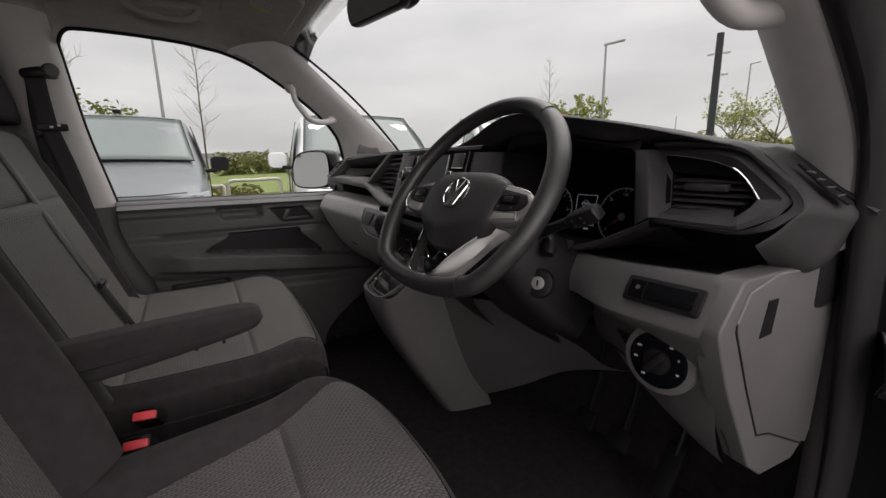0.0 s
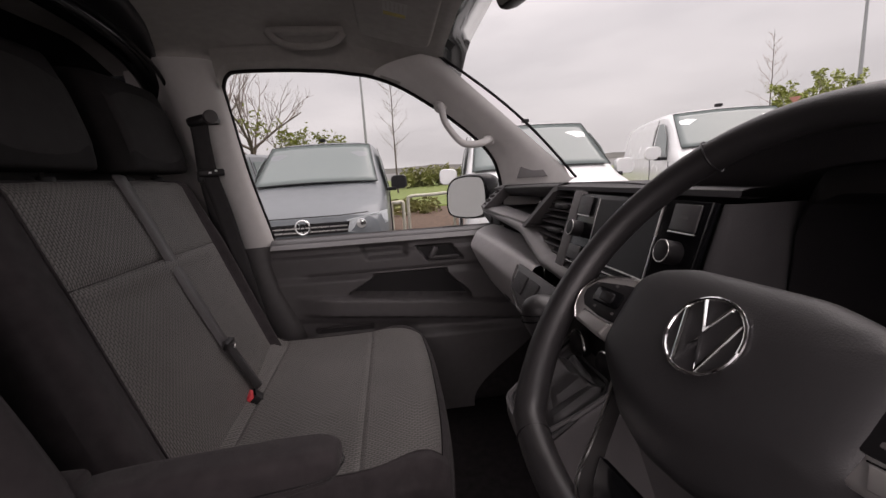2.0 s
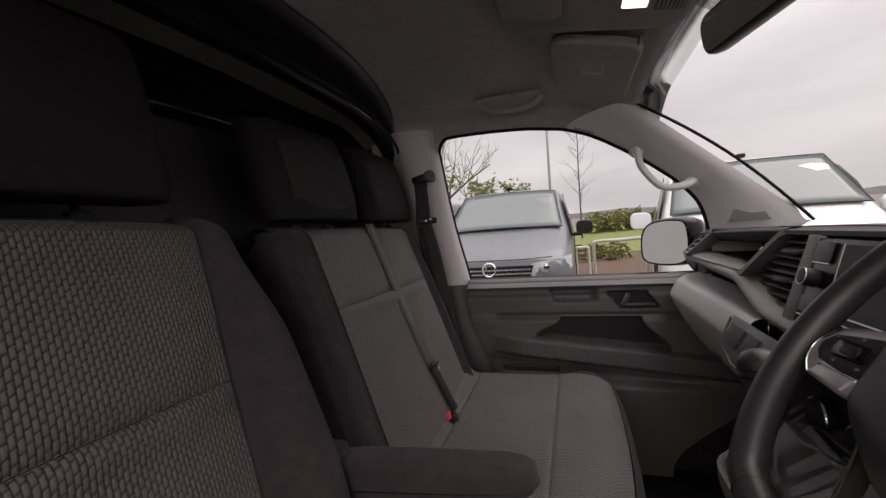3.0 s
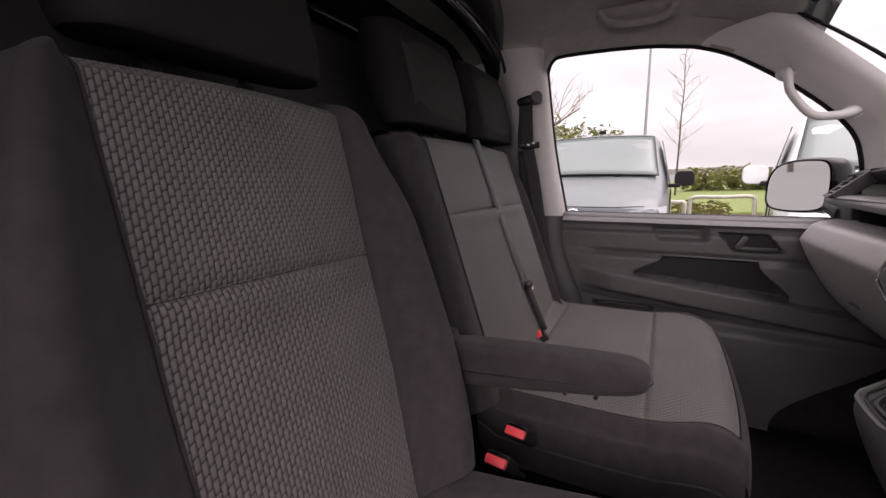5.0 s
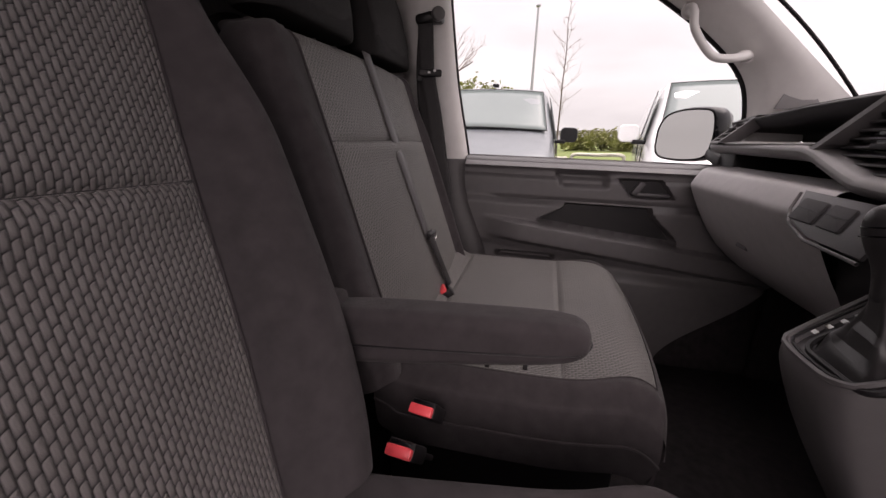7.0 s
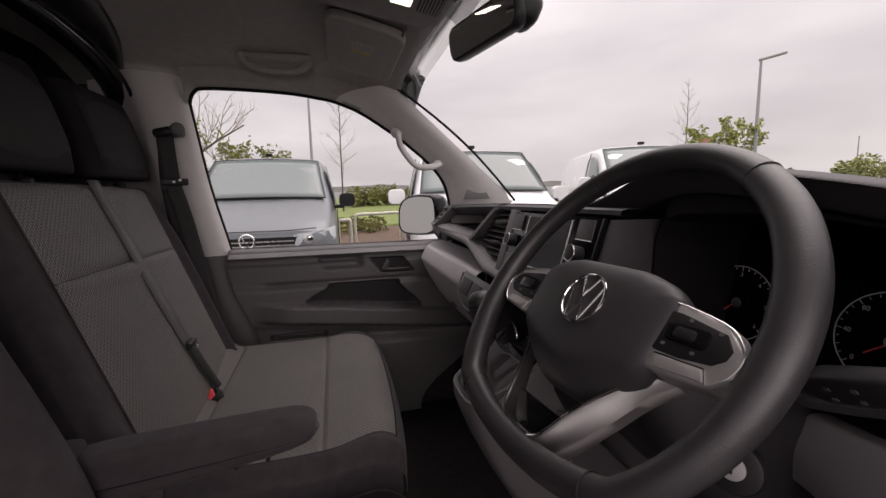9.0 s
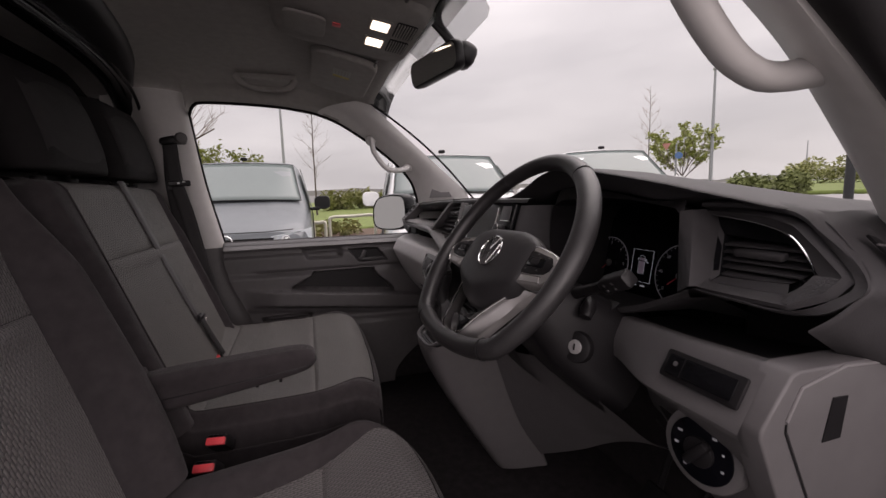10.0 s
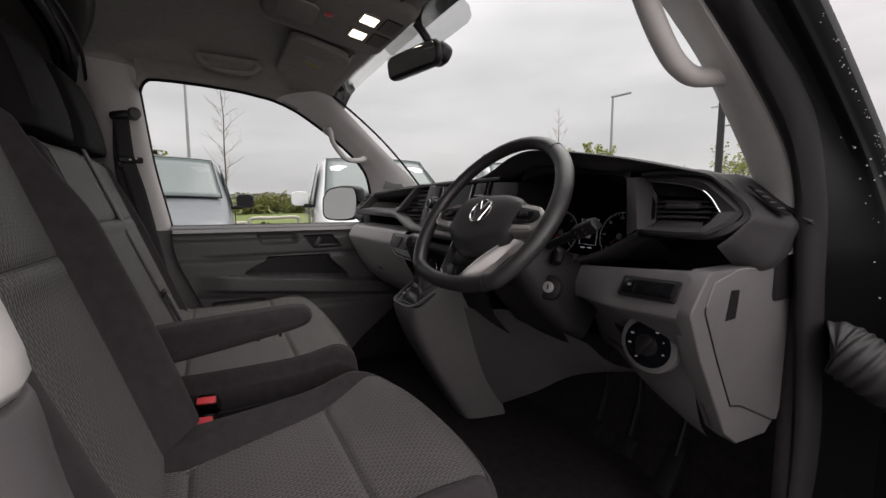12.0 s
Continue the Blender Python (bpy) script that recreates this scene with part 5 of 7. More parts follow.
# pale upright bar and the radio
part("facia_bar", prism([(-0.078, 0), (-0.046, 0), (-0.040, 0.146), (-0.070, 0.146)], 0.012, frame_of((0, facia_y(1.268), 1.268), (1, 0, 0), (0, 0.29, 1)), 0.003), M_STRIP, dash, "grey upright bar")
radio = part("radio", prism([(-0.044, 0), (0.270, 0), (0.276, 0.142), (-0.040, 0.142)], 0.010, frame_of((0, facia_y(1.268), 1.268), (1, 0, 0), (0, 0.29, 1)), 0.003), M_GLOSS, dash, "gloss black radio")
RM = frame_of((0.115, facia_y(1.268) - 0.0115, 1.268 + 0.003), (1, 0, 0), (0, 0.29, 1))


def radio_at(x, y, d=0.0):
    return RM @ Matrix.Translation((x - 0.053, y, d))


part("screen", prism(rounded(0.158, 0.098, 0.004), 0.001, radio_at(0.056, 0.085)), M_SCREEN, radio, "dark screen", smooth=False)
for s in (-1, 1):
    xx = 0.056 + s * 0.081
    part("screen_edge", boxes(((0, 0, 0), (0.002, 0.100, 0.002))), M_SATIN, radio, smooth=False).matrix_basis = radio_at(xx, 0.085)
part("screen_edge", boxes(((0, 0, 0), (0.164, 0.002, 0.002))), M_SATIN, radio, smooth=False).matrix_basis = radio_at(0.056, 0.034)
for xx in (-0.072, 0.182):
    for k, yy in enumerate((0.121, 0.036)):
        part("key", prism(rounded(0.044, 0.032 if k == 0 else 0.026, 0.002), 0.002, radio_at(xx, yy), 0.0008), M_MIDGREY, radio, "dark grey key")
        part("key_line", prism(rounded(0.046, 0.0016, 0.0005), 0.0018, radio_at(xx, yy - 0.018)), M_SATIN, radio, smooth=False)
        part("key_legend", prism(rounded(0.014, 0.003, 0.001), 0.0006, radio_at(xx, yy, 0.0022)), M_GREY, radio, smooth=False)
    kn = part("knob", disc(radio_at(xx, 0.078), 0.0142, 0.020, 28, 0.002), M_BLACK, radio, "black volume knob")
    part("knob_ring", ring(radio_at(xx, 0.078, 0.0195), 0.0132, 0.0009, 28), M_SATIN, kn)
for k in range(5):
    part("lower_key", prism(rounded(0.040, 0.012, 0.002), 0.002, radio_at(-0.030 + 0.043 * k, 0.014), 0.0006), M_BLACK, radio)
part("slot_line", prism(rounded(0.22, 0.0018, 0.0006), 0.0022, radio_at(0.055, 0.0235)), M_SATIN, radio, smooth=False)

# glove box: grey, bulging, tucked in below
GB = [(0.57, 1.262), (0.50, 1.257), (0.478, 1.254), (0.470, 1.250), (0.466, 1.244), (0.448, 1.212), (0.446, 1.204), (0.450, 1.194), (0.462, 1.165), (0.495, 1.10), (0.540, 1.03), (0.62, 0.96), (0.70, 0.93)]
rows = []
for j in range(33):
    x = -0.905 + 0.765 * j / 32
    k = ss(-0.74, -0.91, x)
    rows.append([(x, y + 0.05 * k, z) for y, z in GB])
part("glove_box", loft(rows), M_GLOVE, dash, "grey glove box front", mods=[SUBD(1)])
part("glove_lock", boxes(((-0.50, 0.512, 1.085), (0.05, 0.012, 0.022), 0.003, turn(-25))), M_MIDGREY, dash, "dark grey lock tab")
m = frame_of((-0.105, 0.4515, 1.222), (1, 0.01, -0.02), (0, 0.49, 0.87))
part("socket_panel", prism([(-0.100, 0.026), (0.12, 0.026), (0.12, -0.050), (0.0, -0.048), (-0.070, -0.030)], 0.006, m, 0.002), M_MIDGREY, dash, "dark socket panel")
part("socket_rim", sweep([m @ Vector((x, y, 0.004)) for x, y in ((-0.108, 0.020), (-0.098, -0.012), (-0.074, -0.034), (-0.005, -0.053), (0.12, -0.056))], 0.0028, 6), M_GREY, dash, "pale raised edge")
for k in range(2):
    part("socket_cover", prism(rounded(0.062 if k == 0 else 0.05, 0.040, 0.003), 0.004, m @ Matrix.Translation((-0.044 + 0.070 * k, -0.008, 0.006)), 0.001), M_DASH, dash)
    part("socket_line", prism(rounded(0.060 if k == 0 else 0.048, 0.0016, 0.0005), 0.0045, m @ Matrix.Translation((-0.044 + 0.070 * k, -0.006, 0.0062))), M_BLACK, dash, smooth=False)
# centre stack below the strip, with the heater dials
rows = []
for j in range(13):
    x = -0.14 + 0.46 * j / 12
    rows.append([(x, 0.55, 1.245), (x, 0.512, 1.225), (x, 0.498, 1.19), (x, 0.494, 1.12), (x, 0.51, 1.06), (x, 0.59, 0.98), (x, 0.70, 0.90)])
part("centre_console_face", loft(rows), M_BLACK, dash, "black centre stack", mods=[SUBD(1)])
for k, xx in enumerate((0.04, 0.135, 0.23)):
    m = frame_of((xx, 0.495, 1.150), (1, 0, 0), (0, 0.04, 1))
    d = part("heater_dial", disc(m, 0.026, 0.016, 28, 0.003), M_BLACK, dash, "black heater dial")
    part("dial_ring", ring(m @ Matrix.Translation((0, 0, 0.012)), 0.0265, 0.0022, 32), M_CHROME, d, "chrome ring")

# instrument binnacle: hood underside, opening and the walls that run back from it
ARCH = [(0.303, 0.60, 1.222), (0.304, 0.60, 1.30), (0.308, 0.60, 1.372), (0.322, 0.60, 1.402), (0.350, 0.60, 1.414), (0.45, 0.60, 1.419), (0.54, 0.603, 1.414), (0.605, 0.611, 1.4035), (0.620, 0.615, 1.400), (0.627, 0.616, 1.391), (0.634, 0.608, 1.352), (0.650, 0.590, 1.283)]
arch = []
for a, b in zip(ARCH, ARCH[1:]):
    arch += [Vector(a).lerp(Vector(b), k / 4) for k in range(4)]
arch.append(Vector(ARCH[-1]))
rows = []
for p in arch:
    up = ss(1.36, 1.40, p.z)
    hang = Vector((p.x, lip_y(p.x) + 0.042, hood_z(p.x) - 0.0395 * lip_drop(p.x)))
    lead = p.lerp(hang, up) if up > 0 else p + Vector((0, 0.002, 0))
    rows.append([lead, lead.lerp(p, 0.9), p, p + Vector((0, 0.004, 0)), Vector((p.x * 0.985 + 0.007, 0.68, 1.217 + (p.z - 1.217) * 0.97)), Vector((p.x * 0.97 + 0.014, 0.765, 1.218 + (p.z - 1.218) * 0.94))])
part("binnacle_shroud", loft(rows), M_BLACK, dash, "black instrument shroud")
# straight column between the instruments and the outer vent
rows = []
for k in range(9):
    t = k / 8
    o = Vector((0.627, 0.615, 1.396)).lerp(Vector((0.654, 0.588, 1.281)), t)
    c = Vector((0.640, 0.630, 1.398)).lerp(Vector((0.689, 0.569, 1.299)), t)
    rows.append([o + Vector((-0.002, 0.060, 0)), o + Vector((-0.001, 0.006, 0)), o, o.lerp(c, 0.12) + Vector((0, -0.002, 0)), o.lerp(c, 0.88) + Vector((0, -0.002, 0)), c, c + Vector((0.002, 0.006, 0)), c + Vector((0.002, 0.05, 0))])
part("binnacle_column", loft(rows), M_DASH, dash, "dark grey column beside the instruments")
clus = part("instrument_panel", prism([(-0.19, 0), (0.19, 0), (0.19, 0.12), (0.12, 0.19), (-0.12, 0.19), (-0.19, 0.12)], 0.006, frame_of((0.450, 0.742, 1.205), (1, 0, 0), (0, 0.16, 1)), 0.002), M_SCREEN, dash, "dark glossy instrument panel")
CM = frame_of((0.421, 0.7335, 1.209), (1, 0, 0), (0, 0.16, 1))
M_DIM = material("dim_marking", (0.4, 0.4, 0.42), 0.5, var=0.02, emit=((0.85, 0.88, 1.0), 0.02))
for xx, r, hi, step in ((-0.096, 0.058, 7, 1), (0.096, 0.058, 7, 40)):
    dm = CM @ Matrix.Translation((xx, 0.060, 0.0005))
    dial = part("gauge", ring(dm, r, 0.0007, 48), M_DIM, clus, "round gauge")
    part("gauge_hub", disc(dm, 0.008, 0.003, 20, 0.001), M_SATIN, dial)
    for k in range(25):
        a = radians(220 - 260 * k / 24)
        ln = 0.006 if k % 4 == 0 else 0.003
        bm = boxes(((0, 0, 0), (ln, 0.0008, 0.0006)))
        bmesh.ops.transform(bm, matrix=dm @ Matrix.Rotation(a, 4, "Z") @ Matrix.Translation((r - 0.004, 0, 0.0005)), verts=bm.verts)
        part("tick", bm, M_DIM, dial, smooth=False)
    for k in range(hi):
        a = radians(220 - 260 * k / (hi - 1))
        text_part("numeral", str(k * step), 0.0085, dm @ Matrix.Translation(((r - 0.013) * math.cos(a), (r - 0.013) * math.sin(a), 0.0006)), M_DIM, dial)
    bm = boxes(((0, 0, 0), (0.03, 0.0016, 0.001)))
    bmesh.ops.transform(bm, matrix=dm @ Matrix.Rotation(radians(220), 4, "Z") @ Matrix.Translation((0.016, 0, 0.0022)), verts=bm.verts)
    part("needle", bm, M_RED, dial, "red needle", smooth=False)
sm = CM @ Matrix.Translation((0.002, 0.066, 0.001)) @ Matrix.Diagonal((1.15, 1.0, 1, 1))
scr = part("display", boxes(((0, 0, 0), (0.046, 0.066, 0.001))), M_SCREEN, clus, "lit driver display", smooth=False)
scr.matrix_basis = sm
M_LIT = material("lit_lines", (0.2, 0.21, 0.22), 0.5, emit=((0.8, 0.85, 0.95), 0.16))
for c, s in (((0, 0.033), (0.048, 0.0007)), ((0, -0.033), (0.048, 0.0007)), ((-0.0235, 0), (0.0007, 0.066)), ((0.0235, 0), (0.0007, 0.066))):
    bm = boxes(((0, 0, 0), (*s, 0.0006)))
    bmesh.ops.transform(bm, matrix=sm @ Matrix.Translation((*c, 0.001)), verts=bm.verts)
    part("display_line", bm, M_LIT, scr, smooth=False)
IM = sm @ Matrix.Translation((0, 0.002, 0.001))
M_VIOLET = material("violet_grey_icon", (0.3, 0.26, 0.32), 0.5, emit=((0.6, 0.5, 0.62), 0.055))
part("van_icon", prism([(-0.0058, -0.0175), (0.0058, -0.0175), (0.0062, 0.007), (-0.0062, 0.007)], 0.0008, IM), M_VIOLET, scr, smooth=False)
part("icon_outline", sweep([IM @ Vector((x, y, 0.001)) for x, y in ((-0.0068, -0.0185), (0.0068, -0.0185), (0.0072, 0.012), (0.0055, 0.0175), (0.002, 0.019), (-0.002, 0.019), (-0.0055, 0.0175), (-0.0072, 0.012))], 0.00035, 4, True), M_LIT, scr)
part("icon_cab", prism([(-0.0050, 0.009), (0.0050, 0.009), (0.0046, 0.0145), (-0.0046, 0.0145)], 0.0008, IM), M_VIOLET, scr, smooth=False)
part("door_icon", prism([(0.0075, 0.008), (0.0145, 0.0045), (0.0150, 0.0058), (0.008, 0.0095)], 0.0008, IM), M_LIT, scr, smooth=False)
for xx in (-0.0092, 0.0088):
    part("icon_mirror", prism([(xx - 0.001, 0.010), (xx + 0.001, 0.010), (xx + 0.001, 0.013), (xx - 0.001, 0.013)], 0.0008, IM), M_LIT, scr, smooth=False)
for k, (xx, w) in enumerate(((-0.012, 0.012), (0.008, 0.010))):
    bm = boxes(((0, 0, 0), (w, 0.003, 0.0006)))
    bmesh.ops.transform(bm, matrix=sm @ Matrix.Translation((xx, -0.041, 0.001)), verts=bm.verts)
    part("display_line", bm, M_LIT, scr, smooth=False)
# cheek panel that runs from the radio back to the instruments
rows = []
for i in range(9):
    z = 1.232 + 0.172 * i / 8
    y0 = facia_y(z)
    rows.append([(0.270, y0 + 0.01, z), (0.280, y0 - 0.006, z), (0.287, y0 + 0.002, z), (0.300, y0 + 0.06, z), (0.305, 0.66, z), (0.300, 0.72, z)])
part("binnacle_cheek", loft(rows), M_DASH, dash, "soft black cheek beside the instruments", mods=[SUBD(1)])


# driver's outer vent: nested outlines (x, z) on a leaning face
def vent_at(x, z, d=0.0):
    return Vector((x + 0.010, 0.585 + 0.7 * (z - 1.3) + d, z + 0.003))


MOUTH = [(0.655, 1.359), (0.700, 1.356), (0.740, 1.353), (0.760, 1.349), (0.774, 1.341), (0.785, 1.328), (0.777, 1.319), (0.765, 1.310), (0.720, 1.307), (0.680, 1.306)]
RIM = [(0.632, 1.387), (0.675, 1.383), (0.718, 1.376), (0.750, 1.366), (0.774, 1.350), (0.7975, 1.327), (0.789, 1.314), (0.7755, 1.301), (0.723, 1.300), (0.679, 1.300)]
CREST = [(0.629, 1.393), (0.675, 1.391), (0.724, 1.386), (0.757, 1.377), (0.783, 1.360), (0.826, 1.330), (0.816, 1.312), (0.789, 1.295), (0.730, 1.2945), (0.679, 1.295)]
DALE = [(0.627, 1.396), (0.675, 1.396), (0.731, 1.391), (0.765, 1.382), (0.793, 1.363), (0.836, 1.329), (0.826, 1.308), (0.793, 1.290), (0.732, 1.290), (0.678, 1.2915)]
LIP = [(0.600, 1.425), (0.665, 1.420), (0.735, 1.401), (0.773, 1.388), (0.805, 1.368), (0.848, 1.328), (0.838, 1.305), (0.806, 1.277), (0.738, 1.285), (0.676, 1.288)]


def ring_in(pts, d):
    q = [vent_at(x, z, d) for x, z in pts]
    out = []
    for k, c in enumerate(q):
        a, b = q[k - 1] - c, q[(k + 1) % len(q)] - c
        la, lb = min(0.006, a.length * 0.3), min(0.006, b.length * 0.3)
        a, b = c + a.normalized() * la, c + b.normalized() * lb
        out += [a, c.lerp(a, 0.35).lerp(c.lerp(b, 0.35), 0.25), c.lerp(a, 0.35).lerp(c.lerp(b, 0.35), 0.75), b]
    return out


def line_in(pts, d, n=40):
    return smooth_line([vent_at(x, z, d) for x, z in pts], n)


V = part("driver_vent", loft([ring_in(RIM, 0.018), ring_in(RIM, 0.022), ring_in(MOUTH, 0.034), ring_in(MOUTH, 0.075)], True), M_GLOSS, dash, "gloss black air outlet")
bm = bmesh.new()
bm.faces.new([bm.verts.new(v) for v in ring_in(MOUTH, 0.074)])
part("outlet_back", bm, M_BLACK, V)
for a, b in ((0, 9), (9, 8), (8, 7)):
    bm = bmesh.new()
    bm.faces.new([bm.verts.new(vent_at(*p)) for p in ((*RIM[a], 0.0205), (*RIM[b], 0.0205), (*MOUTH[b], 0.0325), (*MOUTH[a], 0.0325))])
    part("outlet_bevel", bm, M_DASH, V, "dark grey bevel", smooth=False)
for k in range(5):
    z = 1.3105 + 0.0094 * k
    a = 0.672 - 0.016 * (z - 1.305) / 0.05 + 0.002
    b = (0.765 + 0.020 * (z - 1.310) / 0.018 if z < 1.328 else 0.785 - 0.016 * (z - 1.328) / 0.018) - 0.002
    bm = bmesh.new()
    box(bm, ((a + b) / 2 + 0.010, vent_at((a + b) / 2, z, 0.050).y, z + 0.003), (b - a, 0.034, 0.0032), 0.0012, turn(10))
    part("slat", bm, M_DASH, V, "dark grey slat")
bm = bmesh.new()
box(bm, (0.728, vent_at(0.718, 1.338, 0.030).y, 1.341), (0.062, 0.014, 0.011), 0.004, turn(10), 3)
part("tab", bm, M_DASH, V, "adjusting tab")
part("chrome_line", sweep(line_in(RIM[:6], 0.0105, 30), 0.0014, 6), M_CHROME, V, "thin chrome line")
part("vent_frame", loft([ring_in(RIM, 0.030), ring_in(RIM, 0.015), ring_in(RIM, 0.012), ring_in(CREST, 0.001), ring_in(CREST, -0.001), ring_in(DALE, 0.004), ring_in(DALE, 0.03)], True), M_DASH, dash, "dark moulded vent frame")
# leather-grained patch at the frame's outer corner
grain = material("grained_black_plastic", (0.032, 0.030, 0.032), 0.42, bump=1.0, bump_scale=420, var=0.2)
pa = [vent_at(x, z, 0.0045) for x, z in ((0.800, 1.328), (0.826, 1.328), (0.819, 1.313), (0.797, 1.296), (0.783, 1.297), (0.793, 1.312))]
bm = bmesh.new()
bm.faces.new([bm.verts.new(v + Vector((0, -0.004, 0))) for v in pa])
part("grain_patch", bm, grain, dash, "leather-grained corner", smooth=False)
# black moulding between the frame and the hood's lip, tucked under below
dale, lip = line_in(DALE, 0.005, 61), line_in(LIP, -0.004, 61)
rows = []
for k in range(61):
    a, b = dale[k], lip[k]
    low = ss(40, 46, k)
    hood = 1 - ss(24, 33, k)
    b = b.lerp(a + Vector((0, 0, -0.004)), low)
    under = Vector((a.x, max(a.y + 0.02, lip_y(a.x) + 0.045), hood_z(a.x) - 0.040 * lip_drop(a.x)))
    side = [a, a + Vector((0, -0.006, 0)), a.lerp(b, 0.5) + Vector((0, -0.002, 0)), b.lerp(a, 0.10), b, b + Vector((0, 0.010, -0.003 * low)), b + Vector((0.004, 0.035, -0.004 * low)), b + Vector((0, 0.12, -0.004 * low))]
    over = [a, a + Vector((0, -0.006, 0.001)), a + Vector((0, -0.010, 0.004)), a + Vector((0, -0.010, 0.008)), a + Vector((0, -0.004, 0.012)), a + Vector((0, 0.012, 0.013)), under, under + Vector((0, 0.08, 0))]
    rows.append([p.lerp(q, hood) for p, q in zip(side, over)])
part("vent_moulding", loft(rows), M_DASH, dash, "soft black moulding round the vent")
# lip under the instruments, rising to the vent frame
lip_z = follow([(0.20, 1.213), (0.40, 1.213), (0.45, 1.215), (0.50, 1.222), (0.555, 1.238), (0.60, 1.256), (0.646, 1.277), (0.700, 1.300)])
lip_f = follow([(0.20, 0.605), (0.45, 0.604), (0.52, 0.600), (0.60, 0.592), (0.646, 0.584), (0.692, 0.564), (0.700, 0.562)])
rows = []
for j in range(37):
    x = 0.235 + 0.458 * j / 36
    vt, y0 = lip_z(x), lip_f(x)
    rows.append([(x, 0.765, 1.213), (x, y0 + 0.014, vt - 0.001), (x, y0 + 0.010, vt), (x, y0 + 0.001, vt - 0.001), (x, y0, vt - 0.003), (x, y0 + 0.002, vt - 0.010), (x, y0 + 0.008, vt - 0.013), (x, 0.72, vt - 0.02)])
part("vent_shelf", loft(rows), M_DASH, dash, "black lip below the instruments")
part("shelf_back", boxes(((0.765, 0.73, 1.235), (0.19, 0.06, 0.11), 0.01)), M_BLACK, dash)
# end of the dashboard, running out to a point, with its small side outlet
IN = [vent_at(0.768, 1.390), vent_at(0.790, 1.379), vent_at(0.818, 1.357), vent_at(0.848, 1.328, -0.003), vent_at(0.840, 1.306, -0.003), vent_at(0.829, 1.290), vent_at(0.818, 1.277)]
OUT = [Vector(p) for p in ((0.785, 0.70, 1.397), (0.812, 0.685, 1.380), (0.843, 0.682, 1.353), (0.880, 0.682, 1.318), (0.876, 0.675, 1.290), (0.858, 0.664, 1.240), (0.818, 0.664, 1.228))]
il, ol = smooth_line(IN, 25), smooth_line(OUT, 25)
rows = []
for a, b in zip(il, ol):
    rows.append([a + Vector((0, 0.02, 0)), a, a.lerp(b, 0.08) + Vector((0, -0.001, 0)), a.lerp(b, 0.5), a.lerp(b, 0.94), b, b + Vector((-0.004, 0.03, -0.001)), b + Vector((-0.02, 0.16, -0.003))])
part("dash_end", loft(rows), M_DASH, dash, "soft black dashboard end", mods=[SUBD(1)])
om = frame_of((0.8545, 0.650, 1.3475), (0.055, 0.012, -0.048), (-0.008, 0.045, 0.006))
so = part("side_outlet", prism([(-0.036, 0.006), (-0.030, 0.013), (0.036, 0.012), (0.034, -0.006), (0.012, -0.014)], 0.003, om @ Matrix.Translation((0, 0, 0.0015)), 0.001), M_RUBBER, dash, "black side window outlet")
for k in range(4):
    part("side_slat", sweep([om @ Vector((-0.016 + 0.013 * k, 0.012, 0.0052)), om @ Vector((-0.022 + 0.014 * k, -0.004 - 0.002 * k, 0.0052))], 0.0013, 5), M_GREY, so)

# grey lower panel on the driver's side
DL = [(0.580, 1.2430), (0.570, 1.2450), (0.559, 1.2465), (0.5545, 1.2462), (0.5520, 1.2445), (0.547, 1.239), (0.529, 1.212), (0.511, 1.180), (0.5085, 1.174), (0.5105, 1.166), (0.526, 1.145), (0.556, 1.10), (0.570, 1.05), (0.582, 1.00), (0.600, 0.960), (0.625, 0.940)]
rows = []
for j in range(31):
    x = 0.528 + 0.280 * j / 30
    up = 0.065 * ss(0.82, 0.56, x)
    lift = -0.009 - 0.027 * max(0.0, min(1.0, (0.80 - x) / 0.27))
    back = float(np.interp(x, (0.528, 0.68, 0.795, 0.83), (0.042, 0.0055, -0.009, -0.012)))
    row = []
    for y, z in DL:
        zz = z if z > 1.15 else 1.15 - (1.15 - z) * (1 - up / 0.205)
        zz += lift * ss(1.12, 1.20, z)
        row.append((x, y + 0.010 + back + 0.022 * ss(0.66, 0.528, x) * ss(1.215, 1.175, z) + (0.80 - x) * 0.05 * ss(1.16, 1.12, z), zz))
    rows.append(row)
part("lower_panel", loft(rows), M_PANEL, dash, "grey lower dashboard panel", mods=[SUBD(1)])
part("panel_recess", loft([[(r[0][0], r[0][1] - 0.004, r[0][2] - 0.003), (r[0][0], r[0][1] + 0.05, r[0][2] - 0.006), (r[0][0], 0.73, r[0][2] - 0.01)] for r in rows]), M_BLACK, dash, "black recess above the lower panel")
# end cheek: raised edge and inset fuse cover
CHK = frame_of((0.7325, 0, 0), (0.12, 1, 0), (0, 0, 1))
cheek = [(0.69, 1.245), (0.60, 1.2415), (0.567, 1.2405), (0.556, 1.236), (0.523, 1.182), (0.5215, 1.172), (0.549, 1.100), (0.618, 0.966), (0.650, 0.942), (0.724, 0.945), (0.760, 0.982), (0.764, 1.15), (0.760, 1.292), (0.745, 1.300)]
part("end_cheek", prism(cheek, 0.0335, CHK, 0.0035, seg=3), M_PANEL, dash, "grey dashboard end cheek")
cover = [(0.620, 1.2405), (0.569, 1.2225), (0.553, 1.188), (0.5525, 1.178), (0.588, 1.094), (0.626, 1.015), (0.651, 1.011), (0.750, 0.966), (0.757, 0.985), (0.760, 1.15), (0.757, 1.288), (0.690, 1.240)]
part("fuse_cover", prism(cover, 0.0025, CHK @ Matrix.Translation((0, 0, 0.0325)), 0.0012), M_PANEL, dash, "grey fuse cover")
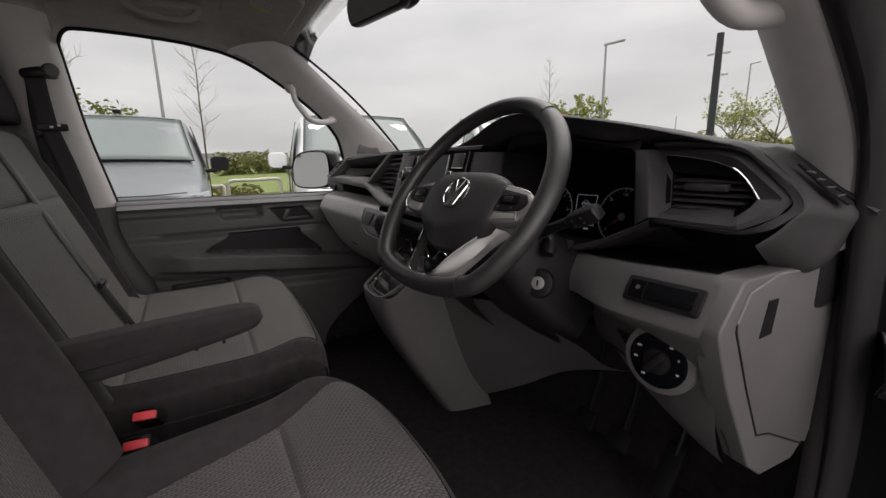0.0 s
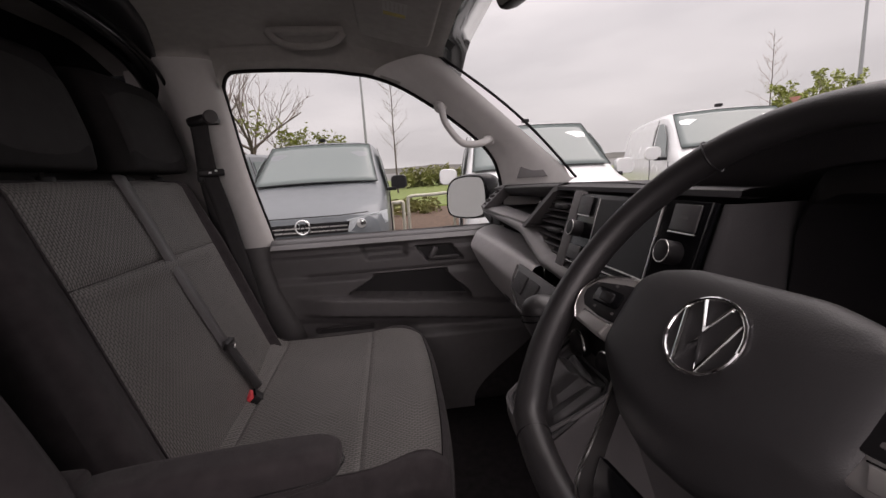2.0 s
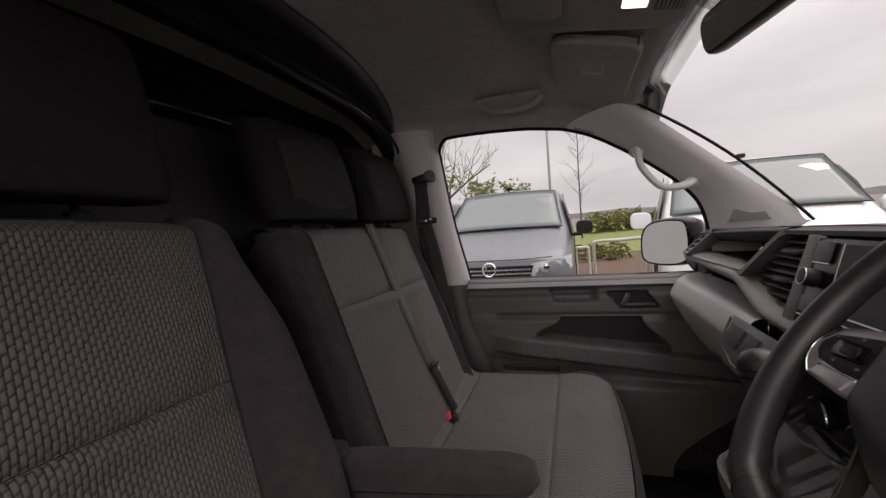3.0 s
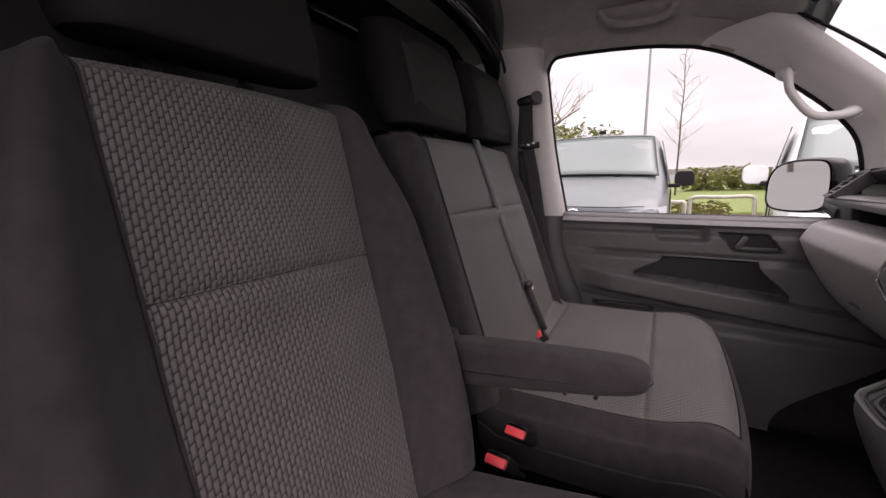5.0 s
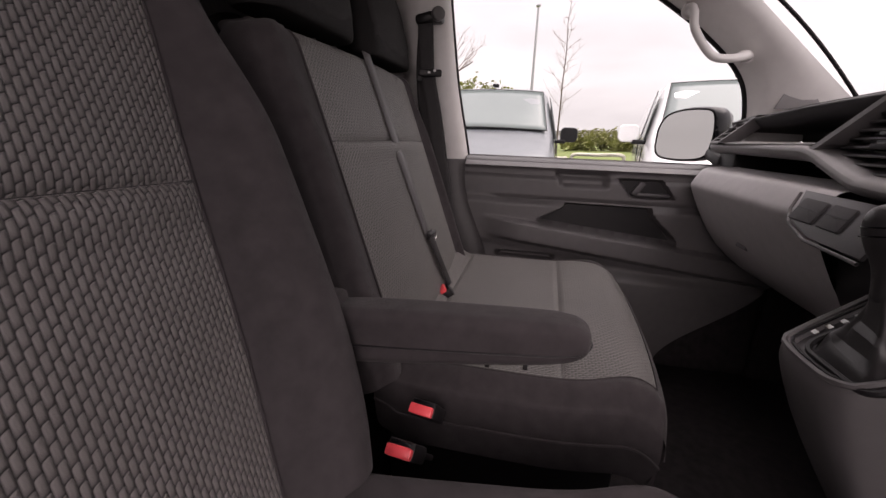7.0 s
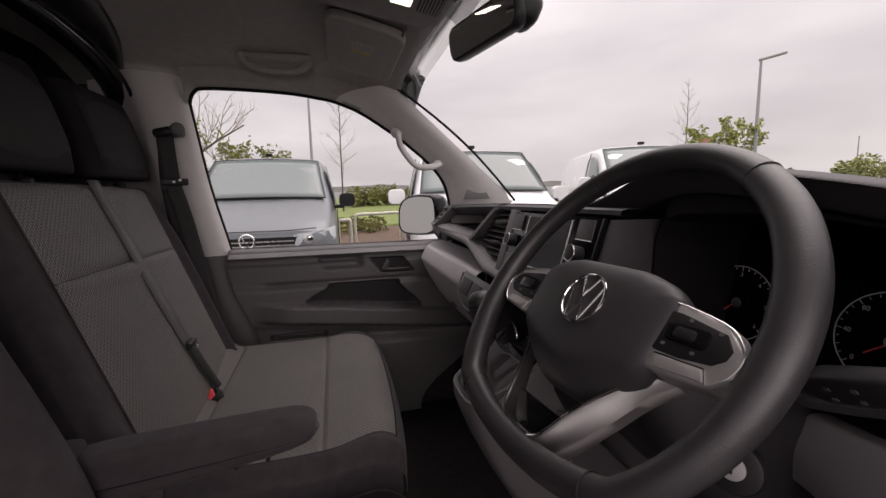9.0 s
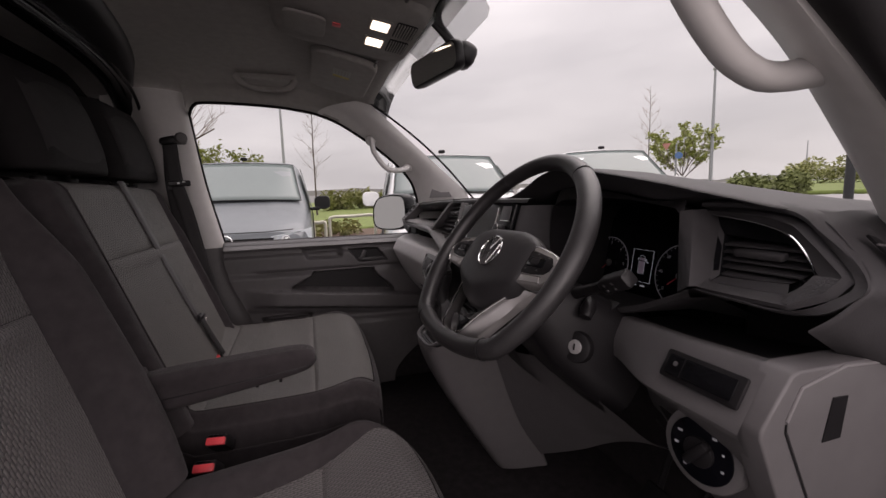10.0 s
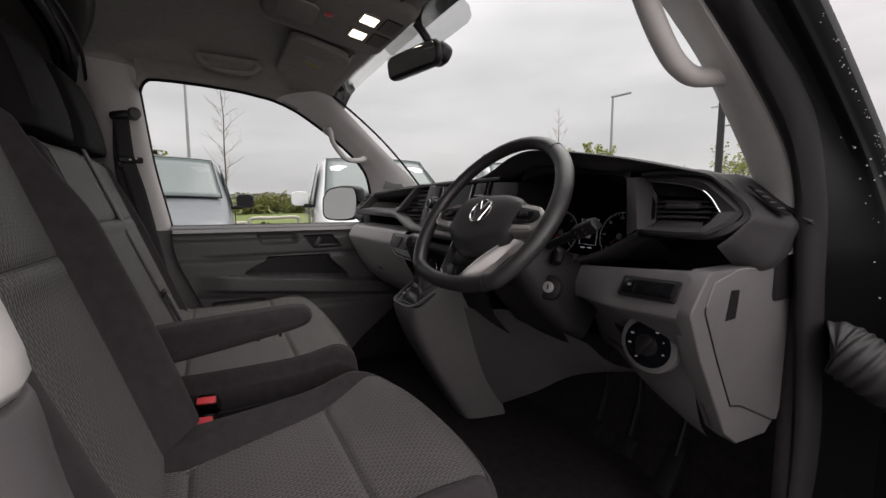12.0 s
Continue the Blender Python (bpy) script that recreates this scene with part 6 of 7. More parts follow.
part("cover_gap", sweep([CHK @ Vector((a, b, 0.0345)) for a, b in [(0.5515, 1.185), (0.5512, 1.176), (0.587, 1.093), (0.625, 1.0135), (0.651, 1.0095), (0.741, 0.966)]], 0.0011, 6), M_BLACK, dash)
part("cover_ridge", sweep([CHK @ Vector((a, b, 0.0345)) for a, b in [(0.690, 1.240), (0.622, 1.2405), (0.568, 1.2225), (0.552, 1.188)]], 0.0016, 6), M_STRIP, dash)
part("cover_slot", prism([(0.597, 1.160), (0.620, 1.1625), (0.626, 1.2085), (0.607, 1.208)], 0.0012, CHK @ Matrix.Translation((0, 0, 0.0350))), M_BLACK, dash, "black slot", smooth=False)
# switch bar
m = frame_of((0.741, 0.5355, 1.200), (1, -0.10, 0.055), (0, 0.57, 1))
sb = part("switch_bar", prism(rounded(0.116, 0.038, 0.004), 0.004, m, 0.0012), M_BLACK, dash, "black switch bar")
part("switch_blank", prism(rounded(0.100, 0.026, 0.003), 0.006, m, 0.001), M_GLOSS, sb)
part("switch_divider", prism(rounded(0.0015, 0.026, 0.0005), 0.0065, m @ Matrix.Translation((-0.024, 0, 0))), M_BLACK, sb)
part("switch_symbol", prism(rounded(0.007, 0.006, 0.002), 0.0066, m @ Matrix.Translation((-0.036, 0.002, 0))), M_GREY, sb, smooth=False)
# light switch
m = frame_of((0.738, 0.5530, 1.1000), (1, 0.10, 0), (0, 0.02, 1))
ls = part("light_switch", disc(m @ Matrix.Translation((0, 0, -0.030)), 0.052, 0.040, 40, 0.006), M_PANEL, dash, "rotary headlamp switch in a grey bezel")
part("switch_face", disc(m @ Matrix.Translation((0, 0, 0.008)), 0.041, 0.004, 40, 0.0015), M_SCREEN, ls, "gloss black face")
part("switch_knob", disc(m @ Matrix.Translation((0, 0, 0.010)), 0.019, 0.008, 28, 0.002), M_BLACK, ls)
bm = boxes(((0, 0, 0.018), (0.012, 0.042, 0.014), 0.004))
bmesh.ops.transform(bm, matrix=m @ Matrix.Rotation(radians(-38), 4, "Z"), verts=bm.verts)
part("switch_grip", bm, M_BLACK, ls)
for a, ww in ((55, 0.009), (150, 0.010), (185, 0.009), (235, 0.008), (-20, 0.006), (20, 0.004)):
    bm = boxes(((0, 0, 0), (ww * 0.6, 0.0028, 0.0008)))
    bmesh.ops.transform(bm, matrix=m @ Matrix.Translation((0.031 * math.cos(radians(a)), 0.031 * math.sin(radians(a)), 0.0125)), verts=bm.verts)
    part("switch_symbol", bm, M_DIM, ls, smooth=False)
part("switch_recess", prism([(-0.034, 0.012), (0.0, 0.010), (0.0, -0.014), (-0.022, -0.016)], 0.002, frame_of((0.688, 0.5660, 1.104), (1, -0.10, 0), (0, -0.45, 1))), M_BLACK, dash, "black finger recess", smooth=False)
part("flap_gap", sweep([(0.62, 0.592, 1.070), (0.70, 0.584, 1.052), (0.79, 0.581, 1.046), (0.805, 0.583, 1.035), (0.822, 0.600, 0.975)], 0.0014, 6), M_BLACK, dash)
# knee panel, steering column shroud and ignition
rows = []
A = [(0.12, 0.45, 1.06), (0.20, 0.52, 1.05), (0.34, 0.56, 1.07), (0.48, 0.565, 1.06), (0.60, 0.56, 1.055)]
B = [(0.06, 0.55, 0.82), (0.14, 0.59, 0.80), (0.28, 0.62, 0.85), (0.42, 0.64, 0.925), (0.60, 0.65, 0.99)]
C = [(0.04, 0.66, 0.66), (0.135, 0.655, 0.70), (0.30, 0.68, 0.805), (0.44, 0.70, 0.905), (0.62, 0.74, 0.97)]
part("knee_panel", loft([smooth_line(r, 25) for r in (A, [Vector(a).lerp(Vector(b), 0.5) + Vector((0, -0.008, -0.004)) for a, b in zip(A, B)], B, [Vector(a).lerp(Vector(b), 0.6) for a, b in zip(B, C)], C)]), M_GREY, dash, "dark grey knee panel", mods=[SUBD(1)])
rows = []
cm = frame_of((0.43, 0.455, 1.262), (1, 0, 0), (0, math.sin(WT := radians(35)), math.cos(radians(35))))
for d, w, h, dz in ((0.01, 0.10, 0.09, 0.0), (-0.03, 0.125, 0.115, -0.004), (-0.10, 0.15, 0.15, -0.016), (-0.18, 0.17, 0.17, -0.02), (-0.24, 0.19, 0.19, -0.02)):
    rows.append([cm @ Vector((x, y + dz, d)) for x, y in rounded(w * 1.25, h, 0.04, 5)])
part("column_shroud", loft(rows, True, True), M_BLACK, dash, "black steering column shroud")
rows = []
for j in range(13):
    x = 0.27 + 0.256 * j / 12
    rows.append([(x, 0.60, 1.235), (x, 0.555, 1.20), (x, 0.545, 1.15), (x, 0.55, 1.09), (x, 0.575, 1.035), (x, 0.62, 1.0)])
part("column_cover", loft(rows), M_BLACK, dash, "black panel round the column")
km = frame_of((0.524, 0.519, 1.166), (1, 0.45, 0), (0, 0.30, 1))
ig = part("ignition", disc(km, 0.027, 0.014, 32, 0.006), M_BLACK, dash, "black ignition boss")
part("key_barrel", disc(km @ Matrix.Translation((0, 0, 0.0115)), 0.0120, 0.006, 28, 0.0015), M_KEYSTEEL, ig, "chrome key barrel")
part("key_slot", prism(rounded(0.003, 0.011, 0.001), 0.0008, km @ Matrix.Translation((0, 0, 0.0175))), M_BLACK, ig, smooth=False)

# column stalks: a thin arm with a chunky rounded head
for s, tip in ((1, (0.652, 0.506, 1.309)), (-1, (0.232, 0.500, 1.300))):
    a, b = Vector((0.43 + s * 0.05, 0.525, 1.245)), Vector(tip)
    c = a.lerp(b, 0.64)
    st = part("stalk", sweep([a, a.lerp(b, 0.3), c], [0.011, 0.009, 0.009], 12), M_BLACK, dash, "black column stalk")
    d = (b - c).normalized()
    hm = frame_of(c, d, Vector((0, -0.55, 0.84)))
    ln = (b - c).length
    rows = [[hm @ Vector((ln * t, y * k, z * k)) for y, z in rounded(0.026, 0.023, 0.006, 4)] for t, k in ((-0.05, 0.55), (0.04, 0.82), (0.14, 0.97), (0.5, 1.0), (0.88, 0.97), (0.98, 0.84), (1.0, 0.6))]
    hd = part("stalk_head", loft(rows, True, True), M_BLACK, st, "black stalk head")
    for k in range(4):
        part("stalk_symbol", prism(rounded(0.0045, 0.0038, 0.001), 0.0006, hm @ Matrix.Translation((ln * (0.3 + 0.3 * (k // 2)), 0.005 - 0.010 * (k % 2), 0.0117))), M_MIDGREY, hd, smooth=False)
part("lever", sweep([(0.525, 0.54, 1.245), (0.534, 0.528, 1.235), (0.540, 0.518, 1.222)], [0.010, 0.013, 0.010], 10), M_BLACK, dash, "black column lever")

# gear lever pod
pod = thing("gear_lever_pod", "grey pod with gear lever and leather gaiter", "gear lever", loc=(0.08, 0.46, 1.0))
POD = [(0.012, 0.364), (0.045, 0.355), (0.115, 0.355), (0.150, 0.367), (0.172, 0.425), (0.185, 0.500), (0.185, 0.545), (-0.015, 0.545), (-0.008, 0.500), (0.0, 0.450)]


def pod_ring(sc, dz, dy=0.0, slope=0.72):
    cx, cy = 0.085, 0.45
    return [Vector((cx + (x - cx) * sc, cy + (y - cy) * sc + dy, 1.056 + (cy + (y - cy) * sc - 0.362) * slope + dz)) for x, y in POD]


def dense(pts):
    n = len(pts)
    out = []
    for i in range(n):
        a, b, c, d = (pts[(i + k) % n] for k in (-1, 0, 1, 2))
        out += [b.lerp(c, u) + 0.5 * (0.5 * ((2 * b) + (c - a) * u + (2 * a - 5 * b + 4 * c - d) * u * u + (3 * b - a - 3 * c + d) * u ** 3) - b.lerp(c, u)) for u in (0, 0.33, 0.67)]
    return out


rows = [dense(pod_ring(0.86, -0.008)), dense(pod_ring(0.885, -0.004)), dense(pod_ring(0.93, 0.002)), dense(pod_ring(0.965, 0.003)), dense(pod_ring(1.0, -0.001)), dense(pod_ring(1.015, -0.012)), dense(pod_ring(1.01, -0.03, 0.004, 0.66)), dense(pod_ring(0.97, -0.09, 0.02, 0.45)), dense(pod_ring(0.90, -0.18, 0.06, 0.25)), dense(pod_ring(0.82, -0.29, 0.12, 0.1)), dense(pod_ring(0.72, -0.38, 0.17, 0))]
part("pod_body", loft(rows, True), M_GREY, pod, "dark grey moulded pod", mods=[SUBD(1)])
bm = bmesh.new()
bm.faces.new([bm.verts.new(v) for v in pod_ring(0.88, -0.008)])
part("pod_rim", sweep(dense(pod_ring(0.975, 0.003)), 0.0042, 6, True), M_GREY, pod, "pale raised rim")
part("pod_groove", sweep(dense(pod_ring(0.90, 0.0)), 0.0022, 6, True), M_BLACK, pod)
part("pod_plate", bm, M_MIDGREY, pod, "dark grey plate", smooth=False)
for k in range(4):
    part("plate_mark", boxes(((0.024 + 0.001 * k, 0.392 + 0.014 * k, 1.0765 + 0.0101 * k), (0.009, 0.006, 0.001), 0, turn(36))), M_MARK, pod, smooth=False)
PL = frame_of((0.105, 0.425, 1.0985), (1, 0, 0), (0, 0.812, 0.584))
base = [PL @ Vector((x, y, 0)) for x, y in rounded(0.118, 0.125, 0.022, 7)]
tip = Vector((0.090, 0.412, 1.160))
rows = [base]
for k, (t, r) in enumerate(((0.06, 0.96), (0.16, 0.82), (0.28, 0.66), (0.40, 0.54), (0.54, 0.40), (0.70, 0.31), (0.86, 0.25), (1.0, 0.22))):
    c = Vector((0.105, 0.425, 1.0985)).lerp(tip, t)
    fold = 0.16 * math.sin(math.pi * min(1, t * 1.2))
    rows.append([c + (b - Vector((0.105, 0.425, 1.0985))) * r * (1 + fold * math.sin(i * 0.785 + (0.9 if k % 2 else -0.6))) + Vector((0, 0, 0.010 * math.sin(i * 0.59 + k * 2.1) * (1 - t))) + Vector((0, 0, 0.006 * (1 if k % 2 else -1) * (1 - t))) for i, b in enumerate(base)])
part("gaiter", loft(rows, True, False), M_LEATHER, pod, "crumpled black leather gaiter", mods=[SUBD(1)])
part("gaiter_frame", sweep([PL @ Vector((x, y, 0.002)) for x, y in rounded(0.126, 0.133, 0.024, 7)], 0.0042, 6, True), M_BLACK, pod)
rows = []
for d, r in ((-0.016, 0.0150), (-0.004, 0.0145), (0.012, 0.0150), (0.028, 0.0170), (0.042, 0.0225), (0.056, 0.0278), (0.072, 0.0302), (0.085, 0.0290), (0.095, 0.0235), (0.101, 0.013), (0.103, 0.003)):
    rows.append([tip + Vector((math.cos(a) * r, math.sin(a) * r * 1.15 - d * 0.10, d)) for a in [2 * math.pi * k / 24 for k in range(24)]])
kn = part("gear_knob", loft(rows, True, True), M_LEATHER, pod, "black gear knob", mods=[SUBD(1)])
for h0, sl in ((0.076, 0.005), (0.066, 0.006)):
    part("knob_band", sweep([tip + Vector((math.cos(a) * 0.0298, math.sin(a) * 0.0343 - h0 * 0.10, h0 + sl * math.cos(a - 0.6))) for a in [2 * math.pi * k / 24 for k in range(24)]], 0.0009, 6, True), M_GLOSS, kn, "thin dark groove")

# pedals
for xx, nm in ((0.36, "clutch_pedal"), (0.47, "brake_pedal"), (0.60, "accelerator_pedal")):
    pd = thing(nm, "black rubber pedal on a steel arm", "pedal", "pedals", loc=(xx, 0.88, 0.68))
    part("pad", boxes(((xx, 0.86, 0.68), (0.06 if xx < 0.55 else 0.045, 0.02, 0.05 if xx < 0.55 else 0.13), 0.006, turn(-35))), M_RUBBER, pd, "black rubber pad")
    part("pedal_arm", sweep([(xx, 0.875, 0.69), (xx + 0.01, 0.90, 0.80), (xx, 0.93, 0.98)], 0.008, 8), M_BLACK, pd)


# ---- steering wheel ----
WC, WT, WY = Vector((0.434, 0.4075, 1.322)), radians(36.8), radians(6.5)
wheel = thing("steering_wheel", "black leather flat-bottomed steering wheel with satin spokes", "steering wheel", loc=tuple(WC))
WM = frame_of(WC, (math.cos(WY), math.sin(WY), 0), (-math.sin(WY) * math.sin(WT), math.cos(WY) * math.sin(WT), math.cos(WT)))


def rim_pt(a):
    x, y = 0.1875 * math.cos(a), 0.203 * math.sin(a)
    if y < -0.146:
        y = -0.146 + (y + 0.146) * 0.42
    return WM @ Vector((x, y, 0))


part("rim", sweep([rim_pt(2 * math.pi * k / 96) for k in range(96)], [0.0150 + 0.0018 * max(0.0, math.cos(2 * (2 * math.pi * k / 96 - 0.5))) for k in range(96)], 18, True, flat=1.08), M_LEATHER, wheel, "black leather rim")
for a in (55, 125, -54, -126):
    p, q = rim_pt(radians(a)), rim_pt(radians(a + 2))
    d = (q - p).normalized()
    u = d.orthogonal().normalized()
    v = d.cross(u)
    part("rim_seam", sweep([p + (u * math.cos(t) + v * math.sin(t)) * 0.0166 for t in [2 * math.pi * k / 18 for k in range(18)]], 0.0010, 5, True), M_BLACK, wheel)
HUB = [(0.050, 0.056), (0.084, 0.047), (0.100, 0.036), (0.105, 0.024), (0.104, -0.010), (0.102, -0.034), (0.094, -0.050), (0.062, -0.084), (0.026, -0.097)]
HUB = HUB + [(-x, y) for x, y in HUB[::-1]]
hl = []
for k, (x, y) in enumerate(HUB):
    a, b = Vector((*HUB[k - 1], 0)), Vector((*HUB[(k + 1) % len(HUB)], 0))
    c = Vector((x, y, 0))
    hl += [c.lerp(a, 0.30), c.lerp(a, 0.10).lerp(c.lerp(b, 0.10), 0.25), c.lerp(a, 0.10).lerp(c.lerp(b, 0.10), 0.75), c.lerp(b, 0.30)]
rows = []
for sc, d in ((0.98, -0.036), (1.0, -0.012), (0.995, -0.005), (0.975, 0.0), (0.93, 0.0045), (0.86, 0.0072), (0.8, 0.009), (0.72, 0.0105), (0.64, 0.0117), (0.55, 0.0125), (0.25, 0.014), (0.04, 0.014)):
    rows.append([WM @ Vector((p.x * sc, p.y * sc - 0.002, d - 0.55 * max(0.0, -0.068 + 0.028 * abs(p.x * sc) / 0.09 - p.y * sc))) for p in hl])
part("hub", loft(rows, True, True), M_HUB, wheel, "soft black airbag cover", mods=[SUBD(1)])
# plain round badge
em = WM @ Matrix.Translation((0.0, 0.0, 0.0158))
bd = part("badge", ring(em, 0.029, 0.0016, 40), M_CHROME, wheel, "round chrome badge")
part("badge_face", disc(em @ Matrix.Translation((0, 0, -0.003)), 0.0285, 0.002, 36), M_HUB, bd)
for pts in (((-0.022, 0.015), (-0.010, -0.025), (0.0, -0.002), (0.010, -0.025), (0.022, 0.015)), ((-0.011, 0.025), (0.0, 0.003), (0.011, 0.025))):
    part("badge_bar", sweep([em @ Vector((x, y, 0.0005)) for x, y in pts], 0.0017, 6), M_CHROME, bd)
for s in (-1, 1):
    # switch spoke: satin surround, inset black pad, a row of keys under it
    SM = WM @ Matrix.Translation((0, -0.012, 0.0))
    o = [(s * x, y) for x, y in ((0.088, 0.040), (0.108, 0.039), (0.150, 0.031), (0.170, 0.012), (0.168, -0.008), (0.154, -0.022), (0.110, -0.027), (0.080, -0.026))]
    sp = part("spoke", prism(o, 0.022, SM @ Matrix.Translation((0, 0, -0.020)), 0.004, seg=3), M_SURROUND, wheel, "side spoke with a satin surround")
    o = [(s * x, y) for x, y in ((0.088, 0.0315), (0.108, 0.0305), (0.150, 0.0235), (0.159, 0.012), (0.1575, 0.003), (0.149, -0.0045), (0.122, -0.0085), (0.084, -0.0085))]
    pad = part("switch_pad", prism(o, 0.004, SM @ Matrix.Translation((0, 0, 0.0)), 0.0014), M_BLACK, sp, "black switch pad")
    part("switch_key", prism([(s * 0.121 + x, 0.012 + y) for x, y in rounded(0.040, 0.017, 0.005)], 0.0062, SM, 0.0012), M_GLOSS, pad, "gloss black rocker")
    part("switch_key", prism([(s * 0.120 + x, 0.012 + y) for x, y in rounded(0.020, 0.010, 0.003)], 0.0078, SM, 0.001), M_BLACK, pad)
    for k in range(4):
        part("switch_symbol", prism(rounded(0.004, 0.003, 0.001), 0.0004, SM @ Matrix.Translation((s * (0.104 + 0.014 * k), 0.028 - 0.002 * k if k % 2 else -0.001, 0.0042))), M_GREY, pad, smooth=False)
    o = [(s * x, y) for x, y in ((0.102, -0.0125), (0.144, -0.0105), (0.149, -0.0195), (0.106, -0.0235))]
    part("spoke_key", prism(o, 0.0035, SM @ Matrix.Translation((0, 0, 0.001)), 0.001), M_SURROUND, sp, "satin metal lower key")
    part("key_gap", sweep([SM @ Vector((s * x, y, 0.0024)) for x, y in ((0.100, -0.0110), (0.1455, -0.0090), (0.151, -0.0205))], 0.0008, 5), M_CHROME, sp)
    part("spoke_trim", sweep([SM @ v for v in smooth_line([(s * x, y, 0.002) for x, y in ((0.096, 0.039), (0.112, 0.0375), (0.150, 0.0295), (0.167, 0.012), (0.165, -0.007), (0.153, -0.0205))], 24)], 0.0009, 8), M_SATIN, sp, "bright edge")
    # lower arm: broad satin blade with a bright inner edge, running back behind the hub
    inner = smooth_line([(s * x, y, d) for x, y, d in ((0.0, -0.157, 0.004), (0.020, -0.156, 0.004), (0.036, -0.144, 0.003), (0.050, -0.110, -0.002), (0.068, -0.076, -0.010), (0.092, -0.042, -0.018))], 26)
    outer = smooth_line([(s * x, y, d) for x, y, d in ((0.0, -0.172, -0.002), (0.026, -0.170, -0.008), (0.047, -0.152, -0.018), (0.073, -0.104, -0.023), (0.091, -0.066, -0.028), (0.110, -0.038, -0.033))], 26)
    rows = []
    for a, b in zip(inner, outer):
        mid = a.lerp(b, 0.5) + Vector((0, 0, 0.002))
        rows.append([WM @ v for v in (a + Vector((0, 0, -0.016)), a, a.lerp(mid, 0.3) + Vector((0, 0, 0.001)), mid, mid.lerp(b, 0.8), b, b + Vector((0, 0, -0.014)))])
    lp = part("lower_spoke", loft(rows), M_SPOKE, wheel, "satin metal lower spoke")
    part("spoke_edge", sweep([WM @ (v + Vector((0, 0, 0.0015))) for v in inner], 0.0020, 8), M_CHROME, lp, "bright inner edge")
part("lower_filler", prism([(-0.022, -0.155), (0.022, -0.155), (0.036, -0.142), (0.044, -0.122), (-0.044, -0.122), (-0.036, -0.142)], 0.010, WM @ Matrix.Translation((0, 0, -0.020)), 0.002), M_GLOSS, wheel, "gloss black filler")
part("hub_back", disc(WM @ Matrix.Translation((0, 0, -0.060)), 0.060, 0.045, 32, 0.01), M_BLACK, wheel)


# ---- outside ----
def ground_z(x, y):
    r = math.hypot(x, y)
    return max(0.0, 0.04 * (min(r, 8) - 1) + 0.03 * max(0.0, min(r, 90) - 8) + 0.025 * max(0.0, min(y, 4.0)))


rings = [0.0, 1, 2, 3, 4, 5, 6, 7, 8, 10, 12, 15, 18, 22, 27, 33, 40, 50, 65, 80, 90, 110, 160, 260, 500, 1500]
rows = [[(r * math.cos(2 * math.pi * k / 96), r * math.sin(2 * math.pi * k / 96), ground_z(r * math.cos(2 * math.pi * k / 96), r * math.sin(2 * math.pi * k / 96))) for k in range(97)] for r in rings]
structure("ground", loft(rows), M_ASPHALT, "grey asphalt car park", "ground")


def polar(az, d, dz=0.0):
    x, y = 0.75 - d * math.sin(radians(az)), 0.1 + d * math.cos(radians(az))
    return Vector((x, y, ground_z(x, y) + dz))


def patch(name, az0, az1, d0, d1, mat, label, cat, lift=0.02, thick=0.0):
    rows = []
    for i in range(17):
        d = d0 + (d1 - d0) * (i / 16) ** 1.5
        rows.append([polar(az0 + (az1 - az0) * j / 28, d, lift + 0.03 * noise.noise((d * 0.4, j * 0.6, 1.7))) for j in range(29)])
    return structure(name, loft(rows), mat, label, cat, mods=[SOLID(0.3)])


patch("grass_left", 50, 112, 13.5, 42, M_GRASS, "green grass slope behind the car park", "grass", 0.08)
patch("planting_bed", 72, 108, 8.6, 13.5, M_SOIL, "brown bark-covered planting bed", "planting bed", 0.06)
patch("road", 8, 40, 19, 29, material("pale_road", (0.27, 0.265, 0.26), 0.9, var=0.12, scale=8), "pale road beyond the car park", "road", 0.05)
patch("grass_right", 2, 48, 29, 60, M_GRASS, "green verge across the road", "grass", 0.25)
# kerb round the bed
pts = [polar(72 + 36 * k / 20, 8.5, 0.06) for k in range(21)]
structure("kerb", sweep(pts, 0.09, 6, flat=1.2), M_KERB, "pale stone kerb along the planting bed", "kerb")


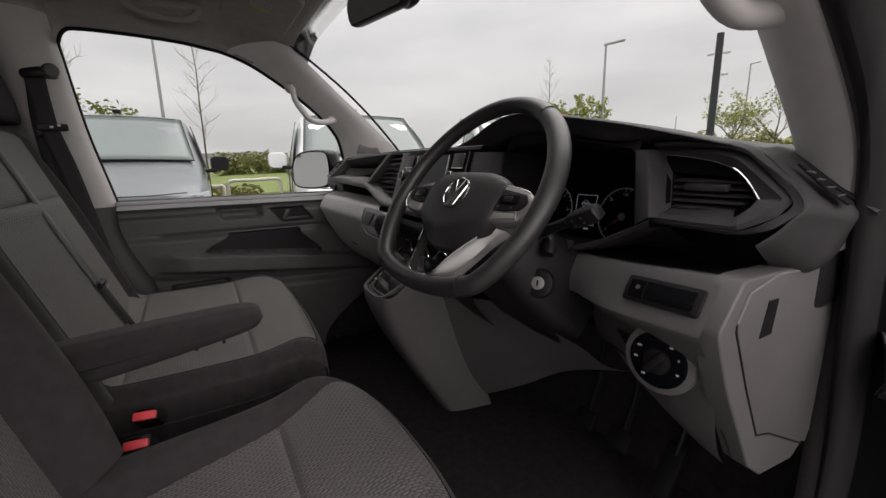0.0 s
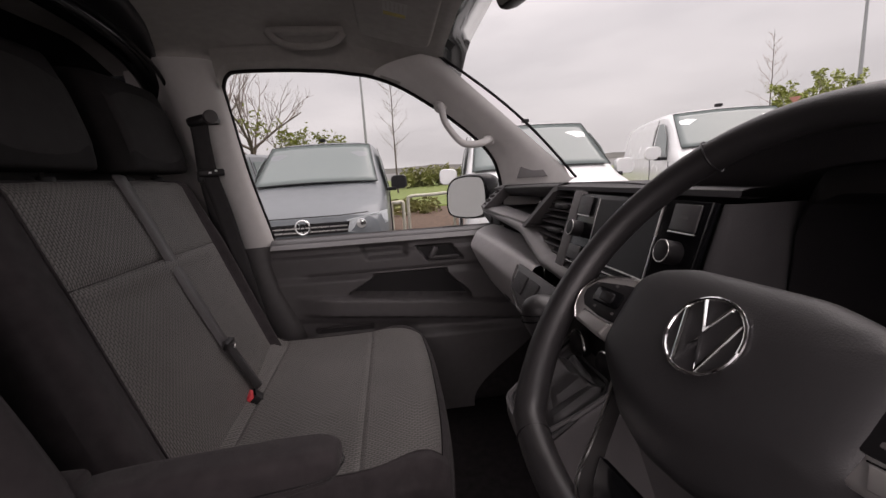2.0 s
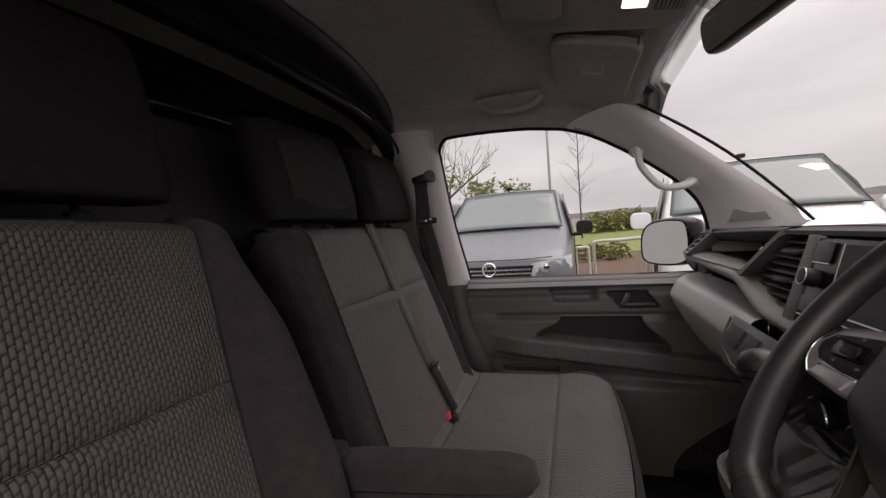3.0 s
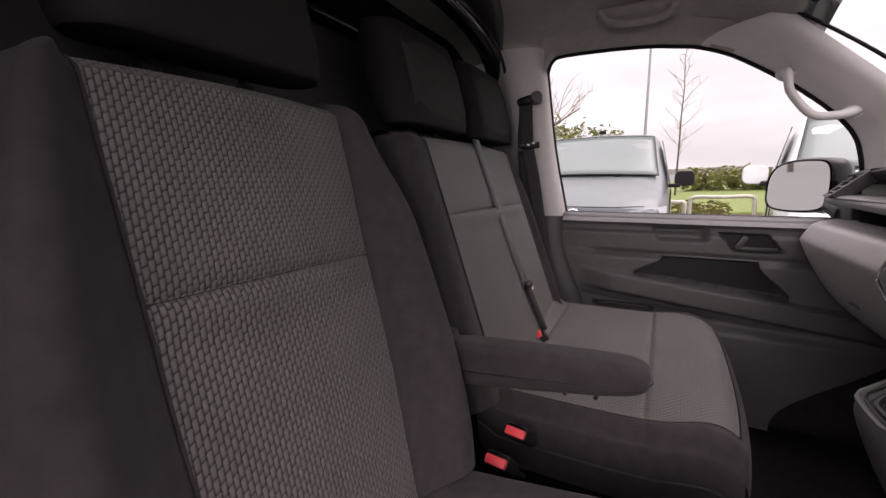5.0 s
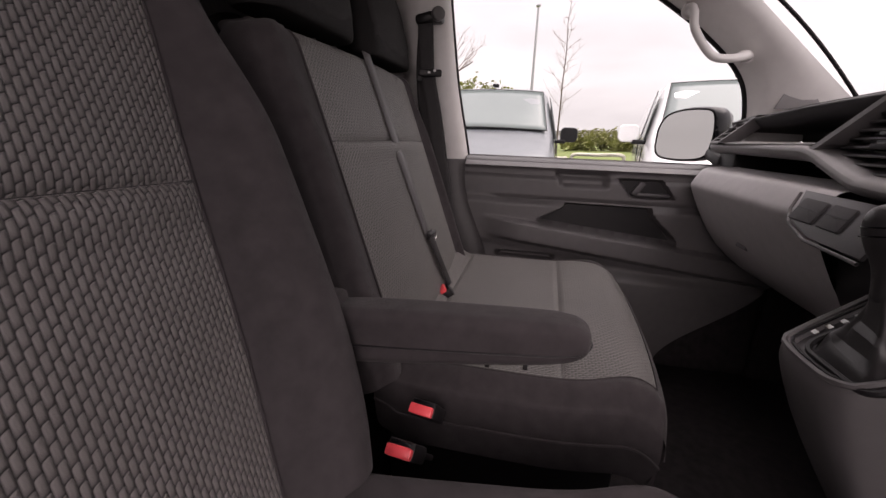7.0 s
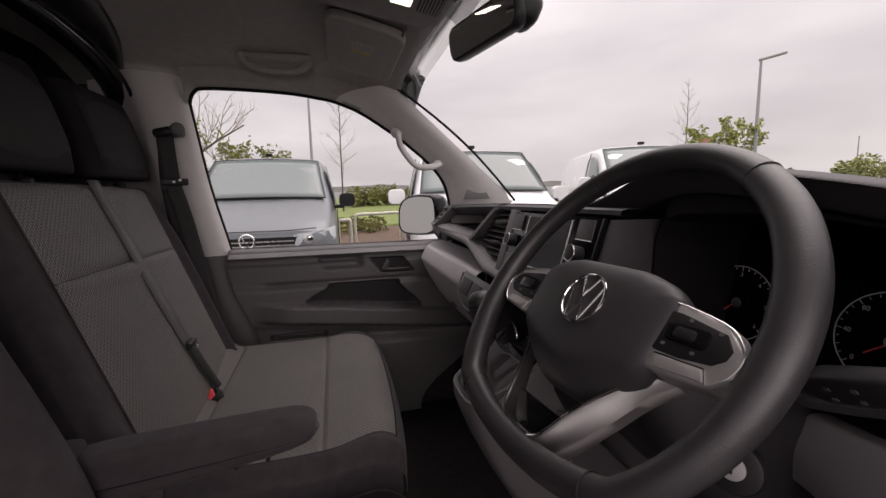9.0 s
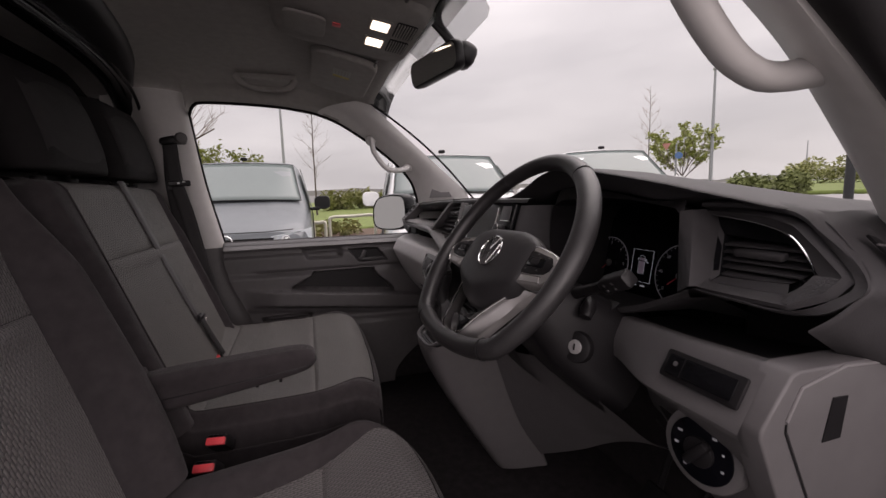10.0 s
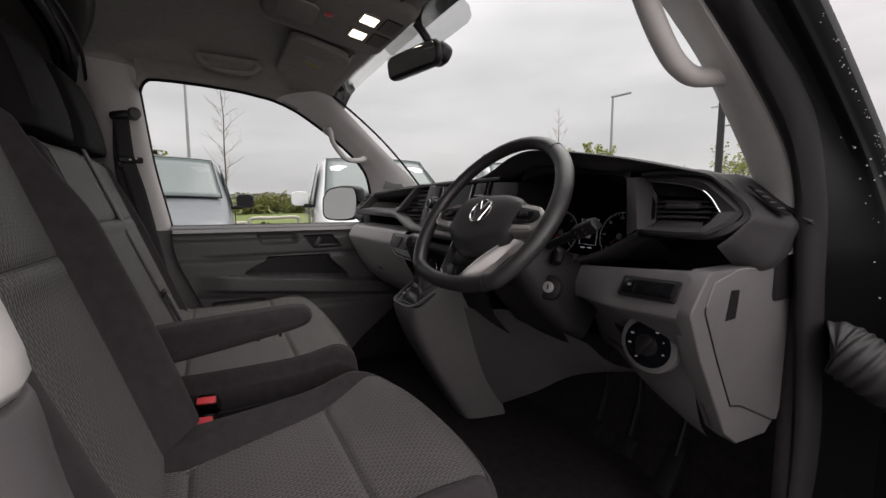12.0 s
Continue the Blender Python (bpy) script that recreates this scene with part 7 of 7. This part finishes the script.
def van(name, label, paint, front, heading, glass_mat=M_VANGLASS):
    """A panel van: front is the point on the ground under its bumper, heading the way it faces."""
    f = Vector((*heading, 0)).normalized()
    r = Vector((f.y, -f.x, 0))
    base = Vector(front)
    v = thing(name, label, "van", "parked vans", loc=tuple(base))

    def P(a, b, c):
        return base - f * a + r * b + Vector((0, 0, c))

    # cross-sections from the bumper to the tail: distance back, half width low / belt / top, heights
    secs = [(0.00, 0.74, 0.70, 0.66, 0.28, 0.62, 0.80), (0.05, 0.88, 0.86, 0.80, 0.24, 0.66, 0.98), (0.30, 0.94, 0.93, 0.84, 0.22, 0.86, 1.12), (0.80, 0.95, 0.94, 0.86, 0.22, 1.00, 1.24),
            (1.02, 0.95, 0.94, 0.84, 0.22, 1.05, 1.30), (1.30, 0.95, 0.94, 0.80, 0.22, 1.12, 1.52), (1.62, 0.95, 0.94, 0.76, 0.22, 1.16, 1.78), (1.90, 0.95, 0.94, 0.75, 0.22, 1.18, 1.915),
            (2.15, 0.95, 0.94, 0.755, 0.22, 1.18, 1.945), (3.0, 0.95, 0.94, 0.77, 0.22, 1.18, 1.965), (4.2, 0.95, 0.94, 0.77, 0.22, 1.18, 1.96), (4.85, 0.94, 0.93, 0.76, 0.24, 1.18, 1.93), (4.92, 0.90, 0.88, 0.70, 0.30, 1.18, 1.85)]
    rows = []
    for a, w0, w1, w2, z0, z1, z2 in secs:
        half = [(w0 * 0.96, z0), (w0, z0 + 0.15), (w1 + 0.005, (z0 + z1) / 2 + 0.08), (w1, z1), ((w1 * 0.35 + w2 * 0.65), z1 * 0.35 + z2 * 0.65), (w2, z2 - 0.055), (w2 * 0.90, z2 - 0.012), (w2 * 0.55, z2 + 0.012), (0, z2 + 0.018)]
        rows.append([P(a, b, c) for b, c in half] + [P(a, -b, c) for b, c in half[-2::-1]])
    body = part("body", loft(rows, True, True), paint, v, "painted steel body", mods=[SUBD(1)])

    def quad(nm, pts, mat, th=0.012, label="", parent=None):
        bm = bmesh.new()
        n = (pts[1] - pts[0]).cross(pts[-1] - pts[0]).normalized()
        lo = [bm.verts.new(p) for p in pts]
        hi = [bm.verts.new(p + n * th) for p in pts]
        bm.faces.new(hi)
        bm.faces.new(lo[::-1])
        for i in range(len(pts)):
            j = (i + 1) % len(pts)
            bm.faces.new((lo[i], lo[j], hi[j], hi[i]))
        return part(nm, bm, mat, parent or v, label, smooth=False)

    # windscreen, laid on the slope
    rows = []
    for i in range(9):
        t = i / 8
        a, z, w = 1.04 + 0.80 * t, 1.315 + 0.545 * t, 0.80 - 0.10 * t
        rows.append([P(a - 0.055 + 0.05 * abs(b) ** 2, w * b, z + 0.022 + 0.02 * (1 - b * b)) for b in [(-1 + 2 * k / 14) for k in range(15)]])
    ws = part("windscreen", loft(rows), glass_mat, v, "tinted windscreen with the reflected sky in its colour", mods=[SOLID(0.006, 1)])
    part("windscreen_edge", sweep([p for p in rows[0]] + [q[-1] for q in rows[1:]] + rows[-1][::-1] + [q[0] for q in rows[-2:0:-1]], 0.006, 6, True), M_BLACK, ws)
    for s in (-1, 1):
        a, b = P(1.05, s * 0.10, 1.345), P(1.10, s * 0.68, 1.372)
        part("wiper", sweep([a, a.lerp(b, 0.5) + Vector((0, 0, 0.012)), b], 0.011, 6), M_BLACK, ws, "black wiper")
        # side windows
        pts = [(1.28, 0.935, 1.22), (2.10, 0.925, 1.24), (2.12, 0.815, 1.76), (1.86, 0.82, 1.76), (1.55, 0.86, 1.56)]
        side = [P(a, s * (b + 0.006), c) for a, b, c in pts]
        quad("side_window", side if s > 0 else side[::-1], glass_mat, 0.006, "tinted door window")
        pts = [(2.30, 0.925, 1.24), (3.55, 0.925, 1.24), (3.55, 0.82, 1.76), (2.30, 0.815, 1.76)]
        side = [P(a, s * (b + 0.006), c) for a, b, c in pts]
        quad("side_window", side if s > 0 else side[::-1], paint if paint is M_WHITE else glass_mat, 0.006, "body side panel" if paint is M_WHITE else "tinted rear side window")
        part("door_line", sweep([P(2.19, s * 0.952, 0.40), P(2.19, s * 0.945, 1.20), P(2.19, s * 0.80, 1.84)], 0.006, 5), M_BLACK, v)
        part("door_line", sweep([P(1.10, s * 0.952, 0.45), P(1.12, s * 0.945, 1.16)], 0.006, 5), M_BLACK, v)
        # mirrors
        mm = frame_of(P(1.38, s * 1.09, 1.30), r, (0, 0, 1))
        mr = part("wing_mirror", loft([[mm @ Vector((x * k, y * k, d)) for x, y in rounded(0.22, 0.19, 0.06, 5)] for k, d in ((0.92, -0.05), (1.0, -0.03), (1.02, 0.02), (0.9, 0.08), (0.6, 0.11))], True, True), paint if paint is M_WHITE else M_BLACK, v, "wing mirror")
        part("mirror_foot", boxes((tuple(P(1.38, s * 0.98, 1.21)), (0.14, 0.14, 0.05), 0.015)), M_BLACK, mr)
        # headlamps
        pts = [(0.045, 0.46, 0.93), (0.045, 0.46, 0.80), (0.10, 0.74, 0.80), (0.30, 0.90, 0.86), (0.34, 0.90, 1.00), (0.16, 0.76, 0.98)]
        lamp = [P(a - 0.02, s * b, c) for a, b, c in pts]
        hl_ = quad("headlamp", lamp if s < 0 else lamp[::-1], M_LENS, 0.03, "clear headlamp")
        part("lamp_unit", disc(frame_of(P(0.035, s * 0.62, 0.885), -r, (0, 0, 1)), 0.055, 0.03, 20, 0.008), M_CHROME, hl_)
        # wheels
        for a in (0.92, 3.92):
            wm = frame_of(P(a, s * 0.86, 0.33), f, (0, 0, 1))
            wh = part("wheel", disc(wm @ Matrix.Translation((0, 0, -0.1)), 0.33, 0.2, 32, 0.03), M_TYRE, v, "black tyre")
            part("rim", disc(wm @ Matrix.Translation((0, 0, -0.115)), 0.21, 0.23, 24, 0.01), M_GALV, wh, "steel wheel")
    # grille, badge, bumper, plate and roof fin
    gr = quad("grille", [P(-0.012, -0.50, 0.92), P(-0.012, -0.46, 0.80), P(-0.012, 0.46, 0.80), P(-0.012, 0.50, 0.92)][::-1], M_BLACK, 0.02, "black grille")
    for k in range(2):
        quad("grille_bar", [P(-0.03, -0.47, 0.84 + 0.045 * k), P(-0.03, -0.47, 0.825 + 0.045 * k), P(-0.03, 0.47, 0.825 + 0.045 * k), P(-0.03, 0.47, 0.84 + 0.045 * k)][::-1], M_SATIN, 0.01, "", gr)
    part("badge", ring(frame_of(P(-0.055, 0, 0.885), -r, (0, 0, 1)), 0.075, 0.011, 28), M_CHROME, gr, "round chrome badge")
    part("badge_bar", sweep([P(-0.055, x, 0.885 + z) for x, z in ((-0.045, 0.05), (0, -0.055), (0.045, 0.05))], 0.009, 6), M_CHROME, gr)
    quad("lower_grille", [P(-0.015, -0.60, 0.58), P(-0.015, -0.55, 0.42), P(-0.015, 0.55, 0.42), P(-0.015, 0.60, 0.58)][::-1], M_BLACK, 0.02, "black lower grille")
    quad("number_plate", [P(-0.05, -0.26, 0.66), P(-0.05, -0.26, 0.55), P(-0.05, 0.26, 0.55), P(-0.05, 0.26, 0.66)][::-1], M_MARK, 0.008, "plain pale plate")
    part("bonnet_line", sweep([P(0.10, -0.70, 1.00), P(0.045, -0.40, 0.985), P(0.035, 0, 0.985), P(0.045, 0.40, 0.985), P(0.10, 0.70, 1.00)], 0.006, 5), M_BLACK, v)
    part("roof_aerial", boxes((tuple(P(2.02, 0, 1.985)), (0.09, 0.09, 0.05), 0.015)), M_BLACK, v, "small black roof aerial")
    return v


M_LENS = material("headlamp_lens", (0.55, 0.58, 0.6), 0.08, spec=0.8, var=0.15, scale=25)


def parked(label, paint, x, y, heading):
    van("parked_van", label, paint, (x, y, ground_z(x, y)), heading)


parked("pale grey metallic panel van facing the bay", M_STEELGREY, -3.95, -0.80, (1.0, 0.0))
parked("white panel van parked facing the lane", M_WHITE, -3.04, 1.77, (0.989, -0.149))
parked("white panel van at the end of the row", M_WHITE, -3.66, 4.70, (0.94, -0.34))
parked("grey van parked behind the first row", M_STEELGREY, -7.2, -4.2, (0.97, -0.25))

# hoop barriers beside the bed
for az0, az1, d in ((81.2, 87.4, 8.0), (88.0, 89.6, 7.0)):
    hb = thing("hoop_barrier", "cream painted steel hoop barrier on the pavement", "barrier", "barriers", loc=tuple(polar(az0, d)))
    a, b = polar(az1, d), polar(az0, d)
    up = Vector((0, 0, 0.86))
    part("hoop", sweep(smooth_line([a, a + up * 0.55, a + up * 0.88, a.lerp(b, 0.06) + up, a.lerp(b, 0.5) + up, a.lerp(b, 0.94) + up, b + up * 0.88, b + up * 0.55, b], 48), 0.03, 10), M_CREAM, hb, "cream painted tube")


def lamp_post(az, d, h, arm, mat, label, r=0.06):
    lp = thing("street_lamp", label, "street lamp", "street lamps", loc=tuple(polar(az, d)))
    b = polar(az, d)
    part("pole", sweep([b, b + Vector((0, 0, h * 0.5)), b + Vector((0, 0, h))], [r, r * 0.8, r * 0.55], 10), mat, lp, "steel pole")
    side = Vector((math.cos(radians(az)), math.sin(radians(az)), 0))
    t = b + Vector((0, 0, h))
    part("lamp_head", boxes((tuple(t + side * arm * 0.5 + Vector((0, 0, 0.04))), (0.22 + abs(arm), 0.22, 0.10), 0.03, turn(0, -8, az))), mat, lp, "flat lamp head")


lamp_post(92.7, 24, 7.2, 0.0, M_GALV, "slim galvanised lamp post behind the vans", 0.09)
lamp_post(39.1, 27, 6.9, 0.9, M_GALV, "galvanised lamp post with an arm", 0.10)
lamp_post(24.6, 60, 9.6, 0.8, M_GALV, "distant lamp post across the road", 0.12)
lamp_post(31.2, 90, 6.0, 0.0, M_GALV, "far thin lamp post", 0.12)
cp = thing("camera_pole", "dark steel pole with two small camera domes", "pole", loc=tuple(polar(27.1, 18)))
b = polar(27.1, 18)
part("pole", sweep([b, b + Vector((0, 0, 4.9))], [0.13, 0.115], 12), M_POLE, cp, "dark steel pole")
for z, s in ((4.25, 1), (4.25, -1), (3.55, 1)):
    part("camera_dome", boxes((tuple(b + Vector((0.22 * s, 0.1 * s, z))), (0.22, 0.12, 0.08), 0.03)), M_MARK, cp, "white camera dome")

# road signs by the junction
sg = thing("road_sign", "triangular and blue round signs on a grey post", "road sign", loc=tuple(polar(42.6, 24)))
b = polar(42.6, 24)
part("post", sweep([b, b + Vector((0, 0, 2.9))], 0.04, 8), M_GALV, sg)
sm_ = frame_of(b + Vector((0.25, -0.1, 2.35)), (math.cos(radians(42)), math.sin(radians(42)), 0), (0, 0, 1))
part("blue_disc", disc(sm_, 0.17, 0.02, 24), material("sign_blue", (0.10, 0.20, 0.42), 0.4), sg, "blue round sign")
part("triangle", prism([(-0.2, 0.17), (0.2, 0.17), (0, -0.17)], 0.02, sm_ @ Matrix.Translation((-0.55, 0.45, 0))), material("sign_red", (0.55, 0.25, 0.2), 0.4), sg, "red give-way triangle", smooth=False)


# small blue and white board on the grass
nb = thing("notice_board", "small blue and white board on two posts in the grass", "notice board", loc=tuple(polar(83.0, 30)))
b = polar(83.0, 30)
bmx = frame_of(b + Vector((0, 0, 0.55)), (math.cos(radians(83)), math.sin(radians(83)), 0), (0, 0, 1))
part("board", prism(rounded(0.75, 0.36, 0.02), 0.03, bmx), material("board_blue", (0.16, 0.22, 0.42), 0.5), nb, "blue board", smooth=False)
part("board_band", prism(rounded(0.75, 0.14, 0.02), 0.035, bmx @ Matrix.Translation((-0.1, 0.22, 0))), M_MARK, nb, "white band", smooth=False)
for sx in (-0.3, 0.3):
    part("board_post", sweep([bmx @ Vector((sx, -0.55, 0)), bmx @ Vector((sx, 0.1, 0))], 0.03, 8), M_GALV, nb)


# ---- trees and hedges ----
def leaf_cloud(centres, n, size, seed):
    """Many small leaf faces scattered in uneven clumps."""
    rnd = random.Random(seed)
    vs, fs = [], []
    for _ in range(n):
        c, rad = rnd.choice(centres)
        while True:
            o = Vector((rnd.uniform(-1, 1), rnd.uniform(-1, 1), rnd.uniform(-1, 1)))
            if o.length < 1:
                break
        p = Vector(c) + o * rad
        s = size * rnd.uniform(0.5, 1.3)
        a = Vector((rnd.uniform(-1, 1), rnd.uniform(-1, 1), rnd.uniform(-0.6, 0.6))).normalized()
        b = a.orthogonal().normalized()
        i = len(vs)
        vs += [p - a * s, p + b * s * 0.5, p + a * s, p - b * s * 0.5]
        fs.append((i, i + 1, i + 2, i + 3))
    bm = bmesh.new()
    bv = [bm.verts.new(v) for v in vs]
    for f in fs:
        bm.faces.new([bv[k] for k in f])
    return bm


def tree(name, label, base, h, spread, seed, leaves=0, leaf=0.06, narrow=False, twig_mat=None):
    rnd = random.Random(seed)
    t = thing(name, label, "tree", "trees", loc=tuple(base))
    base = Vector(base)
    trunk_bm, twig_bm = bmesh.new(), bmesh.new()
    trunk_h = h * (0.95 if narrow else 0.35)
    r0 = h * (0.0065 if narrow else 0.016)
    tp = [base + Vector((rnd.uniform(-1, 1) * 0.012 * h * k / 6, rnd.uniform(-1, 1) * 0.012 * h * k / 6, trunk_h * k / 6)) for k in range(7)]
    sweep(tp, [r0 * (1 - 0.85 * k / 6 if narrow else 1 - 0.35 * k / 6) for k in range(7)], 7, bm=trunk_bm)
    tips = []

    def grow(p, d, ln, r, depth):
        n = 4
        pts = [p]
        for _ in range(n):
            d = (d + Vector((rnd.uniform(-1, 1), rnd.uniform(-1, 1), rnd.uniform(-0.4, 0.9))) * 0.16).normalized()
            pts.append(pts[-1] + d * ln / n)
        sweep(pts, [r * (1 - 0.6 * k / n) for k in range(n + 1)], 4 if depth else 5, bm=trunk_bm if depth == 0 else twig_bm)
        tips.append((pts[-1], ln * 0.35))
        if depth < (2 if narrow else 3):
            for k in range(rnd.randint(3, 5)):
                q = pts[rnd.randint(1, n)]
                dd = (d + Vector((rnd.uniform(-1, 1), rnd.uniform(-1, 1), rnd.uniform(-0.3, 0.7))) * (0.75 if not narrow else 0.9)).normalized()
                grow(q, dd, ln * rnd.uniform(0.45, 0.65), r * 0.5, depth + 1)

    if narrow:
        for k in range(24):
            z = 0.25 + 0.72 * k / 24
            a = k * 2.4 + rnd.uniform(-0.4, 0.4)
            up = rnd.uniform(0.45, 1.1)
            grow(tp[0].lerp(tp[-1], z), Vector((math.cos(a), math.sin(a), up)).normalized(), spread * (1.15 - z) * rnd.uniform(0.7, 1.1), r0 * 0.28, 1)
    else:
        for k in range(7):
            a = k * 0.9 + rnd.uniform(-0.3, 0.3)
            grow(tp[-1 - (k % 2)], Vector((math.cos(a) * 0.8, math.sin(a) * 0.8, rnd.uniform(0.5, 1.3))).normalized(), spread * rnd.uniform(0.55, 0.85), r0 * 0.5, 0)
    part("trunk", trunk_bm, M_BARK, t, "grey-brown trunk and limbs")
    part("twigs", twig_bm, twig_mat or M_TWIG, t, "bare thin twigs")
    if leaves:
        part("crown", leaf_cloud([(p, max(0.15, r)) for p, r in tips], leaves, leaf, seed), M_LEAF, t, "fresh yellow-green leaves", smooth=False)
    return t


tree("tree", "large bare tree with spreading branches", polar(106.5, 17), 6.6, 3.2, 3)
tree("tree", "small tree in fresh green leaf", polar(100.5, 15), 3.4, 1.7, 5, leaves=1500, leaf=0.07)
tree("tree", "bare tree at the edge of the car park", polar(113, 19), 6.0, 3.0, 8)
tree("tree", "bare tree behind the cab, seen in the door mirror", (-2.6, -17, ground_z(-2.6, -17)), 6.0, 2.8, 41)
tree("tree", "slender bare young tree behind the vans", polar(89.0, 22), 7.6, 1.5, 11, narrow=True)
tree("tree", "slender bare tree by the junction", polar(45.6, 30), 7.4, 1.9, 13, narrow=True, twig_mat=material("reddish_twigs", (0.45, 0.37, 0.35), 0.95, var=0.2))
tree("tree", "spring-green tree beside the road signs", polar(41.9, 28), 3.9, 2.6, 17, leaves=3000, leaf=0.10)
tree("tree", "budding tree on the verge across the road", polar(25.2, 36), 4.2, 2.6, 19, leaves=1200, leaf=0.10)
tree("tree", "budding tree on the verge across the road", polar(21.5, 38), 4.4, 2.6, 23, leaves=900, leaf=0.10)
tree("tree", "bare tree beyond the verge", polar(17.5, 42), 5.2, 3.0, 29)


def hedge(name, label, az0, az1, d, h, n, seed, mat=None):
    rnd = random.Random(seed)
    cs = []
    for k in range(26):
        p = polar(az0 + (az1 - az0) * (k + rnd.uniform(-0.4, 0.4)) / 26, d + rnd.uniform(-0.8, 0.8))
        cs.append((p + Vector((0, 0, h * rnd.uniform(0.25, 0.7))), h * rnd.uniform(0.3, 0.5)))
    ob = part(name, leaf_cloud(cs, n, 0.11 * h ** 0.5, seed), mat or M_HEDGE, None, smooth=False)
    return tagged(ob, label, "shrubs", kind="stuff")


hedge("shrubs_left", "olive green shrubs behind the grass", 78, 88, 26, 1.25, 3600, 31)
hedge("shrubs_left_low", "low green shrubs beside the dark van", 84, 90, 12.6, 0.45, 900, 32)
hedge("shrubs_right", "rounded green shrubs beside the junction", 31, 37, 25, 1.3, 4500, 33, material("lime_leaves", (0.13, 0.15, 0.045), 0.8, var=0.4, scale=2))
hedge("shrubs_far", "brown and olive hedge across the road", 8, 33, 46, 2.1, 9000, 34)
# far wooded skyline
rows = []
for i in range(4):
    row = []
    for k in range(181):
        az = -60 + 220 * k / 180
        hh = (3.6 + 2.2 * noise.noise((k * 0.11, 0.3, 0)) + 1.0 * noise.noise((k * 0.6, 2.3, 0))) * (i / 3)
        row.append(polar(az, 210 + i * 4, hh + 0.5))
    rows.append(row)
structure("backdrop_hills", loft(rows), M_HILL, "distant grey-brown wooded skyline", "backdrop")
